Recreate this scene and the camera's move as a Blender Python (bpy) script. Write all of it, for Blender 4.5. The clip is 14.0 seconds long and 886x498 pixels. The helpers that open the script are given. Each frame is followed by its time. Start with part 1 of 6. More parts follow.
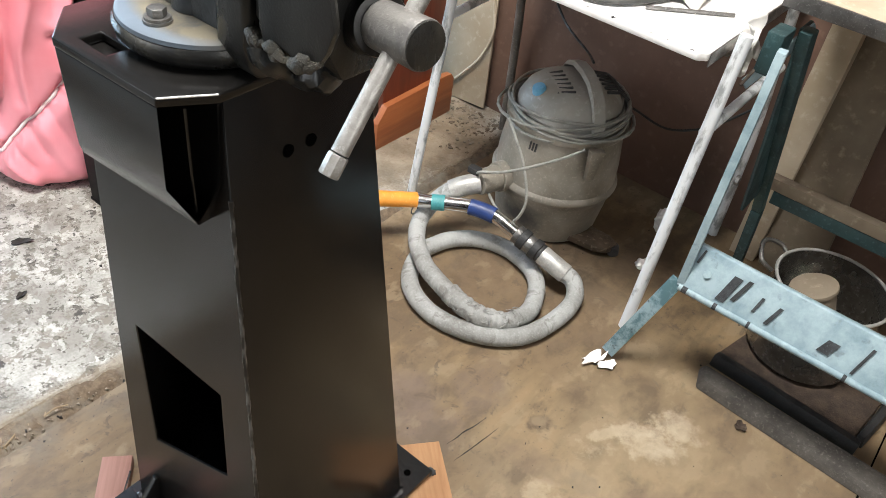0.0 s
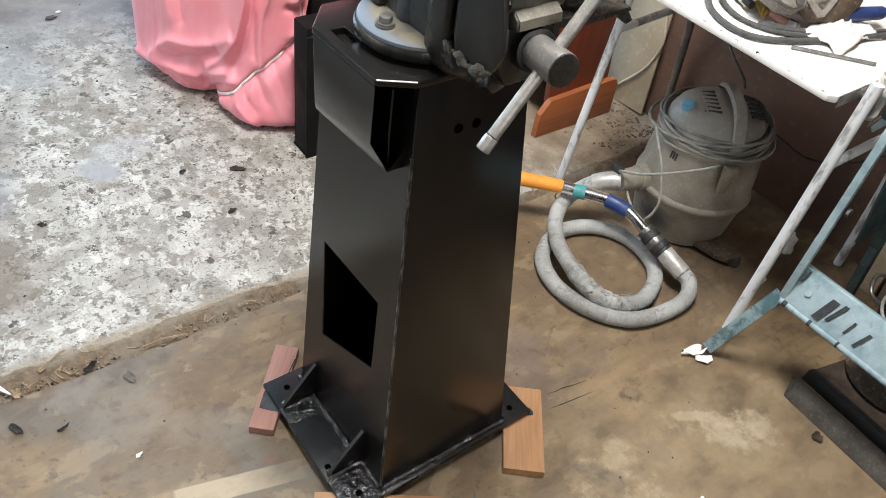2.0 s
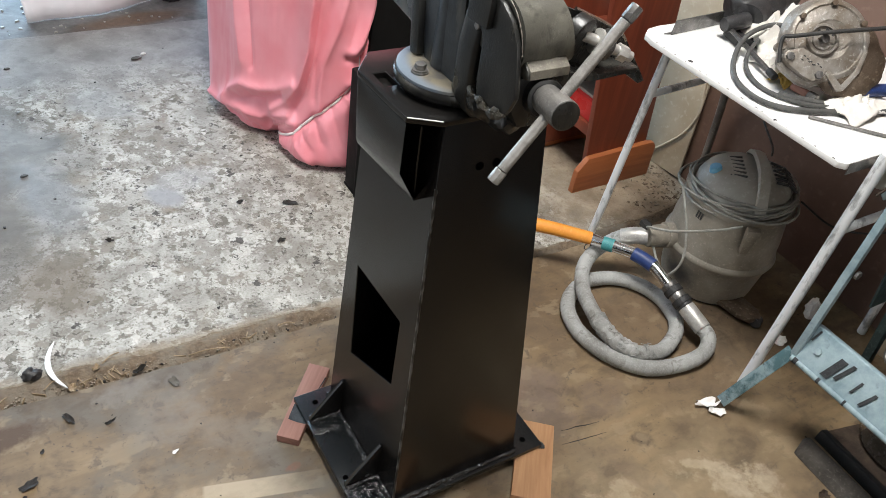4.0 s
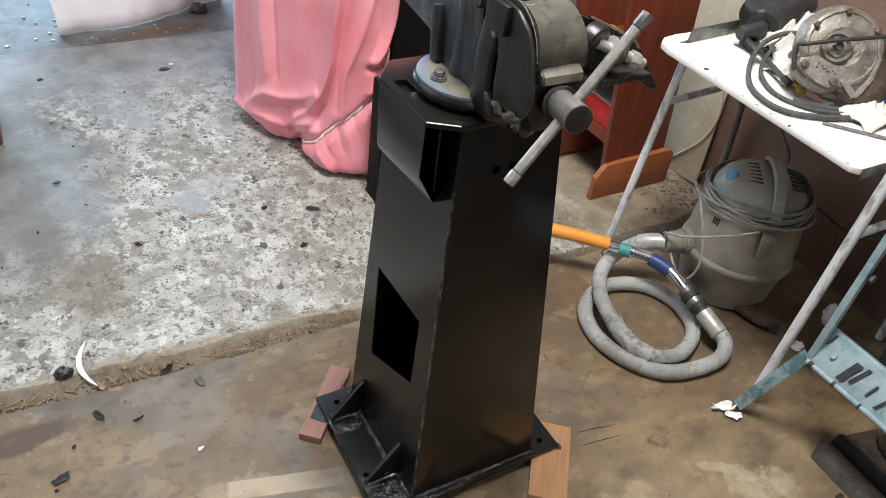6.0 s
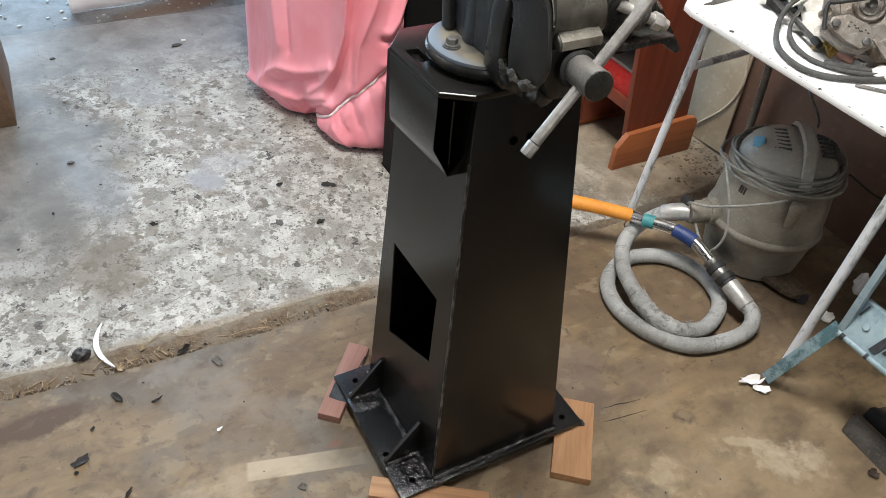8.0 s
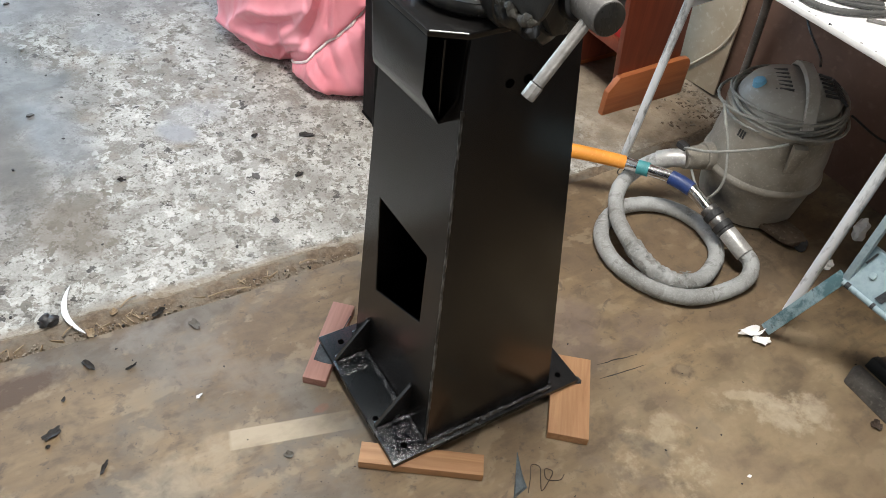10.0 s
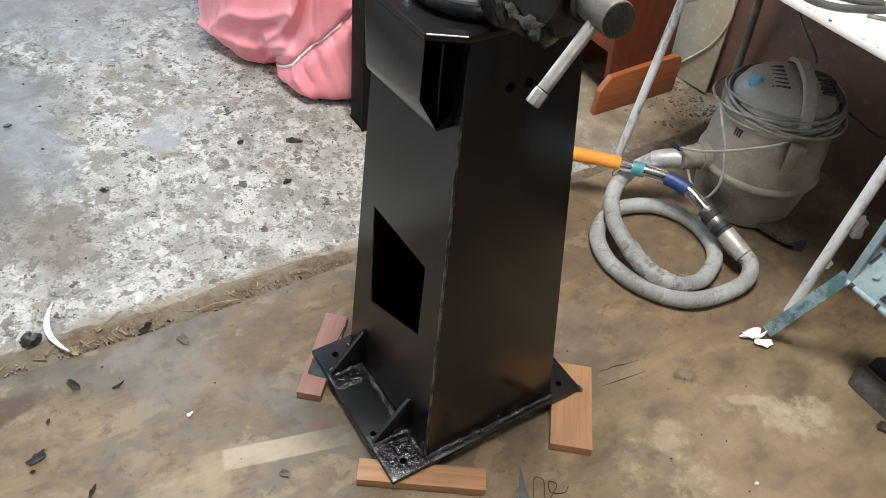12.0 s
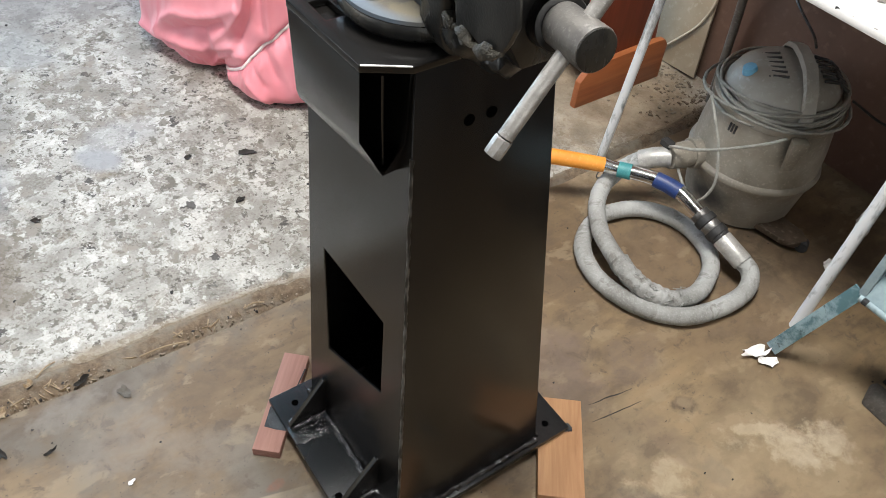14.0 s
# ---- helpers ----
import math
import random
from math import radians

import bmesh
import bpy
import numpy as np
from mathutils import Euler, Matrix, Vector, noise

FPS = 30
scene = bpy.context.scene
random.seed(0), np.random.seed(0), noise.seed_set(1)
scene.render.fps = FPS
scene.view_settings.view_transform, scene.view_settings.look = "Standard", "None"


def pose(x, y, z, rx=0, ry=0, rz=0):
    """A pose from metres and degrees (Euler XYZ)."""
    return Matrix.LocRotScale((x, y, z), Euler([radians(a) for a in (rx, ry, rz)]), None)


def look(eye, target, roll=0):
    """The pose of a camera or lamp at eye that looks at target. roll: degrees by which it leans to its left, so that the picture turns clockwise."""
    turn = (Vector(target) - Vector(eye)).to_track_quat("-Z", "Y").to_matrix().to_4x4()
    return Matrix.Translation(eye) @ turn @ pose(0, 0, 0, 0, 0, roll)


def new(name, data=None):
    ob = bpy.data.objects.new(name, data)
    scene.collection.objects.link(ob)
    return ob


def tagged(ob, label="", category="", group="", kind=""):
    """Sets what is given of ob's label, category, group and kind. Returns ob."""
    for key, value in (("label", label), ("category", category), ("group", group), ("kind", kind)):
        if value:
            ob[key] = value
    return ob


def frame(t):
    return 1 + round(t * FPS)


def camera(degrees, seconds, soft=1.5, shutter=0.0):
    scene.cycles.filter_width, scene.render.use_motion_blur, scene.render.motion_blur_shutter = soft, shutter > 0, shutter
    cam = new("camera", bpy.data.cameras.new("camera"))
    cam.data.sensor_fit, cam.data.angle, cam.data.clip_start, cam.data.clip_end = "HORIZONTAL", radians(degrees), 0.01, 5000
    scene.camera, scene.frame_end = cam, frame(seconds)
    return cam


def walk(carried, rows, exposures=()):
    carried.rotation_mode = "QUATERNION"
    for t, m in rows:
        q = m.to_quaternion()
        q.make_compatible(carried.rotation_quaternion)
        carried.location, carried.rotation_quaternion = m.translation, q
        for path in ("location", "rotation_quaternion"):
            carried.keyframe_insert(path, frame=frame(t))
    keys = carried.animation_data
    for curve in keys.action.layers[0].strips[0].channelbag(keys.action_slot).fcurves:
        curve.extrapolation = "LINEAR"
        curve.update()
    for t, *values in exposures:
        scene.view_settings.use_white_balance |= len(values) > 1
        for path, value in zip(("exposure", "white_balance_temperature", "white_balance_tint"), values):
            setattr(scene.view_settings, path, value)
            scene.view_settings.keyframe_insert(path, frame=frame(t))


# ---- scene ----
cam = camera(58.4, 14.0, soft=0.7)
PATH = [
    (0, (-0.282, -0.418, 1.14), (0.996, 0.431, -0.143), 8.7),
    (0.5, (-0.313, -0.518, 1.128), (0.772, 0.498, -0.211), 7.5),
    (1, (-0.36, -0.543, 1.15), (0.691, 0.495, -0.199), 8.9),
    (1.5, (-0.406, -0.58, 1.227), (0.61, 0.501, -0.114), 8.7),
    (2, (-0.425, -0.577, 1.287), (0.567, 0.51, -0.068), 9.4),
    (2.5, (-0.425, -0.538, 1.328), (0.537, 0.571, -0.029), 9.0),
    (3, (-0.43, -0.578, 1.327), (0.525, 0.639, 0.06), 8.2),
    (3.2, (-0.435, -0.612, 1.326), (0.52, 0.614, 0.067), 9.0),
    (5.5, (-0.472, -0.734, 1.348), (0.415, 0.55, 0.098), 8.5),
    (6, (-0.471, -0.734, 1.345), (0.414, 0.557, 0.101), 8.4),
    (6.5, (-0.464, -0.717, 1.338), (0.411, 0.575, 0.087), 8.1),
    (7, (-0.461, -0.715, 1.334), (0.404, 0.567, 0.066), 8.1),
    (7.5, (-0.456, -0.718, 1.332), (0.404, 0.56, 0.056), 7.7),
    (8, (-0.447, -0.711, 1.324), (0.375, 0.566, 0.023), 6.4),
    (8.5, (-0.44, -0.69, 1.314), (0.371, 0.565, -0.016), 6.3),
    (8.7, (-0.439, -0.691, 1.308), (0.371, 0.555, -0.031), 6.1),
    (10.8, (-0.416, -0.618, 1.261), (0.427, 0.526, -0.146), 7.3),
    (11, (-0.42, -0.62, 1.264), (0.426, 0.526, -0.14), 7.0),
    (11.5, (-0.42, -0.616, 1.256), (0.433, 0.532, -0.141), 6.9),
    (12, (-0.417, -0.597, 1.251), (0.445, 0.555, -0.138), 7.0),
    (12.5, (-0.411, -0.585, 1.249), (0.453, 0.57, -0.137), 7.2),
    (13, (-0.401, -0.596, 1.247), (0.465, 0.558, -0.138), 7.2),
    (13.5, (-0.378, -0.588, 1.227), (0.478, 0.553, -0.175), 7.1),
    (14, (-0.281, -0.461, 1.209), (0.582, 0.632, -0.227), 5.6),
]
walk(cam, [(t, look(eye, target, roll)) for t, eye, target, roll in PATH], [(t, e, 6450, 10) for t, e in ((0, 0.42), (0.5, 0.36), (1.0, 0.36), (1.5, 0.16), (2.5, 0.13), (3.0, -0.06), (5.5, -0.10), (8.7, -0.08), (10.8, 0.05), (13.0, 0.08), (14.0, 0.14))])

# ---- world and light ----
world = bpy.data.worlds.new("world")
scene.world = world
world.use_nodes = True
sky = world.node_tree.nodes.new("ShaderNodeTexSky")
sky.sky_type, sky.sun_disc = "NISHITA", False
sky.sun_elevation, sky.sun_rotation = radians(40), radians(-60)
world.node_tree.links.new(sky.outputs[0], world.node_tree.nodes["Background"].inputs[0])
world.node_tree.nodes["Background"].inputs[1].default_value = 0.10


def area_light(name, eye, target, w, h, watts, colour):
    """An area lamp: the sky's light in an open doorway, or an added source."""
    lamp = bpy.data.lights.new(name, "AREA")
    lamp.shape, lamp.size, lamp.size_y, lamp.energy, lamp.color = "RECTANGLE", w, h, watts, colour
    ob = new(name, lamp)
    ob.matrix_world = look(eye, target)
    return ob


area_light("door_daylight", (-2.6, 1.6, 1.75), (0.5, 0.7, 0.2), 2.2, 1.2, 25, (0.96, 0.98, 1.0))
area_light("gate_daylight", (0.1, 4.75, 1.45), (0.1, 1.0, 0.3), 2.2, 1.6, 245, (0.58, 0.80, 1.0))
# added overhead lamp, not a source known in the room
area_light("overhead_fill", (0.18, 0.16, 2.66), (0.18, 0.16, 0.0), 0.7, 0.8, 96, (1.0, 0.98, 0.94))
# added lamp behind the view, for edge highlights and the right-hand floor
area_light("south_fill", (-0.30, -2.52, 1.60), (0.2, -0.2, 0.2), 1.2, 1.1, 19, (1.0, 0.95, 0.88))

# ---- helpers of shape ----
ORIGIN = {}


def thing(name, label, category, at=(0, 0, 0), group="", kind=""):
    ob = new(name)
    ob.empty_display_size = 0.05
    ob.location = at
    ORIGIN[ob] = Vector(at)
    return tagged(ob, label, category, group, kind)


def part(name, bm, material, parent=None, label="", smooth=True, angle=40):
    """Links a bmesh, built in world metres, as one mesh object under its thing or part."""
    o = ORIGIN.get(parent, Vector())
    bmesh.ops.recalc_face_normals(bm, faces=bm.faces)
    bmesh.ops.translate(bm, verts=bm.verts, vec=-o)
    me = bpy.data.meshes.new(name)
    if smooth:
        for f in bm.faces:
            f.smooth = True
        for e in bm.edges:
            if len(e.link_faces) == 2 and e.calc_face_angle(0) > radians(angle):
                e.smooth = False
    bm.to_mesh(me)
    bm.free()
    me.materials.append(material)
    ob = new(name, me)
    ORIGIN[ob] = o
    if parent is not None:
        ob.parent = parent
    if label:
        ob["label"] = label
    return ob


def solid(name, bm, material, label, category, group="", kind="", smooth=True, at=(0, 0, 0)):
    """A thing that is one mesh."""
    ob = part(name, bm, material, None, "", smooth)
    bpy_move(ob, Vector(at))
    return tagged(ob, label, category, group, kind)


def bpy_move(ob, at):
    ob.data.transform(Matrix.Translation(-at))
    ob.location = at
    ORIGIN[ob] = at


def bev(bm, width, edges=None, seg=2):
    es = edges if edges is not None else [e for e in bm.edges if len(e.link_faces) == 2 and e.calc_face_angle(0) > radians(25)]
    if width > 0 and es:
        bmesh.ops.bevel(bm, geom=es, offset=width, segments=seg, profile=0.6, affect="EDGES", clamp_overlap=True)
    return bm


def hexa(pts, bevel=0.0):
    """A body of eight corners: four below, four above, both in the same turn."""
    bm = bmesh.new()
    v = [bm.verts.new(p) for p in pts]
    for f in ((3, 2, 1, 0), (4, 5, 6, 7), (0, 1, 5, 4), (1, 2, 6, 5), (2, 3, 7, 6), (3, 0, 4, 7)):
        bm.faces.new([v[i] for i in f])
    bmesh.ops.recalc_face_normals(bm, faces=bm.faces)
    return bev(bm, bevel)


def box(x0, y0, z0, x1, y1, z1, bevel=0.0):
    return hexa([(x0, y0, z0), (x1, y0, z0), (x1, y1, z0), (x0, y1, z0), (x0, y0, z1), (x1, y0, z1), (x1, y1, z1), (x0, y1, z1)], bevel)


def prism(poly, axis, a, b, bevel=0.0):
    """A polygon in the two other axes, pushed along axis from a to b."""
    bm = bmesh.new()

    def at(p, d):
        return {"x": (d, p[0], p[1]), "y": (p[0], d, p[1]), "z": (p[0], p[1], d)}[axis]

    low, high = [bm.verts.new(at(p, a)) for p in poly], [bm.verts.new(at(p, b)) for p in poly]
    bm.faces.new(low)
    bm.faces.new(high)
    for i in range(len(poly)):
        j = (i + 1) % len(poly)
        bm.faces.new((low[i], low[j], high[j], high[i]))
    bmesh.ops.recalc_face_normals(bm, faces=bm.faces)
    return bev(bm, bevel)


def join(bm, other):
    me = bpy.data.meshes.new("tmp")
    other.to_mesh(me)
    other.free()
    bm.from_mesh(me)
    bpy.data.meshes.remove(me)
    return bm


def frame_at(way):
    w = Vector(way).normalized()
    u = w.cross(Vector((0, 0, 1)) if abs(w.z) < 0.9 else Vector((1, 0, 0))).normalized()
    return u, w.cross(u), w


def rod(p0, p1, r0, r1=None, seg=24, bevel=0.0):
    p0, p1 = Vector(p0), Vector(p1)
    r1 = r0 if r1 is None else r1
    u, v, w = frame_at(p1 - p0)
    bm = bmesh.new()
    rings = []
    for p, r in ((p0, r0), (p1, r1)):
        rings.append([bm.verts.new(p + (u * math.cos(a) + v * math.sin(a)) * r) for a in (2 * math.pi * i / seg for i in range(seg))])
    for i in range(seg):
        j = (i + 1) % seg
        bm.faces.new((rings[0][i], rings[0][j], rings[1][j], rings[1][i]))
    bm.faces.new(rings[0][::-1])
    bm.faces.new(rings[1])
    bmesh.ops.recalc_face_normals(bm, faces=bm.faces)
    return bev(bm, bevel, [e for e in bm.edges if len(e.link_faces) == 2 and e.calc_face_angle(0) > radians(60)])


def spline(pts, n=8, closed=False):
    """Catmull-Rom through the points."""
    pts = [Vector(p) for p in pts]
    out, m = [], len(pts)
    for i in range(m if closed else m - 1):
        a = pts[(i - 1) % m] if closed or i > 0 else pts[0] * 2 - pts[1]
        b, c = pts[i], pts[(i + 1) % m]
        d = pts[(i + 2) % m] if closed or i + 2 < m else c * 2 - b
        for k in range(n):
            t = k / n
            out.append(0.5 * (2 * b + (c - a) * t + (2 * a - 5 * b + 4 * c - d) * t * t + (3 * b - a - 3 * c + d) * t ** 3))
    if not closed:
        out.append(pts[-1])
    return out


def sweep(pts, r, seg=12, closed=False, rough=0.0):
    """A round tube along a line; r is a number or a function of the share along it."""
    bm = bmesh.new()
    n = len(pts)
    rings, u = [], None
    for i, p in enumerate(pts):
        a = pts[(i - 1) % n] if closed or i else p
        b = pts[(i + 1) % n] if closed or i < n - 1 else p
        w = (b - a).normalized()
        u = frame_at(w)[0] if u is None else (u - w * u.dot(w)).normalized()
        v = w.cross(u)
        q = r(i / (n - 1)) if callable(r) else r
        ring = []
        for k in range(seg):
            t = 2 * math.pi * k / seg
            s = q * (1 + rough * noise.noise(p * 60 + Vector((0, 0, t))))
            ring.append(bm.verts.new(p + (u * math.cos(t) + v * math.sin(t)) * s))
        rings.append(ring)
    for i in range(n if closed else n - 1):
        for k in range(seg):
            bm.faces.new((rings[i][k], rings[i][(k + 1) % seg], rings[(i + 1) % n][(k + 1) % seg], rings[(i + 1) % n][k]))
    if not closed:
        bm.faces.new(rings[0][::-1])
        bm.faces.new(rings[-1])
    return bm


def lathe(profile, centre, seg=48, cap=True):
    """Profile of (radius, height) turned about an upright axis."""
    bm = bmesh.new()
    cx, cy, cz = centre
    rings = []
    for r, z in profile:
        rings.append([bm.verts.new((cx + r * math.cos(a), cy + r * math.sin(a), cz + z)) for a in (2 * math.pi * i / seg for i in range(seg))])
    for a, b in zip(rings, rings[1:]):
        for i in range(seg):
            j = (i + 1) % seg
            bm.faces.new((a[i], a[j], b[j], b[i]))
    if cap:
        bm.faces.new(rings[0][::-1])
        bm.faces.new(rings[-1])
    return bm


def spin(bm, centre, axis, degrees):
    bmesh.ops.rotate(bm, verts=bm.verts, cent=centre, matrix=Matrix.Rotation(radians(degrees), 3, axis))
    return bm


def flake(pts, z0, thick, wob=0.002):
    """A thin irregular chip lying on the floor."""
    return prism(pts, "z", z0, z0 + thick)


# ---- materials ----
def rgb(c):
    return (*c, 1.0)


class Nodes:
    """Short hand for one node material."""

    def __init__(self, name):
        self.m = bpy.data.materials.new(name)
        self.m.use_nodes = True
        self.t = self.m.node_tree
        self.b = self.t.nodes["Principled BSDF"]
        self.co = self.add("ShaderNodeTexCoord").outputs["Object"]

    def add(self, kind, **values):
        n = self.t.nodes.new(kind)
        for k, v in values.items():
            n.inputs[k.replace("_", " ")].default_value = v
        return n

    def link(self, a, b):
        self.t.links.new(a, b)
        return self

    def scaled(self, s, turn=(0, 0, 0), shift=(0, 0, 0)):
        n = self.add("ShaderNodeMapping")
        n.inputs["Scale"].default_value = s
        n.inputs["Rotation"].default_value = turn
        n.inputs["Location"].default_value = shift
        self.link(self.co, n.inputs["Vector"])
        return n.outputs[0]

    def noise(self, scale, detail=4, rough=0.55, co=None, warp=0.0):
        n = self.add("ShaderNodeTexNoise", Scale=scale, Detail=detail, Roughness=rough, Distortion=warp)
        self.link(co or self.co, n.inputs["Vector"])
        return n.outputs["Fac"]

    def voronoi(self, scale, co=None, feature="F1"):
        n = self.add("ShaderNodeTexVoronoi", Scale=scale)
        n.feature = feature
        self.link(co or self.co, n.inputs["Vector"])
        return n.outputs

    def ramp(self, fac, *stops):
        n = self.add("ShaderNodeValToRGB")
        e = n.color_ramp.elements
        while len(e) < len(stops):
            e.new(0.5)
        for el, (p, c) in zip(e, stops):
            el.position, el.color = p, rgb(c) if isinstance(c, tuple) else (c, c, c, 1)
        self.link(fac, n.inputs[0])
        return n.outputs[0]

    def mix(self, fac, a, b, how="MIX"):
        n = self.add("ShaderNodeMix")
        n.data_type, n.blend_type = "RGBA", how
        for k, v in ((0, fac), (6, a), (7, b)):
            if isinstance(v, (int, float)):
                n.inputs[k].default_value = v
            elif isinstance(v, tuple):
                n.inputs[k].default_value = rgb(v)
            else:
                self.link(v, n.inputs[k])
        return n.outputs[2]

    def math(self, how, a, b=0.0):
        n = self.add("ShaderNodeMath")
        n.operation = how
        for k, v in ((0, a), (1, b)):
            if isinstance(v, (int, float)):
                n.inputs[k].default_value = v
            else:
                self.link(v, n.inputs[k])
        return n.outputs[0]

    def spot(self, x, y, rx, ry, turn=0, soft=0.5, wob=0.35, scale=14, z=0, rz=1000):
        """A patch with a ragged rim: 1 inside, 0 outside."""
        mp = self.add("ShaderNodeMapping")
        mp.vector_type = "TEXTURE"
        mp.inputs["Location"].default_value = (x, y, z)
        mp.inputs["Rotation"].default_value = (0, 0, radians(turn))
        mp.inputs["Scale"].default_value = (rx, ry, rz)
        self.link(self.co, mp.inputs["Vector"])
        ln = self.add("ShaderNodeVectorMath")
        ln.operation = "LENGTH"
        self.link(mp.outputs[0], ln.inputs[0])
        d = self.math("ADD", ln.outputs["Value"], self.math("MULTIPLY", self.math("SUBTRACT", self.noise(scale, 5, 0.6), 0.5), wob * 2))
        return self.ramp(d, (max(0.0, 1 - soft), 1.0), (1.0, 0.0))

    def done(self, colour, rough=0.6, metal=0.0, bump=None, height=0.3, dist=0.004, spec=0.5):
        for k, v in (("Base Color", colour), ("Roughness", rough), ("Metallic", metal)):
            if isinstance(v, (int, float)):
                self.b.inputs[k].default_value = v
            elif isinstance(v, tuple):
                self.b.inputs[k].default_value = rgb(v)
            else:
                self.link(v, self.b.inputs[k])
        self.b.inputs["Specular IOR Level"].default_value = spec
        if bump is not None:
            n = self.add("ShaderNodeBump", Strength=height, Distance=dist)
            self.link(bump, n.inputs["Height"])
            self.link(n.outputs[0], self.b.inputs["Normal"])
        return self.m


def worn(name, base, dark, light, scale=20, rough=0.55, metal=0.0, height=0.25, spread=0.15, dist=0.002, spec=0.5, grain=None):
    """A surface of one colour with grime and rubbed places at two scales."""
    n = Nodes(name)
    a = n.noise(scale, 6, 0.6)
    f = n.noise(scale * 9, 3, 0.6, co=n.scaled(grain) if grain else None)
    c = n.mix(n.ramp(a, (0.35, 0.0), (0.7, 1.0)), dark, base)
    c = n.mix(n.ramp(f, (0.56, 0.0), (0.8, 0.8)), c, light)
    r = n.ramp(a, (0.3, min(1, rough + spread)), (0.7, max(0.02, rough - spread)))
    return n.done(c, r, metal, f, height, dist, spec)


def wood(name, base, dark, scale=1.0, rough=0.4, along="x", height=0.08):
    n = Nodes(name)
    s = {"x": (1.5, 22, 22), "y": (22, 1.5, 22), "z": (22, 22, 1.5)}[along]
    g = n.noise(2.2 * scale, 6, 0.62, co=n.scaled(s), warp=0.6)
    b = n.noise(5, 4, 0.5)
    c = n.mix(n.ramp(g, (0.32, 0.0), (0.68, 1.0)), dark, base)
    c = n.mix(n.ramp(b, (0.3, 0.25), (0.75, 0.0)), c, dark)
    return n.done(c, n.ramp(b, (0.3, rough + 0.1), (0.7, rough - 0.08)), 0.0, g, height, 0.002)


# rough worn concrete: pale skin, darker flaked hollows, smooth greyer zones
n = Nodes("concrete")
wide = n.noise(1.9, 4, 0.55)
mid_ = n.noise(10, 5, 0.58, warp=0.4)
fine = n.noise(170, 4, 0.65)
patchy = n.noise(4.2, 4, 0.55, warp=0.5)


def jagged(n, amount, scale, turn=0.35, squash=1.35):
    """Coordinates pushed about by noise, so that cells get ragged edges."""
    w = n.add("ShaderNodeTexNoise", Scale=scale, Detail=4, Roughness=0.62)
    base = n.scaled((1.0, squash, 1), (0, 0, turn))
    n.link(base, w.inputs["Vector"])
    sub = n.add("ShaderNodeVectorMath")
    sub.operation = "SUBTRACT"
    n.link(w.outputs["Color"], sub.inputs[0])
    sub.inputs[1].default_value = (0.5, 0.5, 0.5)
    mul = n.add("ShaderNodeVectorMath")
    mul.operation = "SCALE"
    n.link(sub.outputs[0], mul.inputs[0])
    mul.inputs["Scale"].default_value = amount
    tot = n.add("ShaderNodeVectorMath")
    n.link(base, tot.inputs[0])
    n.link(mul.outputs[0], tot.inputs[1])
    return tot.outputs[0]


def flake_layer(n, scale, share, co, spread, density):
    """Scattered ragged flakes: a mask, and a random tone for each."""
    v = n.voronoi(scale, co)
    p = n.add("ShaderNodeSeparateColor")
    n.link(v["Color"], p.inputs[0])
    keep = n.math("ADD", p.outputs[0], n.math("MULTIPLY", n.math("SUBTRACT", density, 0.5), spread))
    body = n.ramp(n.math("ADD", v["Distance"], n.math("MULTIPLY", p.outputs[2], 0.25)), (0.55, 1.0), (0.63, 0.0))
    return n.math("MULTIPLY", n.ramp(keep, (1 - share - 0.02, 0.0), (1 - share + 0.02, 1.0)), body), p.outputs[1]


rag1, rag2 = jagged(n, 0.085, 34, 0.35, 0.95), jagged(n, 0.045, 80, 0.2, 0.95)
c = n.mix(n.ramp(mid_, (0.36, 0.0), (0.62, 1.0)), (0.270, 0.257, 0.230), (0.500, 0.487, 0.450))
c = n.mix(n.ramp(fine, (0.40, 0.40), (0.56, 0.0)), c, (0.20, 0.19, 0.165))
hollow = n.ramp(n.math("ADD", n.noise(17, 6, 0.62, co=rag1, warp=0.3), n.math("MULTIPLY", n.math("SUBTRACT", patchy, 0.5), 0.5)), (0.43, 1.0), (0.475, 0.0))
c = n.mix(n.math("MULTIPLY", hollow, 0.85), c, n.mix(n.ramp(fine, (0.35, 0.0), (0.65, 1.0)), (0.145, 0.134, 0.114), (0.275, 0.258, 0.226)))
big_f, tone = flake_layer(n, 33, 0.27, rag1, 0.9, mid_)
c = n.mix(n.math("MULTIPLY", big_f, 0.85), c, n.mix(tone, (0.125, 0.112, 0.092), (0.29, 0.268, 0.23)))
sml_f, tone = flake_layer(n, 80, 0.41, rag2, 1.0, patchy)
c = n.mix(n.math("MULTIPLY", sml_f, 0.85), c, n.mix(tone, (0.080, 0.072, 0.060), (0.235, 0.216, 0.183)))
pale_f, tone = flake_layer(n, 44, 0.22, rag1, 0.6, mid_)
c = n.mix(n.math("MULTIPLY", pale_f, 0.58), c, n.mix(tone, (0.47, 0.458, 0.425), (0.66, 0.65, 0.615)))
pits, tone = flake_layer(n, 52, 0.05, rag2, 0.3, mid_)
c = n.mix(n.math("MULTIPLY", pits, 0.9), c, (0.055, 0.05, 0.046))
c = n.mix(n.ramp(n.noise(6.5, 5, 0.6, warp=0.4), (0.56, 0.0), (0.70, 0.45)), c, (0.25, 0.205, 0.15))
smooth_zone = n.ramp(n.math("ADD", wide, n.math("MULTIPLY", n.spot(-0.60, 1.45, 0.50, 1.05, 0, 0.7, 0.3, 5), 0.36)), (0.58, 0.0), (0.80, 0.9))
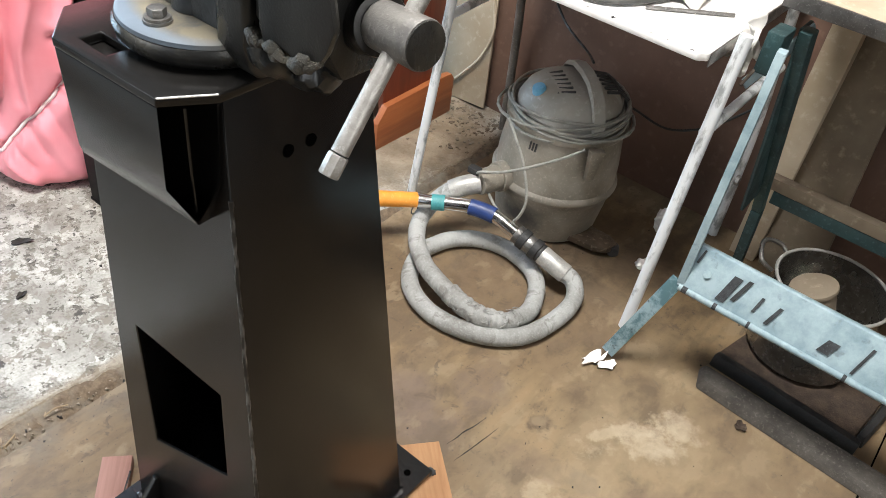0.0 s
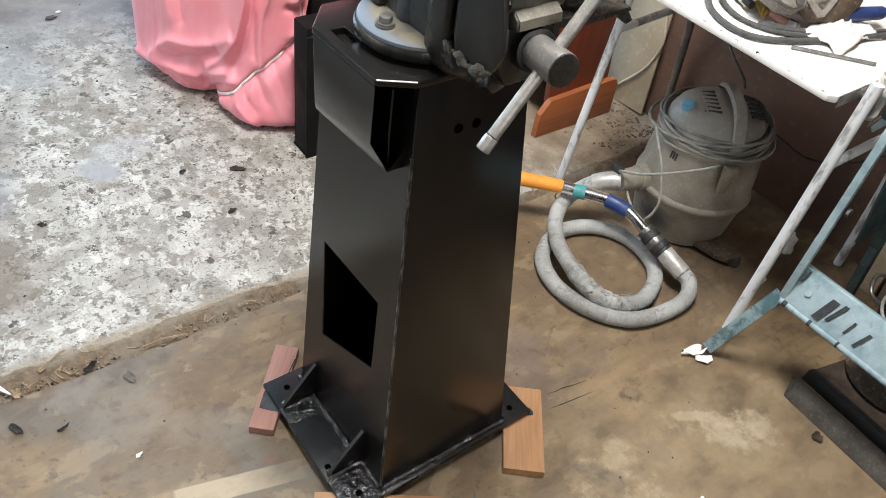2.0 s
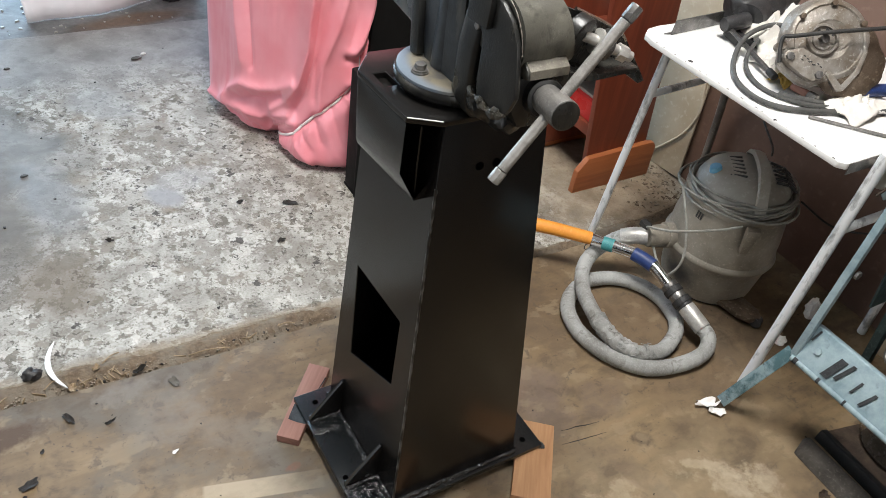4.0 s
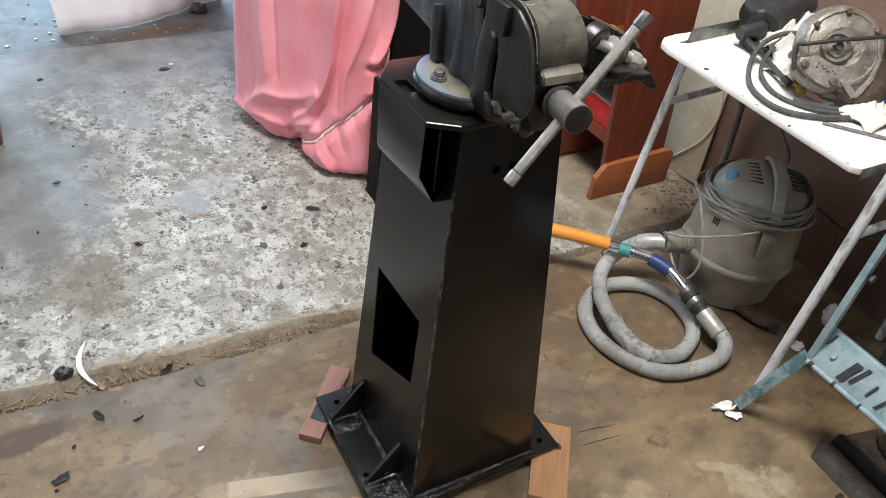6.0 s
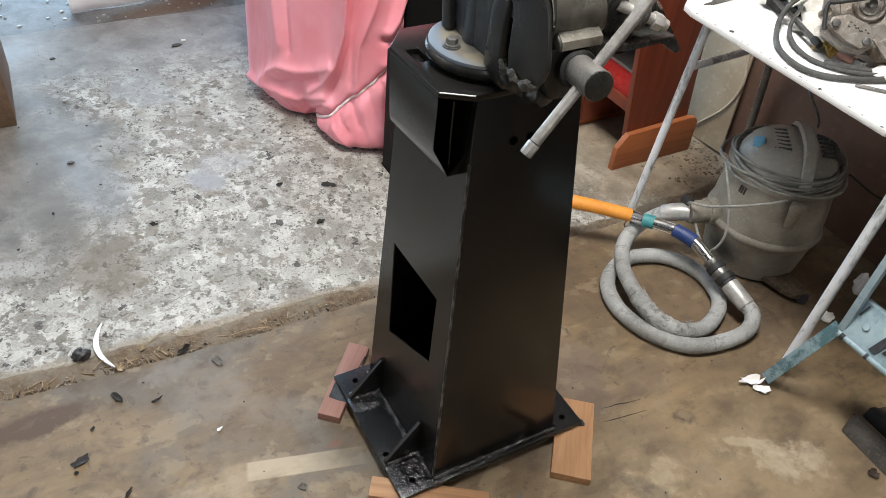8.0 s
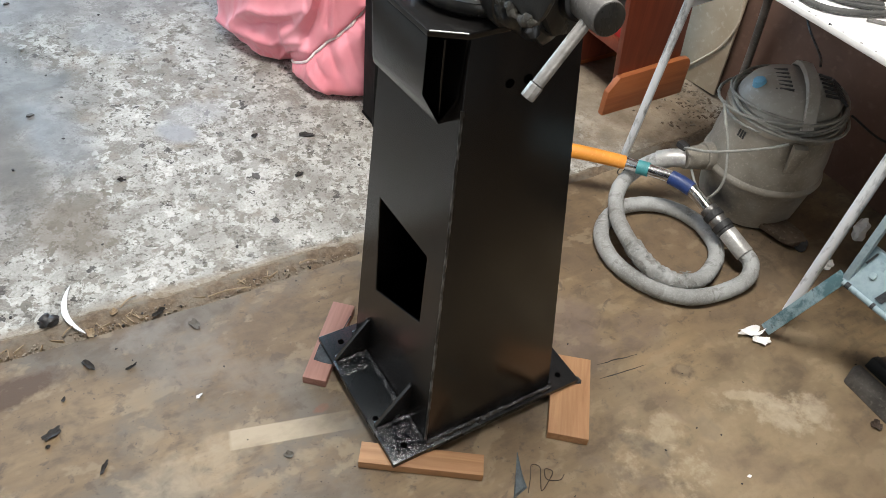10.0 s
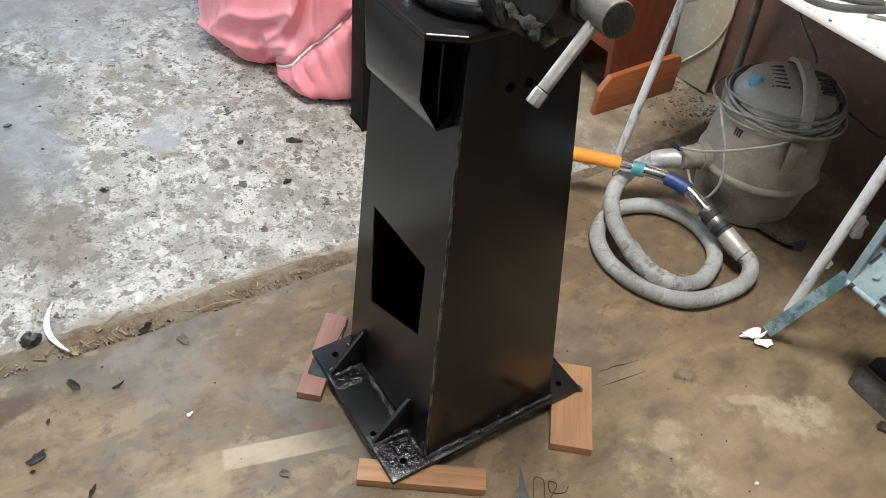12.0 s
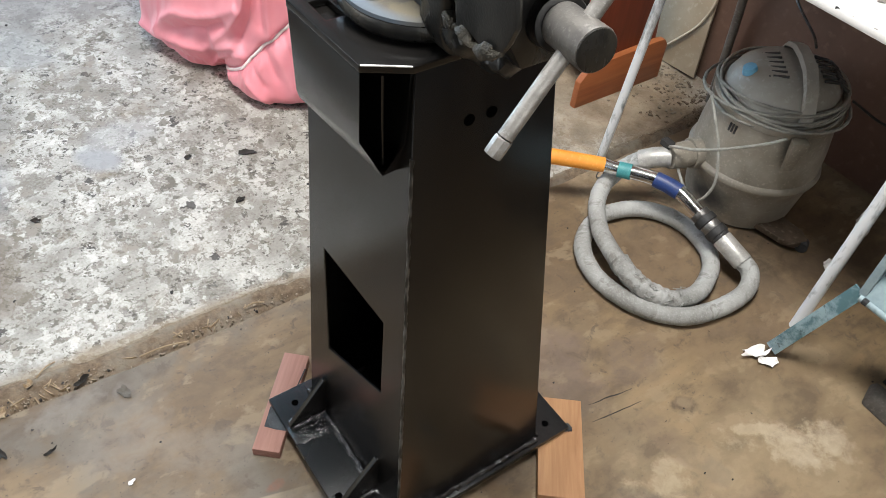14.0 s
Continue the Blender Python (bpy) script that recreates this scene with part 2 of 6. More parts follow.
c = n.mix(smooth_zone, c, n.mix(n.ramp(mid_, (0.3, 0.0), (0.7, 1.0)), (0.085, 0.073, 0.058), (0.19, 0.172, 0.15)))
far_zone = n.spot(-0.1, 2.10, 1.9, 0.46, 0, 0.5, 0.25, 5)
c = n.mix(n.math("MULTIPLY", far_zone, 0.85), c, n.mix(n.ramp(mid_, (0.3, 0.0), (0.7, 1.0)), (0.20, 0.20, 0.20), (0.32, 0.32, 0.32)))
for x, y, rx, ry, turn, k, col in ((-0.384, 0.842, 0.11, 0.16, 20, 0.75, (0.15, 0.125, 0.095)), (-0.075, 1.09, 0.05, 0.075, 30, 0.8, (0.29, 0.30, 0.315)), (0.0, 1.16, 0.10, 0.07, 0, 0.45, (0.36, 0.365, 0.37)),
                                   (-0.34, 1.19, 0.09, 0.20, 10, 0.7, (0.20, 0.208, 0.214)), (-0.46, 1.13, 0.06, 0.20, 0, 0.5, (0.13, 0.112, 0.09)), (-0.12, 1.62, 0.10, 0.16, 30, 0.5, (0.28, 0.29, 0.295))):
    c = n.mix(n.math("MULTIPLY", n.spot(x, y, rx, ry, turn, 0.5, 0.5, 9), k), c, col)
c = n.mix(n.math("MULTIPLY", n.spot(-0.1, 0.548, 1.6, 0.034, -3, 0.6, 0.7, 18), 0.7), c, n.mix(fine, (0.17, 0.13, 0.09), (0.33, 0.275, 0.20)))
dusty = n.spot(1.20, 0.78, 0.56, 0.48, 0, 0.6, 0.35, 6)
c = n.mix(n.math("MULTIPLY", dusty, 0.85), c, n.mix(n.ramp(mid_, (0.3, 0.0), (0.7, 1.0)), (0.15, 0.105, 0.065), (0.36, 0.28, 0.19)))
relief = n.mix(smooth_zone, n.math("SUBTRACT", n.math("ADD", n.math("MULTIPLY", fine, 0.25), 0.6), n.math("ADD", n.math("MULTIPLY", hollow, 0.3), n.math("MULTIPLY", big_f, 0.3))), n.mix(0.15, (0.5, 0.5, 0.5), fine))
CONCRETE = n.done(c, n.ramp(smooth_zone, (0.0, 0.85), (0.9, 0.60)), 0.0, relief, 0.6, 0.004, 0.3)

# plywood trodden brown with dirt, with some shade put into its colour
n = Nodes("plywood")
grain = n.noise(1.5, 6, 0.62, co=n.scaled((3.2, 24, 10), (0, 0, 0.26)), warp=0.15)
cloud = n.noise(2.6, 6, 0.60, warp=0.2)
grey_ = n.noise(3.3, 6, 0.60, co=n.scaled((1, 1.4, 1), (0, 0, 0.3), (3, 7, 0)), warp=0.25)
smear = n.noise(9, 6, 0.60, co=n.scaled((1, 1.5, 1), (0, 0, 0.26)), warp=0.2)
grime = n.noise(30, 6, 0.66, warp=0.5)
speck = n.noise(150, 4, 0.65)
c = n.mix(n.ramp(cloud, (0.36, 0.0), (0.64, 1.0)), (0.092, 0.058, 0.029), (0.232, 0.160, 0.085))
c = n.mix(n.ramp(grain, (0.36, 0.42), (0.58, 0.0)), c, (0.098, 0.066, 0.038))
c = n.mix(n.math("MULTIPLY", n.ramp(grey_, (0.46, 0.0), (0.58, 0.9)), n.spot(-0.35, 0.1, 0.95, 0.9, 0, 0.5, 0.3, 4)), c, (0.122, 0.101, 0.076))
c = n.mix(n.ramp(smear, (0.36, 0.65), (0.48, 0.0)), c, (0.078, 0.055, 0.034))
c = n.mix(n.ramp(smear, (0.55, 0.0), (0.60, 0.45)), c, (0.270, 0.205, 0.128))
c = n.mix(n.ramp(grime, (0.35, 0.6), (0.42, 0.0)), c, (0.072, 0.053, 0.036))
c = n.mix(n.ramp(speck, (0.64, 0.0), (0.67, 0.75)), c, (0.06, 0.045, 0.035))
c = n.mix(n.math("MULTIPLY", n.spot(0.52, -0.36, 0.55, 0.36, 20, 0.7, 0.5, 5), n.ramp(smear, (0.35, 0.25), (0.60, 0.85))), c, (0.275, 0.205, 0.122))
for x, y, rx, ry, turn, k in ((0.45, -0.28, 0.07, 0.05, 20, 0.9), (0.37, -0.20, 0.09, 0.035, 40, 0.9), (0.77, -0.28, 0.06, 0.045, 10, 1.0), (0.70, -0.24, 0.035, 0.07, 15, 0.9), (0.62, -0.20, 0.02, 0.06, 60, 0.7)):
    crust = n.math("MULTIPLY", n.spot(x, y, rx, ry, turn, 0.35, 1.1, 26), n.ramp(n.noise(48, 6, 0.7), (0.45, 0.0), (0.62, k * 0.8)))
    c = n.mix(n.math("MULTIPLY", crust, 0.75), c, (0.37, 0.30, 0.20))
for x, y, rx, ry, turn, k, col in (
        (-0.62, 0.440, 0.140, 0.036, 4, 1.6, (0.075, 0.042, 0.020)), (-0.33, 0.47, 0.07, 0.035, 10, 0.9, (0.17, 0.145, 0.12)), (-0.27, 0.37, 0.10, 0.07, 20, 0.6, (0.19, 0.16, 0.13)),
        (-0.234, 0.452, 0.020, 0.030, 0, 0.75, (0.14, 0.115, 0.095)), (-0.14, 0.27, 0.14, 0.05, -30, 0.5, (0.19, 0.155, 0.12)),
        (0.71, -0.26, 0.045, 0.07, 20, 0.5, (0.46, 0.38, 0.28)), (0.78, -0.29, 0.04, 0.05, 0, 0.5, (0.45, 0.37, 0.27)), (0.68, -0.20, 0.014, 0.07, 60, 0.7, (0.40, 0.32, 0.22)),
        (0.46, -0.19, 0.07, 0.04, 30, 0.5, (0.44, 0.355, 0.24)), (0.53, -0.13, 0.035, 0.08, 10, 0.6, (0.16, 0.11, 0.07)),
        # first and second patch here: the stand's soft shadow put into the colour
        (0.60, 0.03, 0.09, 0.06, 10, 0.6, (0.14, 0.10, 0.075)), (0.45, 0.12, 0.10, 0.14, 0, 0.55, (0.17, 0.12, 0.095)),
        (0.58, -0.32, 0.05, 0.12, 50, 0.55, (0.16, 0.11, 0.07)), (0.605, -0.092, 0.028, 0.021, -30, 1.1, (0.09, 0.062, 0.036)),
        (0.608, -0.090, 0.019, 0.013, -30, 0.75, (0.26, 0.19, 0.12)), (1.05, 0.50, 0.30, 0.09, 0, 0.6, (0.36, 0.28, 0.19)),
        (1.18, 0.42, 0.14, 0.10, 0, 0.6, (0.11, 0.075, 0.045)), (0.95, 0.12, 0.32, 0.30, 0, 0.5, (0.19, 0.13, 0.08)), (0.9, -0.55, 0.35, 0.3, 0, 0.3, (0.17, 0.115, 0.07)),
        # near-black patches by the vacuum: stained floor, with its shade put in too
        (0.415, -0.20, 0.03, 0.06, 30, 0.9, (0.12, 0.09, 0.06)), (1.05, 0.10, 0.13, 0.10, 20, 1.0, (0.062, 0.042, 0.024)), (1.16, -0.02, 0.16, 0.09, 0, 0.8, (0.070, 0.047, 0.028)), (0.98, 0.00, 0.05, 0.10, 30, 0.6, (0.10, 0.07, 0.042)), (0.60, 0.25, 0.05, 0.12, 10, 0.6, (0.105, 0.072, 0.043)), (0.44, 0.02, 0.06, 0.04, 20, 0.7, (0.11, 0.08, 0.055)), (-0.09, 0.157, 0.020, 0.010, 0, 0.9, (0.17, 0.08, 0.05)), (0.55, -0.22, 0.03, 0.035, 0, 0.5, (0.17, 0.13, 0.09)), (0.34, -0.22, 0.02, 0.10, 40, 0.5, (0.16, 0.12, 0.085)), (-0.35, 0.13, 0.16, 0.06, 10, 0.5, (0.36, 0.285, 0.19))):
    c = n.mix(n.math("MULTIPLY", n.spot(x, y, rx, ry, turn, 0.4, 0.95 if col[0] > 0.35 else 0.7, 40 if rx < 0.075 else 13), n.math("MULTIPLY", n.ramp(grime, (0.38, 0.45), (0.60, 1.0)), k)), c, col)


def bar_mask(n, x, y, lx, ly, turn):
    """A straight-edged strip, 1 inside."""
    mp = n.add("ShaderNodeMapping")
    mp.vector_type = "TEXTURE"
    mp.inputs["Location"].default_value = (x, y, 0)
    mp.inputs["Rotation"].default_value = (0, 0, radians(turn))
    mp.inputs["Scale"].default_value = (lx, ly, 1)
    n.link(n.co, mp.inputs["Vector"])
    sp = n.add("ShaderNodeSeparateXYZ")
    n.link(mp.outputs[0], sp.inputs[0])
    a = n.math("MULTIPLY", n.ramp(n.math("ABSOLUTE", sp.outputs[0]), (0.94, 1.0), (1.0, 0.0)), n.ramp(n.math("ADD", n.math("MULTIPLY", sp.outputs[0], 0.5), 0.5), (0.55, 1.0), (1.0, 0.1)))
    b = n.ramp(n.math("ABSOLUTE", sp.outputs[1]), (0.88, 1.0), (1.0, 0.0))
    return n.math("MULTIPLY", a, b)


strip = n.math("MULTIPLY", bar_mask(n, -0.155, 0.138, 0.115, 0.022, -15), n.ramp(smear, (0.3, 0.35), (0.6, 0.8)))
c = n.mix(strip, c, n.mix(grain, (0.33, 0.265, 0.18), (0.43, 0.355, 0.255)))
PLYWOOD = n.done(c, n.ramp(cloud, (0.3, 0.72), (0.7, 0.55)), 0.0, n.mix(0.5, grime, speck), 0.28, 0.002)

n = Nodes("dirt")
d = n.noise(60, 6, 0.7)
c = n.mix(n.ramp(d, (0.3, 0.0), (0.7, 1.0)), (0.075, 0.052, 0.033), (0.205, 0.152, 0.10))
c = n.mix(n.ramp(n.noise(14, 4, 0.6), (0.45, 0.0), (0.62, 0.8)), c, (0.20, 0.175, 0.14))
DIRT = n.done(c, 0.95, 0.0, d, 0.8, 0.006)

BLACK_PAINT = worn("black_gloss_paint", (0.0085, 0.0078, 0.0072), (0.0065, 0.006, 0.0056), (0.011, 0.010, 0.0095), 9, 0.23, 0.0, 0.05, 0.05, 0.001, 0.42)
n = Nodes("fresh_black_enamel")
rip = n.noise(80, 3, 0.5, warp=0.8)
soft = n.noise(14, 3, 0.5)
pools = n.mix(n.spot(-0.165, -0.120, 0.055, 0.05, 0, 0.6, 0.5, 40), n.spot(-0.175, 0.075, 0.045, 0.022, 0, 0.6, 0.5, 40), (1.0, 1.0, 1.0))
c = n.mix(soft, (0.005, 0.0062, 0.0072), (0.010, 0.0115, 0.0125))
BLACK_WET = n.done(c, n.mix(pools, n.ramp(soft, (0.3, 0.30), (0.7, 0.22)), (0.05, 0.05, 0.05)), 0.0, n.math("MULTIPLY", rip, n.math("ADD", n.math("MULTIPLY", pools, 1.1), 0.10)), 1.0, 0.005)
n = Nodes("wet_black_weld")
rip = n.noise(120, 3, 0.6)
WET_WELD = n.done((0.014, 0.014, 0.015), 0.17, 0.0, rip, 0.8, 0.004, 0.8)
# pale broken patches put the black paint's highlights into the seam's colour
n = Nodes("glinting_black_seam")
glints = n.noise(70, 5, 0.65, co=n.scaled((1, 1, 0.4)))
SEAM = n.done(n.mix(n.ramp(glints, (0.47, 0.0), (0.58, 1.0)), (0.010, 0.010, 0.010), (0.115, 0.112, 0.105)), 0.35, 0.0, glints, 0.4, 0.002)


def oily_cast(name, base, dark, light, rough=0.38, metal=0.1, dust=None):
    """Old cast iron: soft mottling, vertical oil runs, sand-cast grain, dust on upward faces."""
    n = Nodes(name)
    big = n.noise(9, 5, 0.55, warp=0.4)
    runs = n.noise(26, 5, 0.6, co=n.scaled((1, 1, 0.22)))
    grain = n.noise(420, 3, 0.6)
    c = n.mix(n.ramp(big, (0.34, 0.0), (0.66, 1.0)), dark, base)
    c = n.mix(n.ramp(runs, (0.50, 0.0), (0.72, 0.75)), c, light)
    c = n.mix(n.ramp(n.noise(60, 4, 0.6), (0.34, 0.6), (0.46, 0.0)), c, dark)
    if dust:
        up = n.add("ShaderNodeSeparateXYZ")
        n.link(n.add("ShaderNodeNewGeometry").outputs["Normal"], up.inputs[0])
        lay = n.math("MULTIPLY", n.ramp(up.outputs[2], (0.55, 0.0), (0.95, 1.0)), n.ramp(n.noise(24, 5, 0.65), (0.38, 0.1), (0.60, 0.85)))
        c = n.mix(lay, c, dust)
    r = n.ramp(n.math("ADD", n.math("MULTIPLY", big, 0.5), n.math("MULTIPLY", runs, 0.5)), (0.35, rough + 0.12), (0.62, rough - 0.10))
    return n.done(c, r, metal, n.mix(0.5, grain, runs), 0.45, 0.0016)


CAST_IRON = oily_cast("oily_cast_iron", (0.024, 0.024, 0.022), (0.009, 0.009, 0.009), (0.078, 0.073, 0.060), 0.30, 0.1)
JAW_CAST = oily_cast("dusty_olive_cast_iron", (0.105, 0.101, 0.084), (0.040, 0.039, 0.034), (0.190, 0.182, 0.150), 0.36, 0.15)
CAST_BLUE = oily_cast("blue_grey_cast_iron", (0.085, 0.099, 0.116), (0.030, 0.034, 0.039), (0.185, 0.178, 0.150), 0.32, 0.2)
DUSTY_IRON = worn("dusty_cast_iron", (0.34, 0.29, 0.22), (0.18, 0.165, 0.145), (0.46, 0.41, 0.34), 15, 0.7, 0.1, 0.4, 0.1, 0.002)
n = Nodes("dusty_base_iron")
g2 = n.noise(26, 6, 0.6, warp=0.5)
c = n.mix(n.ramp(g2, (0.36, 0.0), (0.58, 1.0)), (0.062, 0.062, 0.060), (0.165, 0.142, 0.098))
c = n.mix(n.ramp(n.noise(120, 4, 0.6), (0.56, 0.0), (0.75, 0.6)), c, (0.25, 0.215, 0.155))
# bluish highlight on the base's left edge, put into the colour
rim = n.spot(-0.004, -0.010, 0.0795, 0.086, 0, 0.14, 0.06, 30)
c = n.mix(rim, (0.10, 0.125, 0.155), c)
BASE_DUST = n.done(c, n.ramp(g2, (0.3, 0.45), (0.6, 0.70)), 0.0, g2, 0.3, 0.002)
LEDGE_IRON = worn("rubbed_ledge_iron", (0.215, 0.195, 0.155), (0.12, 0.11, 0.09), (0.30, 0.275, 0.225), 40, 0.55, 0.1)
GREASE = worn("caked_grease", (0.085, 0.075, 0.056), (0.03, 0.027, 0.021), (0.19, 0.165, 0.12), 60, 0.6, 0.0, 0.8, 0.1, 0.004)
STEEL = worn("worn_steel", (0.30, 0.29, 0.275), (0.15, 0.145, 0.14), (0.46, 0.45, 0.43), 25, 0.42, 0.85, 0.2, 0.1)
PALE_STEEL = worn("pale_plated_steel", (0.52, 0.51, 0.48), (0.32, 0.31, 0.29), (0.66, 0.65, 0.62), 30, 0.42, 0.45, 0.2, 0.08)
HANDLE_STEEL = worn("rubbed_bar_steel", (0.40, 0.385, 0.36), (0.20, 0.19, 0.175), (0.52, 0.51, 0.49), 45, 0.42, 0.45, 0.25, 0.08)
HEAD_STEEL = worn("oxidised_turned_steel", (0.20, 0.19, 0.175), (0.11, 0.105, 0.10), (0.30, 0.29, 0.27), 30, 0.5, 0.55, 0.25, 0.08)
DARK_STEEL = worn("dark_worn_steel", (0.17, 0.165, 0.16), (0.09, 0.085, 0.08), (0.3, 0.29, 0.28), 30, 0.42, 0.8, 0.3, 0.1)
CHROME = worn("chrome", (0.85, 0.84, 0.82), (0.62, 0.61, 0.59), (0.85, 0.85, 0.85), 40, 0.18, 1.0, 0.05, 0.06)
POT_STEEL = worn("scratched_stainless", (0.36, 0.345, 0.32), (0.15, 0.13, 0.105), (0.50, 0.49, 0.47), 12, 0.26, 0.9, 0.2, 0.1)
RUBBER = worn("black_rubber", (0.02, 0.02, 0.02), (0.013, 0.013, 0.013), (0.06, 0.055, 0.05), 40, 0.6, 0.0, 0.3, 0.1)
POST_BLACK = worn("matt_black_paint", (0.0035, 0.0035, 0.0035), (0.0025, 0.0025, 0.0025), (0.006, 0.006, 0.006), 12, 0.7, 0.0, 0.1, 0.1, spec=0.25)
n = Nodes("hole_black")
HOLE = n.done((0.0015, 0.0015, 0.0015), 1.0, 0.0, None, spec=0.0)
n = Nodes("pink_cloth")
w1 = n.noise(900, 2, 0.5)
cl = n.noise(7, 4, 0.5)
c = n.mix(n.ramp(cl, (0.3, 0.0), (0.7, 1.0)), (0.82, 0.25, 0.29), (0.90, 0.37, 0.43))
PINK = n.done(c, 0.36, 0.0, w1, 0.15, 0.0006, 0.5)
n.b.inputs["Sheen Weight"].default_value = 0.08
WHITE_CLOTH = worn("white_sheet", (0.87, 0.88, 0.89), (0.78, 0.79, 0.80), (0.9, 0.9, 0.9), 6, 0.6, 0.0, 0.1, 0.05)
PIPING = worn("pale_piping", (0.86, 0.80, 0.79), (0.78, 0.70, 0.69), (0.88, 0.84, 0.83), 40, 0.7)
RED_WOOD = wood("red_brown_veneer", (0.235, 0.055, 0.026), (0.13, 0.028, 0.014), 1.0, 0.36, "z")
ORANGE_WOOD = wood("orange_brown_board", (0.40, 0.135, 0.045), (0.26, 0.075, 0.025), 1.0, 0.42, "x")
BLOCK_WOOD = wood("pine_offcut", (0.46, 0.255, 0.125), (0.30, 0.150, 0.066), 1.2, 0.65, "y")
PINK_WOOD = wood("reddish_offcut", (0.36, 0.185, 0.145), (0.23, 0.11, 0.08), 1.2, 0.65, "y")
WALL_PAINT = worn("brown_wall_paint", (0.17, 0.098, 0.070), (0.12, 0.070, 0.050), (0.21, 0.13, 0.095), 5, 0.6, 0.0, 0.3, 0.1, 0.003)
GREY_WALL = worn("grey_plaster", (0.20, 0.19, 0.18), (0.14, 0.13, 0.12), (0.24, 0.23, 0.22), 4, 0.85, 0.0, 0.3, 0.05, 0.004)
PANEL = worn("brown_stained_panel", (0.235, 0.19, 0.135), (0.13, 0.10, 0.068), (0.32, 0.27, 0.20), 5, 0.75, 0.0, 0.2, 0.05)
CRATE_WOOD = wood("brown_crate_board", (0.16, 0.10, 0.06), (0.09, 0.055, 0.032), 1.0, 0.6, "y")
BEIGE = worn("stained_beige_board", (0.47, 0.40, 0.30), (0.36, 0.29, 0.20), (0.55, 0.48, 0.38), 6, 0.8, 0.0, 0.15, 0.05)
WHITE_TOP = worn("chipped_white_paint", (0.80, 0.80, 0.79), (0.72, 0.71, 0.69), (0.85, 0.85, 0.84), 12, 0.4, 0.0, 0.1, 0.08)
n = Nodes("flaking_white_on_tube")
f = n.noise(28, 6, 0.65, co=n.scaled((1, 1, 0.35)))
c = n.mix(n.ramp(f, (0.40, 0.0), (0.50, 1.0)), (0.27, 0.28, 0.28), (0.66, 0.68, 0.69))
TUBE_WHITE = n.done(c, 0.45, 0.0, f, 0.3, 0.002)
DULL_TUBE = worn("dull_worn_tube", (0.20, 0.185, 0.165), (0.10, 0.088, 0.075), (0.32, 0.31, 0.29), 18, 0.5, 0.1)
n = Nodes("teal_flaking_paint")
f = n.noise(17, 7, 0.7)
g2 = n.noise(60, 4, 0.6)
c = n.mix(n.ramp(f, (0.42, 0.0), (0.54, 1.0)), (0.075, 0.15, 0.17), (0.25, 0.35, 0.385))
c = n.mix(n.ramp(g2, (0.62, 0.0), (0.70, 0.9)), c, (0.035, 0.04, 0.04))
TEAL = n.done(c, 0.5, 0.0, f, 0.4, 0.002)
n = Nodes("pale_blue_step_paint")
f = n.noise(13, 7, 0.7)
c = n.mix(n.ramp(f, (0.35, 0.0), (0.6, 1.0)), (0.15, 0.225, 0.255), (0.30, 0.39, 0.42))
c = n.mix(n.ramp(n.noise(38, 5, 0.65), (0.60, 0.0), (0.70, 0.7)), c, (0.12, 0.16, 0.18))
STEP_PAINT = n.done(c, 0.5, 0.0, f, 0.3, 0.002)
# darker copy of the teal paint; holds the shade on the rear parts
SHADED_TEAL = worn("shaded_teal_paint", (0.022, 0.058, 0.060), (0.012, 0.026, 0.028), (0.075, 0.125, 0.13), 14, 0.55)
BLACK_MARK = worn("black_scuff", (0.028, 0.032, 0.036), (0.014, 0.015, 0.016), (0.10, 0.13, 0.145), 60, 0.7)
n = Nodes("dusty_grey_plastic")
f = n.noise(5, 5, 0.6)
g2 = n.noise(150, 3, 0.6)
c = n.mix(n.ramp(f, (0.32, 0.0), (0.68, 1.0)), (0.155, 0.135, 0.105), (0.385, 0.36, 0.31))
c = n.mix(n.ramp(g2, (0.55, 0.0), (0.8, 0.5)), c, (0.50, 0.46, 0.39))
c = n.mix(n.math("MULTIPLY", n.spot(-0.122, -0.005, 0.06, 0.06, 0, 0.7, 0.5, 30, 0.068, 0.045), 1.0), c, (0.045, 0.048, 0.052))
VAC_GREY = n.done(c, n.ramp(f, (0.3, 0.48), (0.7, 0.30)), 0.0, g2, 0.06, 0.001)
VAC_TOP = worn("pale_grey_plastic", (0.38, 0.385, 0.36), (0.26, 0.245, 0.21), (0.46, 0.45, 0.42), 8, 0.45, 0.0, 0.05, 0.06)
VAC_BLUE = worn("blue_plastic", (0.16, 0.42, 0.62), (0.12, 0.32, 0.48), (0.25, 0.5, 0.66), 20, 0.4)
CORD = worn("grey_cord", (0.30, 0.30, 0.27), (0.19, 0.185, 0.165), (0.36, 0.355, 0.33), 50, 0.55)
BLACK_CORD = worn("black_cord", (0.022, 0.021, 0.02), (0.015, 0.015, 0.014), (0.08, 0.075, 0.07), 50, 0.5)
GREY_RUBBER = worn("grey_rubber_cable", (0.085, 0.085, 0.08), (0.05, 0.05, 0.048), (0.16, 0.155, 0.145), 30, 0.6)
n = Nodes("grey_hose")
f = n.noise(9, 5, 0.6)
rib = n.noise(240, 3, 0.6)
c = n.mix(n.ramp(f, (0.35, 0.0), (0.65, 1.0)), (0.195, 0.192, 0.178), (0.375, 0.378, 0.365))
c = n.mix(n.ramp(rib, (0.5, 0.0), (0.8, 0.5)), c, (0.46, 0.46, 0.445))
c = n.mix(n.ramp(n.noise(30, 6, 0.7, warp=0.6), (0.36, 0.65), (0.46, 0.0)), c, (0.13, 0.12, 0.105))
HOSE = n.done(c, 0.75, 0.0, rib, 0.4, 0.002)
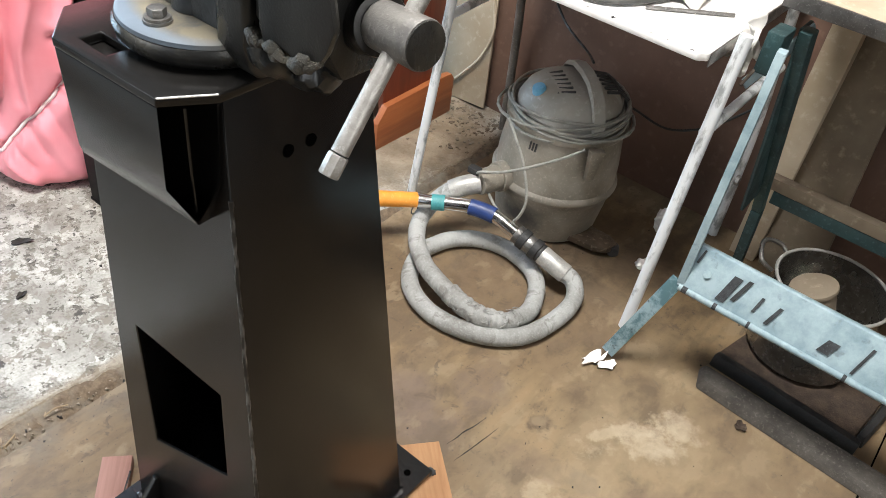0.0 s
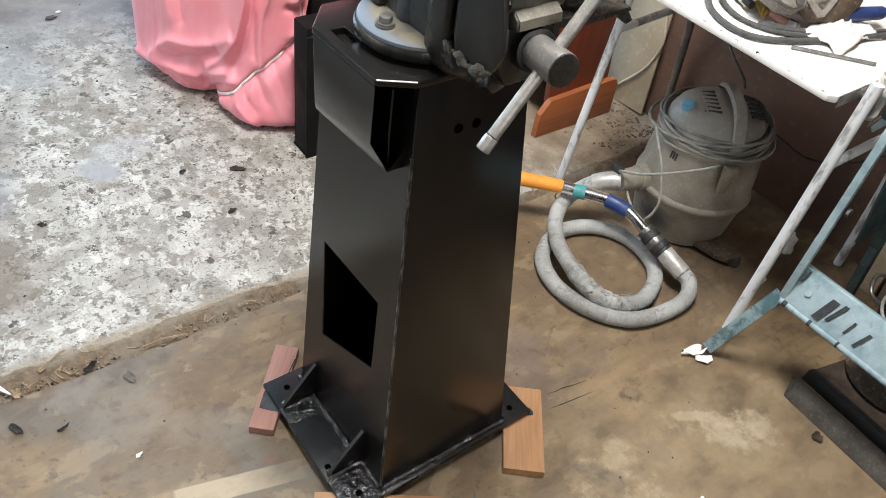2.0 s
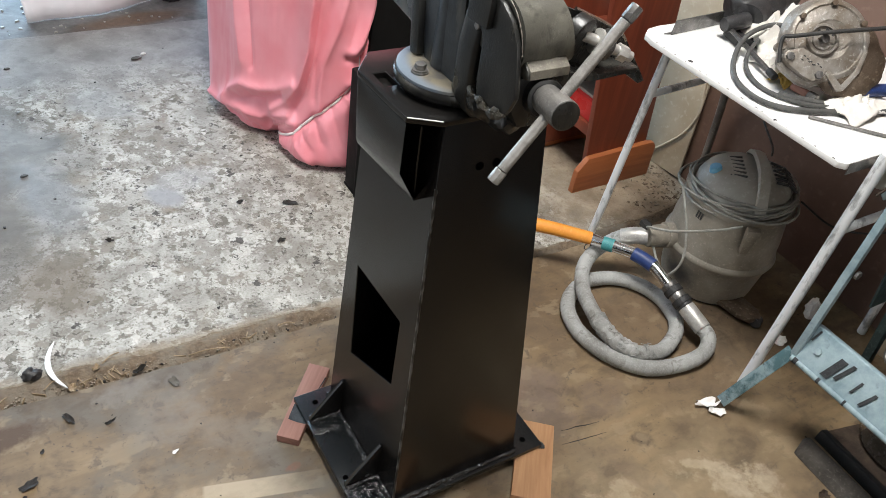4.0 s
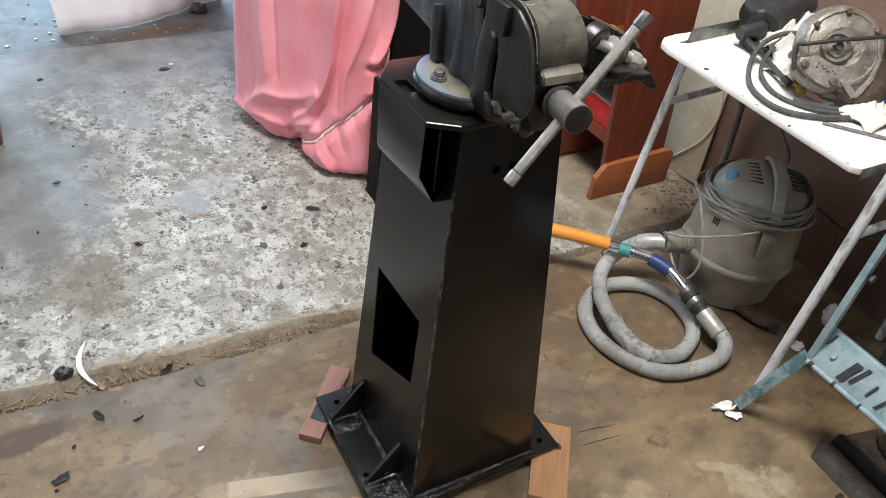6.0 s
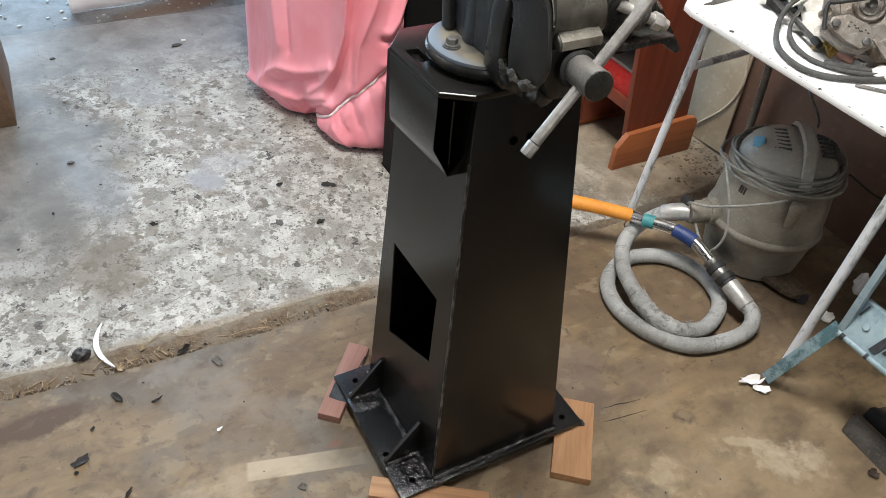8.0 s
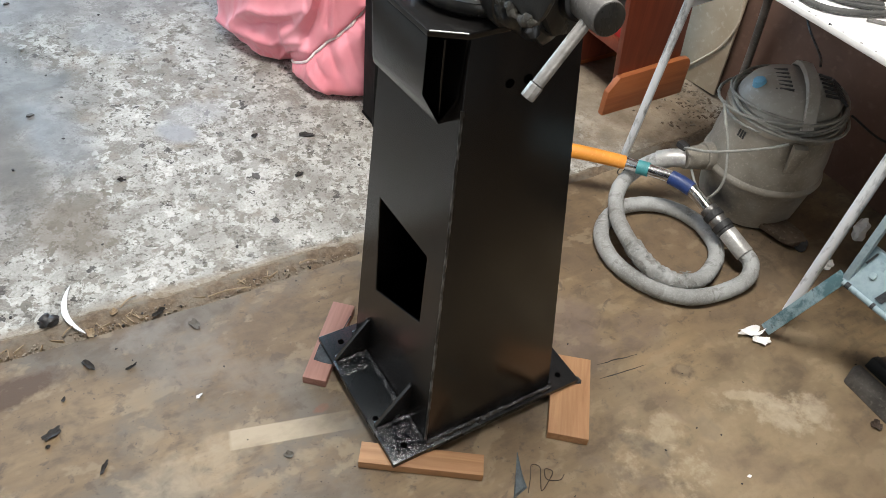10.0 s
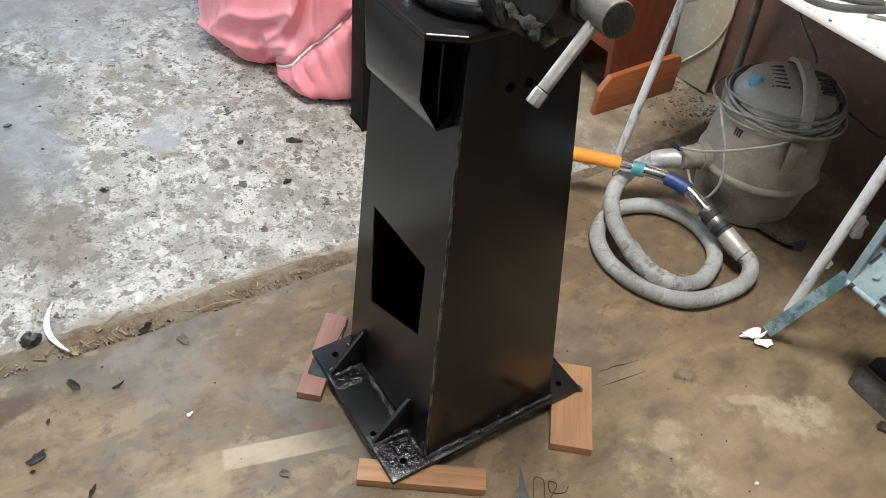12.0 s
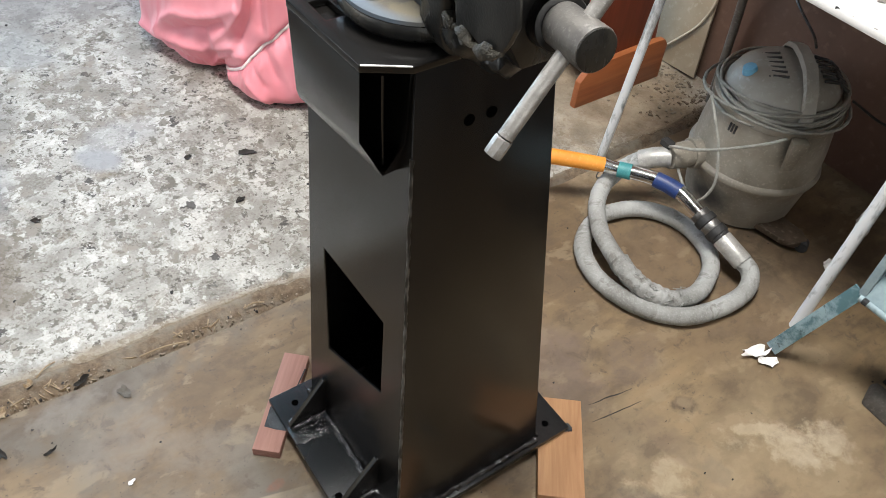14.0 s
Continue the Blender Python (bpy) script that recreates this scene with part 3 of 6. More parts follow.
ORANGE = worn("orange_plastic", (0.80, 0.33, 0.045), (0.68, 0.25, 0.03), (0.85, 0.42, 0.10), 18, 0.45, 0.0, 0.05, 0.05)
TEAL_TAPE = worn("teal_tape", (0.06, 0.30, 0.30), (0.04, 0.20, 0.21), (0.12, 0.38, 0.37), 40, 0.5)
BLUE_TAPE = worn("blue_tape", (0.018, 0.042, 0.155), (0.013, 0.03, 0.11), (0.05, 0.085, 0.24), 40, 0.45)
PAPER = worn("white_paper", (0.87, 0.86, 0.84), (0.78, 0.75, 0.72), (0.85, 0.83, 0.8), 40, 0.9)
ALU = worn("dirty_cast_aluminium", (0.34, 0.325, 0.30), (0.13, 0.10, 0.07), (0.52, 0.51, 0.48), 16, 0.42, 0.35, 0.5, 0.12, 0.003)
BROWN_OIL = worn("oily_brown_casting", (0.16, 0.12, 0.085), (0.07, 0.05, 0.035), (0.30, 0.25, 0.19), 12, 0.4, 0.5, 0.6, 0.1, 0.003)
TOOL_BLACK = worn("dark_grey_plastic", (0.035, 0.035, 0.037), (0.02, 0.02, 0.021), (0.08, 0.078, 0.075), 30, 0.5, 0.0, 0.2, 0.1)
YELLOW = worn("dirty_yellow_foam", (0.52, 0.36, 0.07), (0.26, 0.16, 0.03), (0.55, 0.40, 0.10), 40, 0.7)
RAG = worn("white_rag", (0.74, 0.72, 0.68), (0.60, 0.57, 0.52), (0.8, 0.79, 0.76), 12, 0.9)
RUST = worn("rusty_steel", (0.075, 0.050, 0.034), (0.035, 0.024, 0.017), (0.14, 0.10, 0.07), 30, 0.7, 0.3, 0.5)
IRON_BAR = worn("scaled_grey_iron", (0.075, 0.066, 0.055), (0.036, 0.031, 0.026), (0.15, 0.136, 0.118), 20, 0.75, 0.0, 0.6)
RED_PLASTIC = worn("red_plastic", (0.55, 0.035, 0.03), (0.40, 0.02, 0.02), (0.62, 0.08, 0.06), 15, 0.35)
GRIT = worn("pale_grit", (0.30, 0.25, 0.19), (0.15, 0.11, 0.075), (0.46, 0.42, 0.36), 90, 0.9)
STRAW = worn("straw", (0.34, 0.26, 0.16), (0.22, 0.155, 0.09), (0.46, 0.38, 0.26), 40, 0.8)
WHITE_PLASTIC = worn("white_plastic", (0.82, 0.82, 0.80), (0.75, 0.75, 0.73), (0.86, 0.86, 0.85), 30, 0.4)
CHIP = worn("dark_paint_chip", (0.026, 0.021, 0.017), (0.014, 0.012, 0.010), (0.06, 0.05, 0.04), 60, 0.8)
GREY_SCRAP = worn("grey_brown_scrap", (0.115, 0.10, 0.08), (0.08, 0.07, 0.056), (0.16, 0.14, 0.115), 60, 0.85)
SPLINTER = worn("blue_grey_metal_scrap", (0.16, 0.20, 0.22), (0.10, 0.12, 0.13), (0.26, 0.3, 0.32), 40, 0.45, 0.5)

# ---- the setting ----
ROOM = (-3.0, -2.6, 1.44, 5.0, 2.7)


def grid_sheet(x0, y0, x1, y1, nx, ny, height, front=None):
    """A floor sheet as a grid; height(x, y) gives z; front(x) shifts its near edge."""
    bm = bmesh.new()
    rows = []
    for j in range(ny + 1):
        row = []
        for i in range(nx + 1):
            x, y = x0 + (x1 - x0) * i / nx, y0 + (y1 - y0) * j / ny
            if front:
                y += front(x) * (1 - j / ny) ** 8
            row.append(bm.verts.new((x, y, height(x, y, j == 0))))
        rows.append(row)
    for j in range(ny):
        for i in range(nx):
            bm.faces.new((rows[j][i], rows[j][i + 1], rows[j + 1][i + 1], rows[j + 1][i]))
    return bm


def slab_edge(x):
    return 0.535 - 0.06 * max(-0.7, min(0.2, x)) + 0.018 * noise.noise(Vector((x * 6, 1.3, 0))) + 0.012 * noise.noise(Vector((x * 38, 4.1, 0)))


def ply_edge(x):
    return 0.498 - 0.055 * min(0.0, x + 0.15) + 0.004 * noise.noise(Vector((x * 14, 9.0, 0)))


# ground below everything, the concrete slab, the plywood sheet
g = new("ground", bpy.data.meshes.new("ground"))
bm = box(-40, -40, -0.12, 40, 40, -0.03)
bm.to_mesh(g.data)
g.data.materials.append(DIRT)
tagged(g, "bare brown dirt ground under the slab", "ground", kind="structure")

bm = bmesh.new()
ys = [0, 0.004, 0.012, 0.03, 0.06, 0.10, 0.16, 0.25, 0.4, 0.6, 0.8, 1.0, 1.2, 1.4, 1.55, 1.592]
xs = [-3.0 + 0.03 * i for i in range(149)]
rows = []
for j, d in enumerate(ys):
    row = []
    for x in xs:
        e = slab_edge(x)
        y = e + (2.14 - e) * d / ys[-1]
        z = (-0.03, -0.004, 0.002)[j] if j < 3 else 0.003 * noise.noise(Vector((x * 5, y * 5, 0))) + 0.0015 * noise.noise(Vector((x * 20, y * 20, 0)))
        row.append(bm.verts.new((x, y, z)))
    rows.append(row)
rows.append([bm.verts.new((x, 2.147, -0.022)) for x in xs])
for a, b in zip(rows, rows[1:]):
    for i in range(len(xs) - 1):
        bm.faces.new((a[i], a[i + 1], b[i + 1], b[i]))
slab = part("floor", bm, CONCRETE)
tagged(slab, "pale worn concrete slab with dark flaked patches", "floor", kind="structure")

bm = grid_sheet(-3.0, 2.14, 1.44, 5.0, 60, 40, lambda x, y, k: -0.022 + 0.006 * noise.noise(Vector((x * 3, y * 3, 2))))
n = Nodes("rear_floor")
fine = n.noise(60, 5, 0.65)
c = n.mix(n.ramp(n.noise(9, 6, 0.65, warp=0.5), (0.35, 0.0), (0.65, 1.0)), n.mix(fine, (0.055, 0.055, 0.055), (0.13, 0.13, 0.13)), n.mix(fine, (0.13, 0.13, 0.13), (0.25, 0.25, 0.25)))
c = n.mix(n.math("MULTIPLY", n.spot(0.14, 2.24, 0.26, 0.07, 8, 0.5, 0.4, 9), 0.85), c, n.mix(fine, (0.085, 0.052, 0.032), (0.19, 0.118, 0.07)))
REAR = n.done(c, 0.7, 0.0, fine, 0.4, 0.004)
tagged(part("rear_floor", bm, REAR), "lower grey dusty concrete floor with a rusty patch", "floor", kind="structure")

def dirt_height(x, y, k):
    """Fills the gap from just under the boards up to the slab, then runs out on it."""
    a, b = ply_edge(x), slab_edge(x)
    s = max(0.0, min(1.0, (y - a) / max(0.01, b - a)))
    z = -0.010 + 0.012 * s - 0.5 * max(0.0, y - b - 0.004)
    return max(-0.028, z + 0.0028 * noise.noise(Vector((x * 32, y * 32, 5))) + 0.002 * noise.noise(Vector((x * 9, y * 9, 7))))


bm = grid_sheet(-3.0, 0.44, 1.44, 0.66, 300, 20, dirt_height)
tagged(part("dirt_strip", bm, DIRT), "dirt and crumbs in the gap between boards and slab", "dirt", kind="structure")


bm = bmesh.new()
rows = []
for k, (dy, z) in enumerate(((0.0, -0.02), (0.0, -0.004), (-0.003, 0.0), (-0.3, 0.0), (-1.2, 0.0), (-3.1, 0.0))):
    rows.append([bm.verts.new((x, ply_edge(x) + dy, z)) for x in xs])
for a, b in zip(rows, rows[1:]):
    for i in range(len(xs) - 1):
        bm.faces.new((a[i], b[i], b[i + 1], a[i + 1]))
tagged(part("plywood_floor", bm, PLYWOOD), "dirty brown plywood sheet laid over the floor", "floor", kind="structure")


def wall(name, pieces, material, label):
    bm = bmesh.new()
    for p in pieces:
        join(bm, box(*p))
    return tagged(part(name, bm, material, smooth=False), label, "wall", kind="structure")


x0, y0, x1, y1, zc = ROOM
wall("wall_east", [(x1, y0, -0.03, x1 + 0.2, y1, zc)], WALL_PAINT, "dull red-brown painted plaster wall")
wall("wall_south", [(x0, y0 - 0.2, -0.03, -1.5, y0, zc), (0.3, y0 - 0.2, -0.03, x1, y0, zc), (-1.5, y0 - 0.2, -0.03, 0.3, y0, 0.9), (-1.5, y0 - 0.2, 2.2, 0.3, y0, zc)], GREY_WALL, "unseen grey plastered wall with an added window opening")
wall("wall_west", [(x0 - 0.2, y0, -0.03, x0, -0.3, zc), (x0 - 0.2, 2.9, -0.03, x0, y1, zc), (x0 - 0.2, -0.3, 2.3, x0, 2.9, zc)], GREY_WALL, "grey plastered wall with a wide doorway")
wall("wall_north", [(x0, y1, -0.03, -1.1, y1 + 0.2, zc), (1.3, y1, -0.03, x1 + 0.2, y1 + 0.2, zc), (-1.1, y1, 2.3, 1.3, y1 + 0.2, zc)], GREY_WALL, "grey plastered wall with an open gate")
# unseen ceiling; its opening is added around the overhead lamp
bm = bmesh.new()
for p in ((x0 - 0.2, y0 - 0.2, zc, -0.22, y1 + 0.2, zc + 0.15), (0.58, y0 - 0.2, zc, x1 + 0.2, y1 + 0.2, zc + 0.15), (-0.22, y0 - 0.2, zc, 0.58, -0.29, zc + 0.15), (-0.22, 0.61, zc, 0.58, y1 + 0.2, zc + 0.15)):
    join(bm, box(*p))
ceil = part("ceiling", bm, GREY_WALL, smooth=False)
tagged(ceil, "unseen dark grey ceiling with an opening added for the overhead lamp", "ceiling", kind="structure")

# ---- the vise stand ----
def left_x(z):
    return 0.036 + 0.055 * (z - 0.03)


def right_y(z):
    return -0.013 + 0.098 * (z - 0.03)


def far_x(z):
    return 0.311 - 0.075 * (z - 0.03)


def back_y(z):
    return 0.270 + 0.013 * (z - 0.03)


def build_stand():
    st = thing("vise_stand", "freshly painted black welded steel vise stand on wood blocks", "vise stand", (0.17, 0.13, 0.02))
    zb, zt, w = 0.032, 0.79, 0.005
    # plate with the access hole
    bm = bmesh.new()
    # outer corners, and the four corners of the hole
    low = [(right_y(zb), zb), (0.070, zb), (0.210, zb), (back_y(zb), zb)]
    r1 = [(right_y(0.27), 0.27), (0.066, 0.272), (0.213, 0.210), (back_y(0.21), 0.21)]
    r2 = [(right_y(0.414), 0.414), (0.075, 0.414), (0.232, 0.411), (back_y(0.411), 0.411)]
    top_ = [(right_y(zt), zt), (0.085, zt), (0.235, zt), (back_y(zt), zt)]
    g = [[bm.verts.new((left_x(z), y, z)) for y, z in row] for row in (low, r1, r2, top_)]
    for j in range(3):
        for i in range(3):
            if not (i == 1 and j == 1):
                bm.faces.new((g[j][i], g[j][i + 1], g[j + 1][i + 1], g[j + 1][i]))
    ret = bmesh.ops.extrude_face_region(bm, geom=bm.faces[:])
    bmesh.ops.translate(bm, verts=[v for v in ret["geom"] if isinstance(v, bmesh.types.BMVert)], vec=(w, 0, 0))
    bmesh.ops.recalc_face_normals(bm, faces=bm.faces)
    part("side_plate", bev(bm, 0.0012, seg=1), BLACK_PAINT, st, "black plate with a rectangular access hole")

    def plate(a, b, inward):
        """One tapered side between two upright edge lines."""
        pts = [Vector(p) for p in (a(zb), b(zb), b(zb), a(zb), a(zt), b(zt), b(zt), a(zt))]
        for i in (2, 3, 6, 7):
            pts[i] += Vector(inward) * w
        return hexa(pts, 0.0012)

    part("side_plate", plate(lambda z: (left_x(z) + 0.0006, right_y(z) - 0.0008, z), lambda z: (far_x(z), right_y(z) - 0.0008, z), (0, 1, 0)), BLACK_PAINT, st)
    part("side_plate", plate(lambda z: (far_x(z), back_y(z), z), lambda z: (far_x(z), right_y(z) + 0.0052, z), (-1, 0, 0)), BLACK_PAINT, st)
    part("side_plate", plate(lambda z: (left_x(z) + 0.0052, back_y(z), z), lambda z: (far_x(z) - 0.0052, back_y(z), z), (0, -1, 0)), BLACK_PAINT, st)
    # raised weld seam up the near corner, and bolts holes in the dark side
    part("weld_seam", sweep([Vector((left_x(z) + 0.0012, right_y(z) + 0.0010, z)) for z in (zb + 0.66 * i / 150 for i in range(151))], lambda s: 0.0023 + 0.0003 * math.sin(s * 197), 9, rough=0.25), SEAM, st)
    for x, z in ((0.143, 0.716), (0.172, 0.716)):
        y = right_y(z)
        part("bolt_hole", rod((x, y - 0.0020, z), (x, y + 0.004, z), 0.0066, seg=20), HOLE, st, "dark drilled hole")
    # flared head with its cut corner
    head = bmesh.new()
    P = {k: head.verts.new(p) for k, p in dict(
        cl=(0.031, 0.084, zt), bl=(0.026, 0.222, zt), bk=(0.065, 0.266, zt), ik=(0.10, 0.266, zt), i_=(0.10, 0.068, zt), cr=(0.073, 0.0615, zt),
        A=(0.031, 0.086, 0.707), T=(0.027, 0.217, 0.692), tip=(0.051, 0.0725, 0.664), S=(0.033, 0.224, 0.676), t2=(0.0675, 0.262, 0.655), B=(0.0700, 0.0615, 0.708), ib=(0.10, 0.262, 0.650), ia=(0.10, 0.090, 0.650)).items()}
    for f in ("cl bl T A", "bl bk t2 S T", "A T S tip", "cr B ia i_", "B tip ia", "tip S t2 ib ia", "bk ik ib t2", "ik i_ ia ib", "cl cr i_ ik bk bl"):
        head.faces.new([P[k] for k in f.split()])
    bmesh.ops.recalc_face_normals(head, faces=head.faces)
    part("flared_head", bev(head, 0.0016, seg=2), BLACK_PAINT, st)
    # top plate with a slot, its corners cut off
    outline = [(0.030, 0.083), (0.073, 0.057), (0.236, 0.057), (0.262, 0.083), (0.262, 0.245), (0.236, 0.270), (0.065, 0.270), (0.025, 0.222)]
    slot = [(0.042, 0.166), (0.063, 0.166), (0.063, 0.206), (0.042, 0.206)]
    bm = bmesh.new()
    for poly in (outline, slot):
        vs = [bm.verts.new((x, y, 0.80)) for x, y in poly]
        for i in range(len(vs)):
            bm.edges.new((vs[i], vs[(i + 1) % len(vs)]))
    bmesh.ops.triangle_fill(bm, use_beauty=True, edges=bm.edges[:])
    bm.normal_update()
    drop = [f for f in bm.faces if 0.042 < f.calc_center_median().x < 0.063 and 0.166 < f.calc_center_median().y < 0.206]
    bmesh.ops.delete(bm, geom=drop, context="FACES")
    ret = bmesh.ops.extrude_face_region(bm, geom=bm.faces[:])
    bmesh.ops.translate(bm, verts=[v for v in ret["geom"] if isinstance(v, bmesh.types.BMVert)], vec=(0, 0, -0.0095))
    bmesh.ops.recalc_face_normals(bm, faces=bm.faces)
    part("top_plate", bev(bm, 0.0022, seg=3), BLACK_PAINT, st)
    # pale strip stands in for light caught by the painted corner edge
    part("worn_or_lit_edge", rod((0.0310, 0.0822, 0.7995), (0.0722, 0.0573, 0.7995), 0.0009, seg=8), PALE_STEEL, st, "thin bright strip for the highlight on the top plate's edge")
    part("inner_edge", sweep([Vector((0.0500, 0.0735, 0.788)), Vector((0.0535, 0.0785, 0.72)), Vector((0.0565, 0.0815, 0.672))], 0.0016, 8), BLACK_PAINT, st)
    # base plate, ribs, welds
    bp = bmesh.new()
    join(bp, prism([(-0.035, -0.027), (0.375, -0.027), (0.375, 0.292), (-0.035, 0.292)], "z", 0.0202, 0.0315, 0.0018))
    part("base_plate", bp, BLACK_WET, st)
    for y in (0.055, 0.222):
        part("rib", prism([(-0.030, 0.0315), (0.045, 0.0315), (0.043, 0.122), (0.036, 0.122), (-0.030, 0.040)], "y", y - 0.004, y + 0.004, 0.001), BLACK_PAINT, st)
    for x, y in ((0.0, 0.0), (0.343, 0.0), (-0.02, 0.072), (0.0, 0.262)):
        part("bolt_hole", rod((x, y, 0.0322), (x, y, 0.024), 0.0058, seg=18), HOLE, st, "dark drilled hole")
    rng = random.Random(3)

    def bead(a, b, r=0.0064):
        a, b = Vector(a), Vector(b)
        k = max(6, int((b - a).length / 0.006))
        return sweep([a.lerp(b, i / k) + Vector([rng.uniform(-0.0012, 0.0012) for _ in range(3)]) for i in range(k + 1)], lambda s: r * (0.8 + 0.3 * rng.random()), 8, rough=0.3)

    for a, b in (((0.036, -0.015, 0.033), (0.311, -0.015, 0.033)), ((0.034, -0.013, 0.033), (0.034, 0.05, 0.033)), ((0.034, 0.06, 0.033), (0.034, 0.217, 0.033)),
                 ((0.034, 0.227, 0.033), (0.034, 0.27, 0.033)), ((0.313, -0.013, 0.033), (0.313, 0.27, 0.033)), ((-0.028, 0.0595, 0.033), (0.034, 0.0595, 0.033)),
                 ((-0.028, 0.0500, 0.033), (0.034, 0.0500, 0.033)), ((-0.028, 0.217, 0.033), (0.034, 0.217, 0.033)), ((-0.028, 0.227, 0.033), (0.034, 0.227, 0.033))):
        part("weld_bead", bead(a, b), WET_WELD, st)


build_stand()


def offcut(corner, way, length, width, thick, material, label):
    """A wood block lying on the floor: near corner, its long way, width to the left of it."""
    lo, hi = sorted((-width, 0.0))
    bm = box(lo, 0, 0, hi, length, thick, 0.0014)
    for v in bm.verts:
        v.co += 0.0006 * noise.noise_vector(v.co * 40 + Vector((*corner, 0)) * 9)
        v.co.z = max(0.0, v.co.z)
    ob = solid("wood_block", bm, material, label, "wood block", "blocks under the stand")
    ob.matrix_basis = pose(*corner, 0, 0, 0, math.degrees(math.atan2(way[1], way[0])) - 90)
    return ob


offcut((0.100, -0.112), (-0.183, 0.125), 0.222, -0.042, 0.0195, BLOCK_WOOD, "orange-brown wooden offcut under the stand's plate")
offcut((0.315, -0.141), (0.114, 0.14), 0.19, 0.077, 0.0195, BLOCK_WOOD, "orange-brown wooden offcut smudged with black paint")
offcut((-0.063, 0.196), (0.13, 0.145), 0.20, 0.046, 0.0195, PINK_WOOD, "reddish cracked wooden offcut smudged with black paint")
solid("block_crack", hexa([(-0.020, 0.262, 0.0188), (-0.018, 0.262, 0.0188), (0.052, 0.322, 0.0188), (0.050, 0.324, 0.0188), (-0.020, 0.262, 0.0199), (-0.018, 0.262, 0.0199), (0.052, 0.322, 0.0199), (0.050, 0.324, 0.0199)]), CHIP, "thin dark split along the reddish block", "crack")
# black overspray on the offcuts
solid("paint_smudge", prism([(-0.062, 0.254), (-0.048, 0.238), (-0.034, 0.226), (-0.030, 0.25), (-0.030, 0.288), (-0.038, 0.282)], "z", 0.0196, 0.0202), BLACK_MARK, "smudge of black paint on a wood block", "paint smudge")


# ---- the vise ----
def jaw_profile(n=14):
    """The moving jaw seen from the side, in y and z: flat top, round brow, straight belly."""
    pts = [(0.066, 0.990), (0.040, 0.9915)]
    for k in range(n + 1):
        q = radians(90 - 118 * k / n)
        pts.append((0.012 - 0.050 * math.cos(q), 0.940 + 0.0505 * math.sin(q)))
    return pts + [(0.040, 0.910), (0.066, 0.910)]


def build_vise():
    v = thing("bench_vise", "old dark cast-iron bench vise bolted on the stand", "vise", (0.15, 0.15, 0.80))
    base = part("swivel_base", lathe([(0.072, 0.0005), (0.078, 0.003), (0.083, 0.010), (0.084, 0.016), (0.0815, 0.021), (0.0, 0.0215)], (0.138, 0.150, 0.80), 64, cap=True), CAST_IRON, v, "black oily round cast-iron base")
    part("base_top", lathe([(0.0805, 0.0216), (0.080, 0.0255), (0.076, 0.0282), (0.06, 0.029), (0.0, 0.029)], (0.138, 0.150, 0.80), 64, cap=True), BASE_DUST, base, "dusty worn top face")
    for nm, bm in thing_part_bolt((0.080, 0.143, 0.829)):
        part(nm, bm, STEEL, v)
    # fixed body: waisted column with an anvil at the back
    body = [(0.094, 0.826), (0.182, 0.826), (0.186, 0.838), (0.200, 0.852), (0.236, 0.862), (0.322, 0.872), (0.330, 0.880), (0.330, 0.902), (0.290, 0.918), (0.200, 0.925), (0.170, 0.935), (0.162, 0.985), (0.100, 0.985), (0.098, 0.93), (0.094, 0.90)]
    part("fixed_body", prism(body, "x", 0.108, 0.225, 0.008), CAST_BLUE, v, "blue-grey worn cast body with an anvil")
    part("anvil_face", prism([(0.205, 0.9265), (0.288, 0.9195), (0.323, 0.9035), (0.321, 0.9045), (0.288, 0.9222), (0.205, 0.9292)], "x", 0.114, 0.219, 0.0006), DUSTY_IRON, v, "worn pale anvil face")
    part("rib", prism([(0.184, 0.832), (0.205, 0.826), (0.214, 0.896), (0.210, 0.912), (0.194, 0.915)], "x", 0.097, 0.112, 0.004), CAST_IRON, v)
    # round jaw post, swelling into the foot
    post = [(0.0235, 0.830), (0.0225, 0.86), (0.0210, 0.90), (0.0205, 0.945), (0.0190, 0.958), (0.0145, 0.967), (0.0075, 0.971), (0.0, 0.972)]
    part("jaw_post", lathe(post, (0.126, 0.148, 0.0), 36, cap=True), CAST_BLUE, v, "rounded blue-grey post of the fixed jaw")
    # dark rounded cheek in front of the body
    ck = prism([(0.112, 0.8005), (0.214, 0.8005), (0.222, 0.955), (0.108, 0.955), (0.102, 0.938), (0.097, 0.90), (0.097, 0.83), (0.102, 0.812)], "y", 0.049, 0.090, 0.011)
    part("cheek", ck, CAST_IRON, v, "rounded oily black cheek", angle=60)
    part("fixed_jaw", prism([(0.092, 0.952), (0.236, 0.952), (0.232, 1.005), (0.096, 1.005)], "y", 0.091, 0.128, 0.003), DARK_STEEL, v)
    part("jaw_edge", rod((0.0955, 0.0925, 0.956), (0.0985, 0.0925, 1.001), 0.0018, seg=8), PALE_STEEL, v, "bright worn jaw edge")
    # moving jaw: round-browed block over a dark side plate
    jaw = prism(jaw_profile(), "x", 0.1045, 0.172)
    for q in jaw.verts:
        if q.co.x > 0.15:
            q.co.x += 0.012 * (0.985 - q.co.z) / 0.075
    for k in range(3):
        bmesh.ops.subdivide_edges(jaw, edges=[e for e in jaw.edges if abs(e.verts[0].co.x - e.verts[1].co.x) > 0.03 / (k + 1)], cuts=1)
    for q in jaw.verts:
        q.co += Vector((0, 1, 1)) * (0.0022 * noise.noise(q.co * 38) + 0.0012 * noise.noise(q.co * 95))
    part("moving_jaw", jaw, JAW_CAST, v, "dusty olive-grey rounded cast block", angle=50)
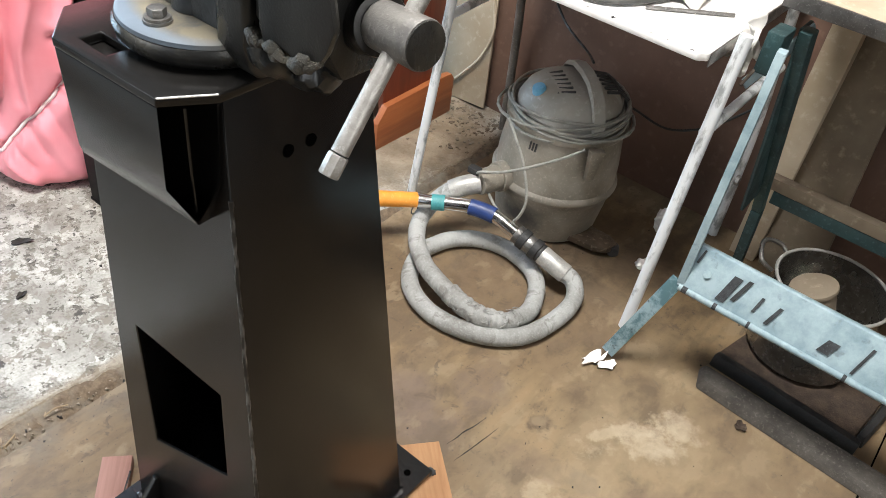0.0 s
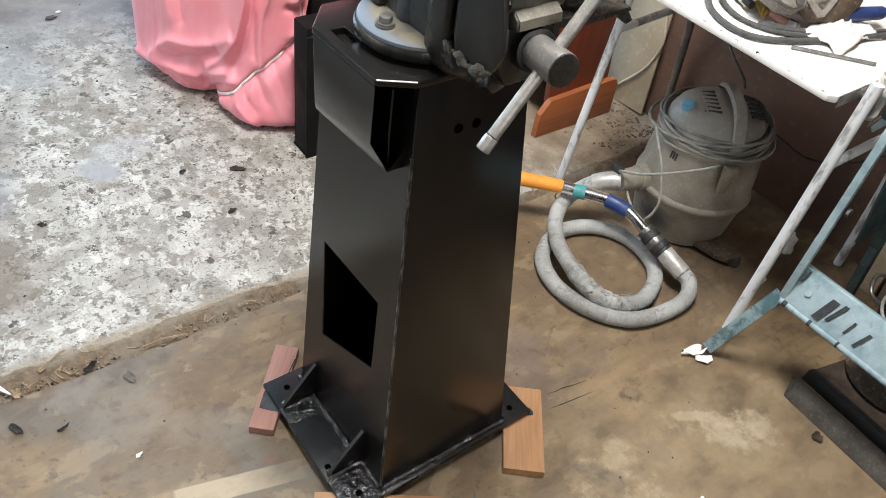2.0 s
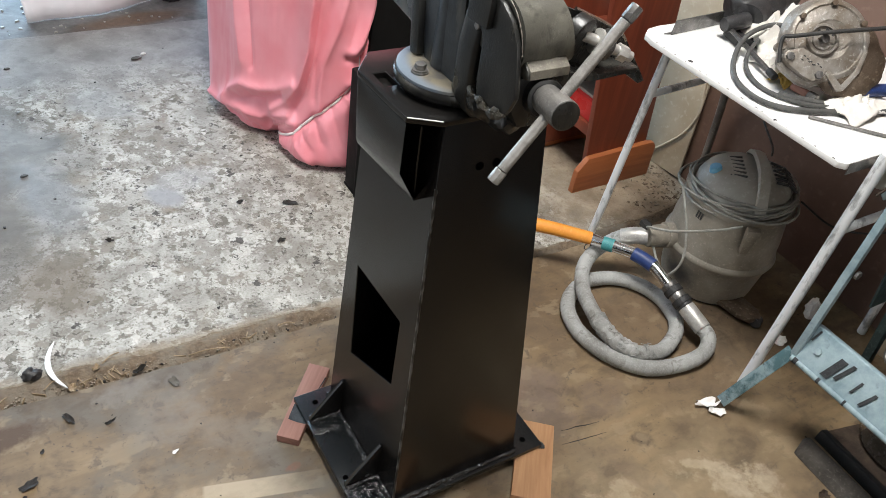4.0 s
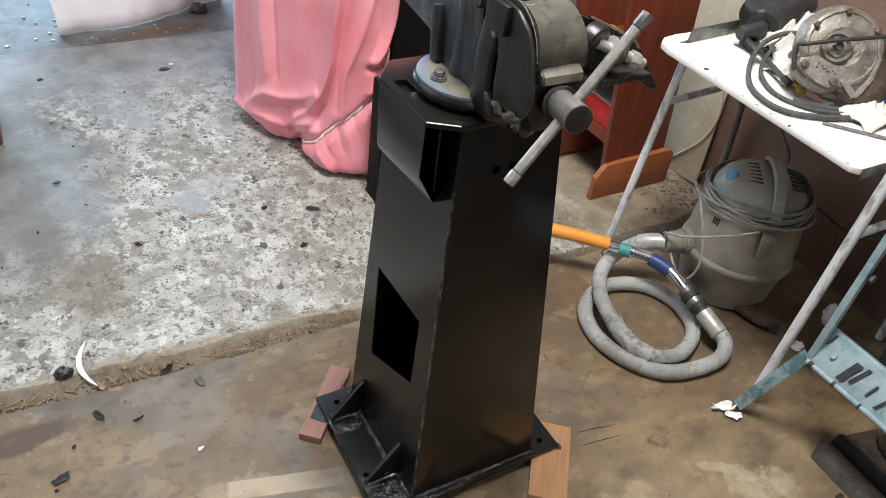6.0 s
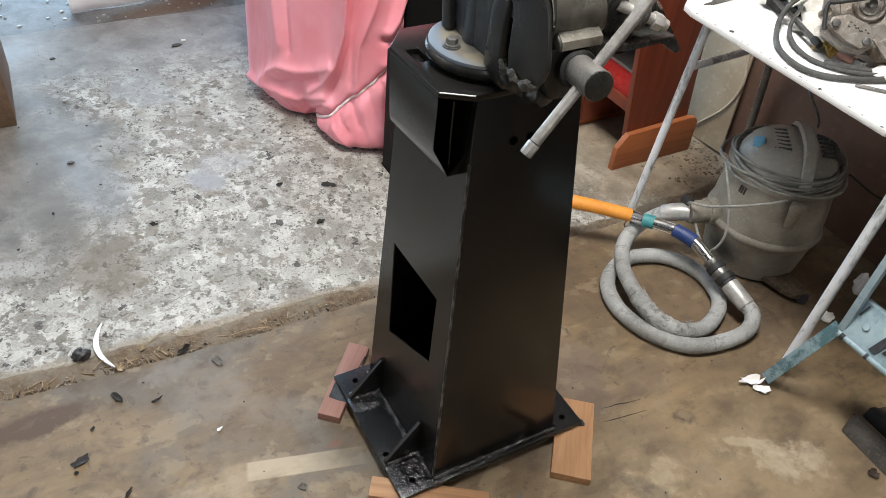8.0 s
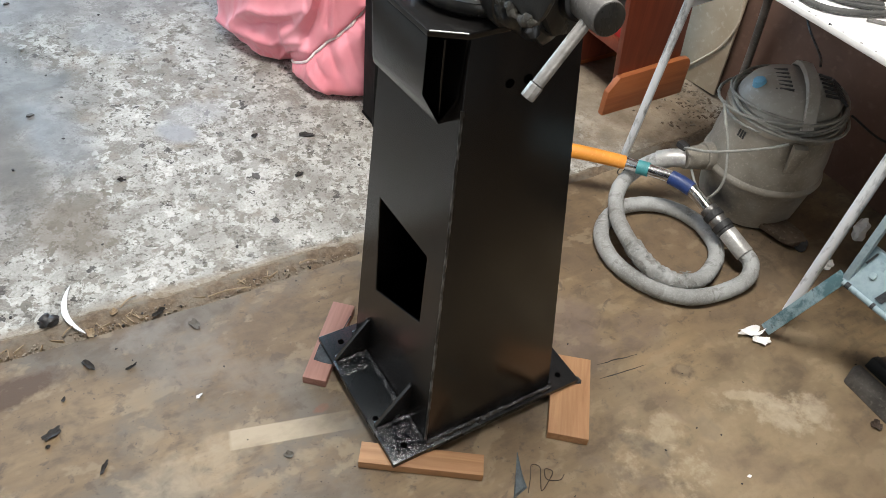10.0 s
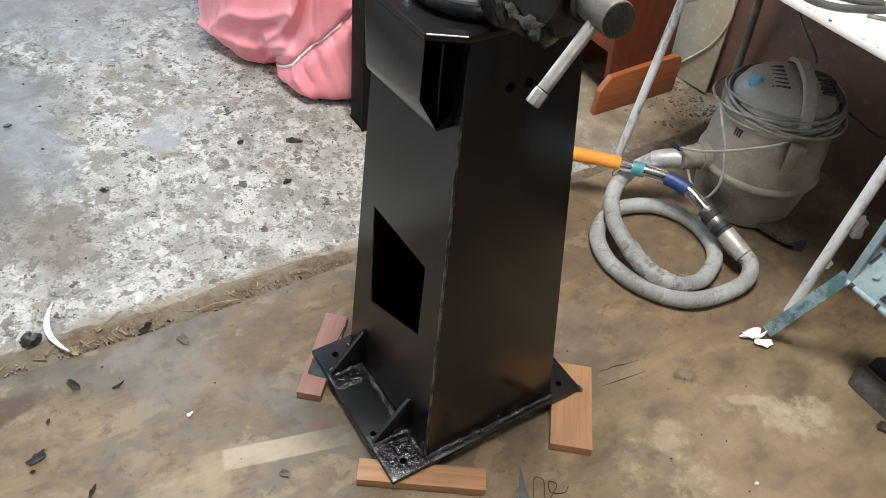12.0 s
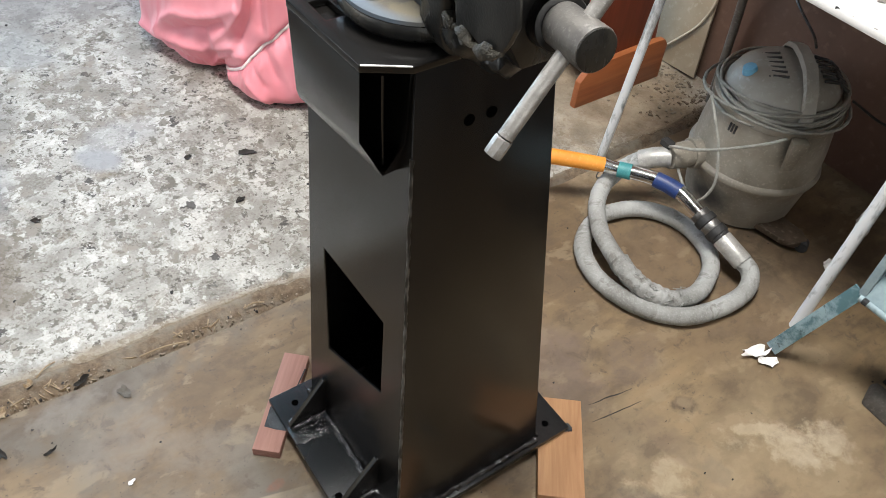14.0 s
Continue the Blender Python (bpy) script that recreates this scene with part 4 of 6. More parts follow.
    side = [(0.064, 0.982), (0.036, 0.985), (0.008, 0.983), (-0.016, 0.969), (-0.032, 0.949), (-0.038, 0.930), (-0.044, 0.905), (-0.048, 0.886), (-0.040, 0.866), (-0.031, 0.852), (-0.012, 0.847), (0.010, 0.852), (0.030, 0.849), (0.034, 0.862), (0.036, 0.925), (0.046, 0.938), (0.060, 0.940)]
    part("side_plate", prism(side, "x", 0.096, 0.1042, 0.004), CAST_IRON, v, "oily black side of the moving jaw", angle=50)
    part("jaw_face", prism([(0.020, 0.944), (0.064, 0.942), (0.066, 0.983), (0.018, 0.984)], "x", 0.0875, 0.0962, 0.0025), CAST_IRON, v)
    part("jaw_top", prism([(0.019, 0.9905), (0.067, 0.9902), (0.067, 0.9935), (0.022, 0.9937)], "x", 0.103, 0.171, 0.001), CAST_IRON, v, "black greasy top of the moving jaw")
    rng = random.Random(8)
    edge = [Vector((0.1035, y, z)) for y, z in ((0.040, 0.9905), (0.012, 0.9895), (-0.012, 0.978), (-0.029, 0.957), (-0.037, 0.935))]
    part("worn_or_lit_edge", sweep(spline(edge, 9), lambda q: 0.0008 * (0.4 + rng.random()), 7, rough=0.5), DUSTY_IRON, v, "pale chipped edge")
    brow = [Vector((x, 0.010 + rng.uniform(-0.004, 0.002), 0.9895)) for x in (0.106, 0.116, 0.127, 0.138, 0.149, 0.160, 0.170)]
    part("worn_or_lit_edge", sweep(spline(brow, 7), lambda q: 0.0010 * (0.2 + rng.random()), 7, rough=0.5), DUSTY_IRON, v, "pale chipped edge")
    part("ledge", prism([(-0.049, 0.907), (-0.047, 0.919), (-0.036, 0.926), (-0.008, 0.926), (-0.008, 0.905)], "x", 0.109, 0.174, 0.004), JAW_CAST, v, "worn dusty ledge")
    part("ledge_wear", prism([(-0.0496, 0.909), (-0.0478, 0.9195), (-0.0365, 0.9268), (-0.034, 0.9265), (-0.0475, 0.916)], "x", 0.112, 0.171, 0.0008), LEDGE_IRON, v, "pale rubbed face of the ledge")
    part("slide", prism([(0.122, 0.832), (0.184, 0.832), (0.190, 0.8485), (0.190, 0.904), (0.1045, 0.904), (0.1045, 0.862)], "y", -0.034, 0.048, 0.005), CAST_IRON, v)
    line = spline([(0.101, 0.052, 0.846), (0.098, 0.034, 0.846), (0.096, 0.014, 0.848), (0.095, -0.008, 0.847), (0.096, -0.034, 0.855)], 16)
    for p in line:
        p.z += 0.006 * noise.noise(p * 170)
        p.x += 0.003 * noise.noise(p * 140 + Vector((4, 0, 0)))
    part("caked_dirt", sweep(line, lambda q: 0.0046 + 0.0022 * math.sin(q * 17), 12, rough=0.4), GREASE, v, "pale greasy dirt caked along the jaw's lower edge")
    lump = spline([(0.104, 0.046, 0.842), (0.112, 0.034, 0.824), (0.126, 0.022, 0.812), (0.134, -0.004, 0.822), (0.120, -0.024, 0.842)], 10)
    part("oily_lump", sweep(lump, lambda q: 0.011 + 0.004 * math.sin(q * 11), 14, rough=0.5), CAST_IRON, v)
    part("cap_bolt", rod((0.094, 0.044, 0.939), (0.090, 0.044, 0.939), 0.005, seg=12, bevel=0.001), STEEL, v)
    part("guide_bar", box(0.125, 0.049, 0.842, 0.19, 0.25, 0.878, 0.003), DARK_STEEL, v)
    # screw head and its sliding handle
    part("collar", rod((0.146, -0.034, 0.878), (0.138, -0.056, 0.884), 0.0265, 0.024, seg=36, bevel=0.003), CAST_IRON, v)
    part("screw_head", rod((0.139, -0.053, 0.8835), (0.130, -0.104, 0.889), 0.0188, 0.0194, seg=44, bevel=0.002), HEAD_STEEL, v, "grey turned steel screw head")
    part("end_face", rod((0.1301, -0.1035, 0.8890), (0.1299, -0.1046, 0.8891), 0.0182, seg=40, bevel=0.0004), CAST_IRON, v, "dark end face of the screw head")
    a, b = Vector((0.062, -0.079, 0.796)), Vector((0.222, -0.079, 1.003))
    w = (b - a).normalized()
    handle = part("handle", rod(a + w * 0.019, b - w * 0.021, 0.0072, seg=24), HANDLE_STEEL, v, "smooth worn pale steel bar")
    for p, q in ((a, a + w * 0.018), (b - w * 0.020, b)):
        part("end_stop", rod(p, q, 0.0083, seg=8, bevel=0.0016), HANDLE_STEEL if p is a else DARK_STEEL, handle)
    # bracket with a bolt beside the jaw
    part("bracket", prism([(0.215, 0.956), (0.238, 0.947), (0.318, 0.911), (0.344, 0.893), (0.404, 0.822), (0.392, 0.819), (0.362, 0.838), (0.300, 0.858), (0.215, 0.870)], "y", 0.034, 0.041, 0.0015), CAST_IRON, v)
    part("bracket", prism([(0.205, 0.884), (0.262, 0.872), (0.340, 0.872), (0.345, 0.866), (0.262, 0.862), (0.205, 0.870)], "y", -0.004, 0.0335, 0.0012), CAST_IRON, v)
    part("bracket_edge", sweep([Vector(p) for p in ((0.236, 0.036, 0.950), (0.290, 0.036, 0.926), (0.330, 0.036, 0.905), (0.342, 0.036, 0.893))], 0.0026, 10), CHROME, v, "shiny worn bracket edge")
    part("bearing", rod((0.236, 0.033, 0.922), (0.242, 0.014, 0.918), 0.027, seg=32, bevel=0.003), CAST_IRON, v)
    bolt = part("bracket_bolt", rod((0.243, 0.018, 0.921), (0.318, -0.004, 0.890), 0.0075, seg=20, bevel=0.001), PALE_STEEL, v, "pale steel bolt")
    part("washer", rod((0.262, 0.0125, 0.9131), (0.2655, 0.0115, 0.9116), 0.0175, seg=28, bevel=0.0005), PALE_STEEL, bolt)
    part("washer", rod((0.273, 0.0093, 0.9086), (0.279, 0.0075, 0.9061), 0.0215, seg=28, bevel=0.001), DARK_STEEL, bolt)
    part("nut", rod((0.296, 0.0025, 0.8992), (0.309, -0.0014, 0.8937), 0.0118, seg=6, bevel=0.001), PALE_STEEL, bolt)


def thing_part_bolt(p):
    x, y, z = p
    return (("washer", rod((x, y, z), (x, y, z + 0.0025), 0.0125, seg=24)), ("washer", rod((x, y, z + 0.0026), (x, y, z + 0.005), 0.0112, seg=24)),
            ("bolt_head", rod((x, y, z + 0.005), (x, y, z + 0.0125), 0.0082, seg=6, bevel=0.0008)))


build_vise()


# ---- white folding table ----
TZ = 0.633


def build_table():
    t = thing("folding_table", "white-painted chipped table top on grey tube legs", "table", (1.15, 0.2, 0))
    poly = [(0.876, -0.060), (0.889, -0.073), (1.42, -0.073), (1.42, 0.515), (0.955, 0.515), (0.915, 0.508), (0.888, 0.487), (0.879, 0.455)]
    top = part("tabletop", prism(poly, "z", TZ - 0.014, TZ, 0.003), WHITE_TOP, t)
    part("rim", box(0.893, -0.0755, TZ - 0.024, 1.40, -0.0735, TZ - 0.001, 0.0005), STEEL, top, "bare metal edge strip")
    for x, y in ((0.893, 0.345), (0.880, 0.095)):
        part("screw_hole", rod((x, y, TZ + 0.0004), (x, y, TZ - 0.004), 0.006 if y > 0.2 else 0.0028, seg=14), RUBBER, top)

    rng = random.Random(17)
    for k in range(16):
        y = 0.44 - 0.032 * k + rng.uniform(-0.01, 0.01)
        x = 0.879 - 0.003 * (0.44 - y) / 0.5
        s = rng.uniform(0.0015, 0.0042)
        part("chip", prism([(x + 0.0015, y - s), (x + 0.003 + s * 0.4, y - s * 0.3), (x + 0.003 + s * 0.3, y + s * 0.6), (x + 0.0015, y + s)], "z", TZ - 0.001, TZ + 0.0004), STEEL, top)

    def leg(pts, r, m, lbl=""):
        return part("leg", sweep(spline(pts, 6), r, 14), m, t, lbl)

    leg([(0.893, -0.096, 0.045), (0.922, -0.098, 0.34), (0.953, -0.100, 0.655)], 0.0115, TUBE_WHITE, "tube leg with flaking white paint")
    leg([(0.940, 0.510, 0.004), (0.952, 0.490, 0.30), (0.965, 0.468, 0.618)], 0.0105, TUBE_WHITE, "tube leg with flaking white paint")
    leg([(1.375, 0.548, 0.004), (1.372, 0.552, 0.20), (1.33, 0.540, 0.42), (1.24, 0.512, 0.618)], 0.011, DULL_TUBE, "tube leg worn to dull grey-brown")
    leg([(1.385, -0.085, 0.004), (1.36, -0.085, 0.30), (1.27, -0.082, 0.618)], 0.011, TUBE_WHITE)
    part("stretcher", rod((0.968, 0.482, 0.468), (1.335, 0.545, 0.44), 0.0095, seg=14), TUBE_WHITE, t)
    part("stretcher", rod((0.955, -0.090, 0.47), (1.335, -0.088, 0.47), 0.0095, seg=14), TUBE_WHITE, t)
    part("stretcher", box(1.0, -0.07, 0.59, 1.02, 0.50, 0.612, 0.001), DARK_STEEL, t)


build_table()


# ---- step ladder beside the table ----
def build_ladder():
    l = thing("step_ladder", "old step ladder with flaking teal and pale blue paint", "step ladder", (0.90, -0.3, 0))

    def flat(p, q, wide, thin, up=(0, 0, 1)):
        p, q = Vector(p), Vector(q)
        w = (q - p).normalized()
        s = w.cross(Vector(up)).normalized() * thin
        u = s.cross(w).normalized() * wide
        return hexa([p - s - u, p + s - u, p + s + u, p - s + u, q - s - u, q + s - u, q + s + u, q - s + u], 0.0012)

    part("foot_bar", flat((0.838, -0.098, 0.013), (0.872, -0.165, 0.232), 0.0135, 0.0022, (0, 1, 0)), TEAL, l, "flat bar with flaking teal paint")
    # step: tilted channel with a folded lip
    y0, y1 = -0.166, -0.80
    step = bmesh.new()
    prof = [(0.866, 0.226), (0.908, 0.296), (0.914, 0.297), (0.935, 0.285), (0.933, 0.281), (0.914, 0.291), (0.909, 0.289), (0.870, 0.223)]
    part("step", prism(prof, "y", y0, y1, 0.0012), STEP_PAINT, l, "tilted step with scuffed pale blue paint")
    part("step_lip", sweep([Vector((0.867, y0 - 0.005, 0.222)), Vector((0.867, -0.4, 0.222)), Vector((0.867, y1, 0.222))], 0.0065, 10), STEP_PAINT, l)

    def on_step(y, s):
        return Vector((0.8655 + 0.042 * s - 0.0016, y, 0.2265 + 0.070 * s + 0.0012))

    def mark(y, s0, s1, wide, lean=0.0):
        a, b = on_step(y, s0), on_step(y + lean, s1)
        nrm = Vector((-0.070, 0, 0.042)).normalized() * 0.0009
        h = Vector((0, wide / 2, 0))
        return hexa([a - h, a + h, b + h, b - h, a - h + nrm, a + h + nrm, b + h + nrm, b - h + nrm])

    for y, s0, s1, wd, lean in ((-0.180, 0.62, 0.95, 0.004, -0.004), (-0.243, 0.12, 0.75, 0.016, -0.012), (-0.262, 0.25, 0.80, 0.008, -0.014), (-0.300, 0.25, 0.62, 0.005, -0.006),
                                (-0.327, 0.15, 0.60, 0.007, -0.012), (-0.425, 0.2, 0.5, 0.02, -0.01), (-0.478, 0.1, 0.75, 0.005, -0.012)):
        part("scuff", mark(y, s0, s1, wd, lean), BLACK_MARK, l, "black scuff mark")
    part("rivet", rod(on_step(-0.205, 0.5), on_step(-0.205, 0.5) + Vector((-0.0025, 0, 0.0016)), 0.007, seg=18, bevel=0.0006), STEP_PAINT, l)
    for y, wd in ((-0.178, 0.010), (-0.238, 0.007), (-0.302, 0.005), (-0.470, 0.006)):
        part("scuff", sweep([Vector((0.8666, y, 0.2222)), Vector((0.8666, y - wd, 0.2222))], 0.0069, 10), BLACK_MARK, l, "black scuff mark")
    # rails and braces going up
    part("rail", hexa([(0.866, -0.164, 0.23), (0.890, -0.160, 0.23), (0.892, -0.175, 0.23), (0.868, -0.178, 0.23), (0.935, -0.155, 0.655), (0.957, -0.152, 0.655), (0.959, -0.167, 0.655), (0.937, -0.170, 0.655)], 0.002), STEP_PAINT, l, "pale painted upright rail")
    part("rear_rail", hexa([(1.16, -0.18, 0.25), (1.185, -0.18, 0.25), (1.185, -0.20, 0.25), (1.16, -0.20, 0.25), (1.03, -0.155, 0.66), (1.07, -0.155, 0.66), (1.07, -0.175, 0.66), (1.03, -0.175, 0.66)], 0.002), SHADED_TEAL, l, "teal upright rail with shade in its colour")
    part("rear_rail", hexa([(1.175, -0.19, 0.004), (1.195, -0.19, 0.004), (1.195, -0.21, 0.004), (1.175, -0.21, 0.004), (1.16, -0.18, 0.249), (1.185, -0.18, 0.249), (1.185, -0.20, 0.249), (1.16, -0.20, 0.249)], 0.002), SHADED_TEAL, l)
    part("lower_board", box(1.19, -0.95, 0.292, 1.215, -0.185, 0.318, 0.002), PANEL, l, "bare wooden edge board")
    part("lower_frame", box(1.192, -0.95, 0.262, 1.212, -0.20, 0.291, 0.002), SHADED_TEAL, l)
    part("rear_plate", hexa([(1.06, -0.178, 0.30), (1.16, -0.178, 0.30), (1.16, -0.184, 0.30), (1.06, -0.184, 0.30), (1.045, -0.150, 0.66), (1.10, -0.150, 0.66), (1.10, -0.156, 0.66), (1.045, -0.156, 0.66)], 0.002), SHADED_TEAL, l, "teal side plate with shade in its colour")
    part("nut", rod((0.915, -0.178, 0.44), (0.915, -0.185, 0.44), 0.009, seg=6, bevel=0.001), STEEL, l)
    part("brace", flat((0.985, -0.115, 0.565), (1.085, -0.165, 0.655), 0.012, 0.002), STEP_PAINT, l)
    part("hinge_plate", box(0.975, -0.150, 0.595, 1.03, -0.122, 0.665, 0.003), SHADED_TEAL, l)
    part("wire", sweep(spline([(0.955, -0.118, 0.575), (0.98, -0.125, 0.60), (1.0, -0.13, 0.612), (1.03, -0.14, 0.62)], 6), 0.003, 8), RUST, l, "twisted rusty wire")


build_ladder()
hang = grid_cloth = bmesh.new()
rws = []
for j in range(13):
    rws.append([hang.verts.new((0.985 + 0.075 * i / 12 + 0.006 * math.sin(j * 0.8), -0.086 - 0.012 * math.sin(i * 0.9 + j * 0.3) - 0.006 * j / 12, 0.660 - 0.085 * j / 12 - 0.012 * math.sin(i * 0.5))) for i in range(13)])
for a, bq in zip(rws, rws[1:]):
    for i in range(12):
        hang.faces.new((a[i], a[i + 1], bq[i + 1], bq[i]))
hang_ob = solid("hanging_rag", hang, RAG, "white rag hanging over the table's corner", "rag")
hang_ob.modifiers.new("thickness", "SOLIDIFY").thickness = 0.002


# ---- vacuum cleaner ----
VX, VY = 1.138, 0.252


def build_vacuum():
    v = thing("vacuum_cleaner", "dusty grey drum vacuum cleaner wound with its cord", "vacuum cleaner", (VX, VY, 0))
    c = (VX, VY, 0)
    part("drum", lathe([(0.100, 0.0055), (0.116, 0.007), (0.122, 0.022), (0.135, 0.108), (0.139, 0.121), (0.144, 0.126), (0.1465, 0.133), (0.144, 0.140), (0.139, 0.145), (0.137, 0.19), (0.129, 0.255), (0.126, 0.272), (0.0, 0.272)], c, 64), VAC_GREY, v)
    part("rim", lathe([(0.133, 0.2725), (0.136, 0.278), (0.136, 0.288), (0.128, 0.293), (0.0, 0.293)], c, 64), VAC_GREY, v)
    part("motor_head", lathe([(0.119, 0.2935), (0.116, 0.310), (0.103, 0.335), (0.086, 0.350), (0.062, 0.358), (0.0, 0.360)], c, 56), VAC_TOP, v, "pale plastic motor head")
    part("switch_knob", rod((VX - 0.074, VY + 0.040, 0.338), (VX - 0.080, VY + 0.044, 0.357), 0.0165, 0.0135, 24, 0.003), VAC_BLUE, v, "round blue switch knob")
    # carrying handle across the head
    d = Vector((0.773, -0.634, 0)).normalized()
    s = Vector((-d.y, d.x, 0))
    ctr = Vector((VX + 0.012, VY - 0.014, 0))
    hb = bmesh.new()
    arc = [(-0.122, 0.300), (-0.112, 0.325), (-0.085, 0.357), (-0.045, 0.374), (0.0, 0.378), (0.045, 0.374), (0.085, 0.355), (0.112, 0.325), (0.122, 0.300)]
    rings = []
    for k, (q, z) in enumerate(arc):
        p = ctr + s * q * -1 + Vector((0, 0, z))
        rings.append([hb.verts.new(p + d * a + Vector((0, 0, b))) for a, b in ((-0.015, 0), (0.015, 0), (0.012, 0.010), (-0.012, 0.010))])
    for a, b in zip(rings, rings[1:]):
        for i in range(4):
            hb.faces.new((a[i], a[(i + 1) % 4], b[(i + 1) % 4], b[i]))
    hb.faces.new(rings[0][::-1])
    hb.faces.new(rings[-1])
    part("carry_handle", bev(hb, 0.003), VAC_TOP, v)
    # air slots on both sides of the handle
    for side in (-1, 1):
        for k in range(6):
            for row in range(2):
                p = ctr + d * side * (0.036 + 0.0) + s * (-0.045 + 0.018 * k)
                q = ctr + d * side * (0.036 + 0.030) + s * (-0.040 + 0.0165 * k)
                a, b = (p, q) if row == 0 else (q + d * side * 0.004, q + d * side * 0.026)
                za, zb2 = (0.3595, 0.3555) if row == 0 else (0.3545, 0.339)
                part("air_slot", rod((a.x, a.y, za), (b.x, b.y, zb2), 0.0033, seg=6), TOOL_BLACK, v)
    # latch and badge on the drum
    def out(ang, r, z):
        return Vector((VX + r * math.cos(ang), VY + r * math.sin(ang), z))
    an = math.atan2(0.148 - 0.252, 1.026 - 1.100)
    part("latch", hexa([out(an - 0.07, 0.146, 0.205), out(an + 0.07, 0.146, 0.205), out(an + 0.05, 0.158, 0.210), out(an - 0.05, 0.158, 0.210), out(an - 0.11, 0.146, 0.286), out(an + 0.11, 0.146, 0.286), out(an + 0.10, 0.166, 0.284), out(an - 0.10, 0.166, 0.284)], 0.003), VAC_GREY, v)
    bn = math.radians(184)
    for k in range(3):
        a = bn - 0.135 + 0.055 * k
        part("letter_bar", hexa([out(a, 0.1285, 0.240), out(a + 0.03, 0.1285, 0.240), out(a + 0.03, 0.1325, 0.240), out(a, 0.1325, 0.240), out(a, 0.1275, 0.258), out(a + 0.03, 0.1275, 0.258), out(a + 0.03, 0.1305, 0.258), out(a, 0.1305, 0.258)]), TOOL_BLACK, v)
    # inlet with its elbow
    part("inlet", rod((0.992, 0.316, 0.142), (0.942, 0.330, 0.142), 0.030, 0.027, 28, 0.003), VAC_GREY, v)
    part("inlet_flange", rod((1.040, 0.302, 0.142), (0.992, 0.316, 0.142), 0.034, seg=28, bevel=0.003), VAC_GREY, v)
    part("inlet_lever", box(0.935, 0.332, 0.160, 0.955, 0.36, 0.176, 0.004), RUBBER, v)
    part("chassis", lathe([(0.108, 0.0), (0.112, 0.002), (0.112, 0.005), (0.09, 0.0053)], c, 48), TOOL_BLACK, v)
    # foot bracket with castor
    part("foot", prism([(1.075, 0.150), (1.085, 0.085), (1.10, 0.058), (1.135, 0.050), (1.15, 0.075), (1.15, 0.155)], "z", 0.014, 0.030, 0.005), BROWN_OIL, v, "dirty brown foot bracket")
    part("castor", rod((1.118, 0.050, 0.014), (1.140, 0.060, 0.014), 0.0135, seg=20, bevel=0.002), TOOL_BLACK, v)


build_vacuum()


def build_cord():
    pts = []
    turns = 8
    for i in range(turns * 28 + 1):
        a = 2 * math.pi * i / 28
        k = i / 28
        r = 0.122 + 0.009 * math.sin(k * 2.3) + 0.006 * math.sin(a * 2 + k)
        z = 0.300 + 0.013 * math.sin(k * 1.7 + 0.6) + 0.009 * math.sin(a + k * 0.9) + 0.004 * (k / turns) + 0.010 * math.cos(a + 0.9)
        r += 0.010 * max(0, (0.312 - z) / 0.02)
        pts.append(Vector((VX + 0.008 * math.sin(k * 1.1) + r * math.cos(a), VY + 0.008 * math.cos(k * 1.6) + r * math.sin(a), z)))
    c = thing("power_cord", "pale grey power cord looped round the vacuum cleaner's head", "power cord", (VX, VY, 0.29))
    part("coil", sweep(pts, 0.0036, 8), CORD, c)
    part("loose_loop", sweep(spline([(1.02, 0.140, 0.292), (0.995, 0.165, 0.272), (0.958, 0.215, 0.24), (0.945, 0.275, 0.20), (0.930, 0.325, 0.180), (0.955, 0.330, 0.15), (0.944, 0.275, 0.105), (0.935, 0.225, 0.10), (0.942, 0.205, 0.16), (0.955, 0.235, 0.23), (0.965, 0.275, 0.28), (0.985, 0.31, 0.30)], 10), 0.0033, 8), CORD, c)


build_cord()


# ---- hose and its tube ----
def fibres(line):
    """Loose curled threads standing off a tube."""
    rng = random.Random(5)
    path, bm = spline(line, 20), bmesh.new()
    for _ in range(110):
        i = rng.randrange(1, len(path) - 1)
        w = (path[i + 1] - path[i - 1]).normalized()
        u, v, w = frame_at(w)
        a = rng.uniform(-2.4, 2.4)
        pts = []
        for k in range(4):
            b = a + k * rng.uniform(0.05, 0.22)
            pts.append(path[i] + (u * math.cos(b) + v * math.sin(b)) * (0.0203 + rng.uniform(0.0, 0.0016) * k) + w * rng.uniform(-0.004, 0.004) * k)
        join(bm, sweep(pts, 0.0007, 4))
    return bm


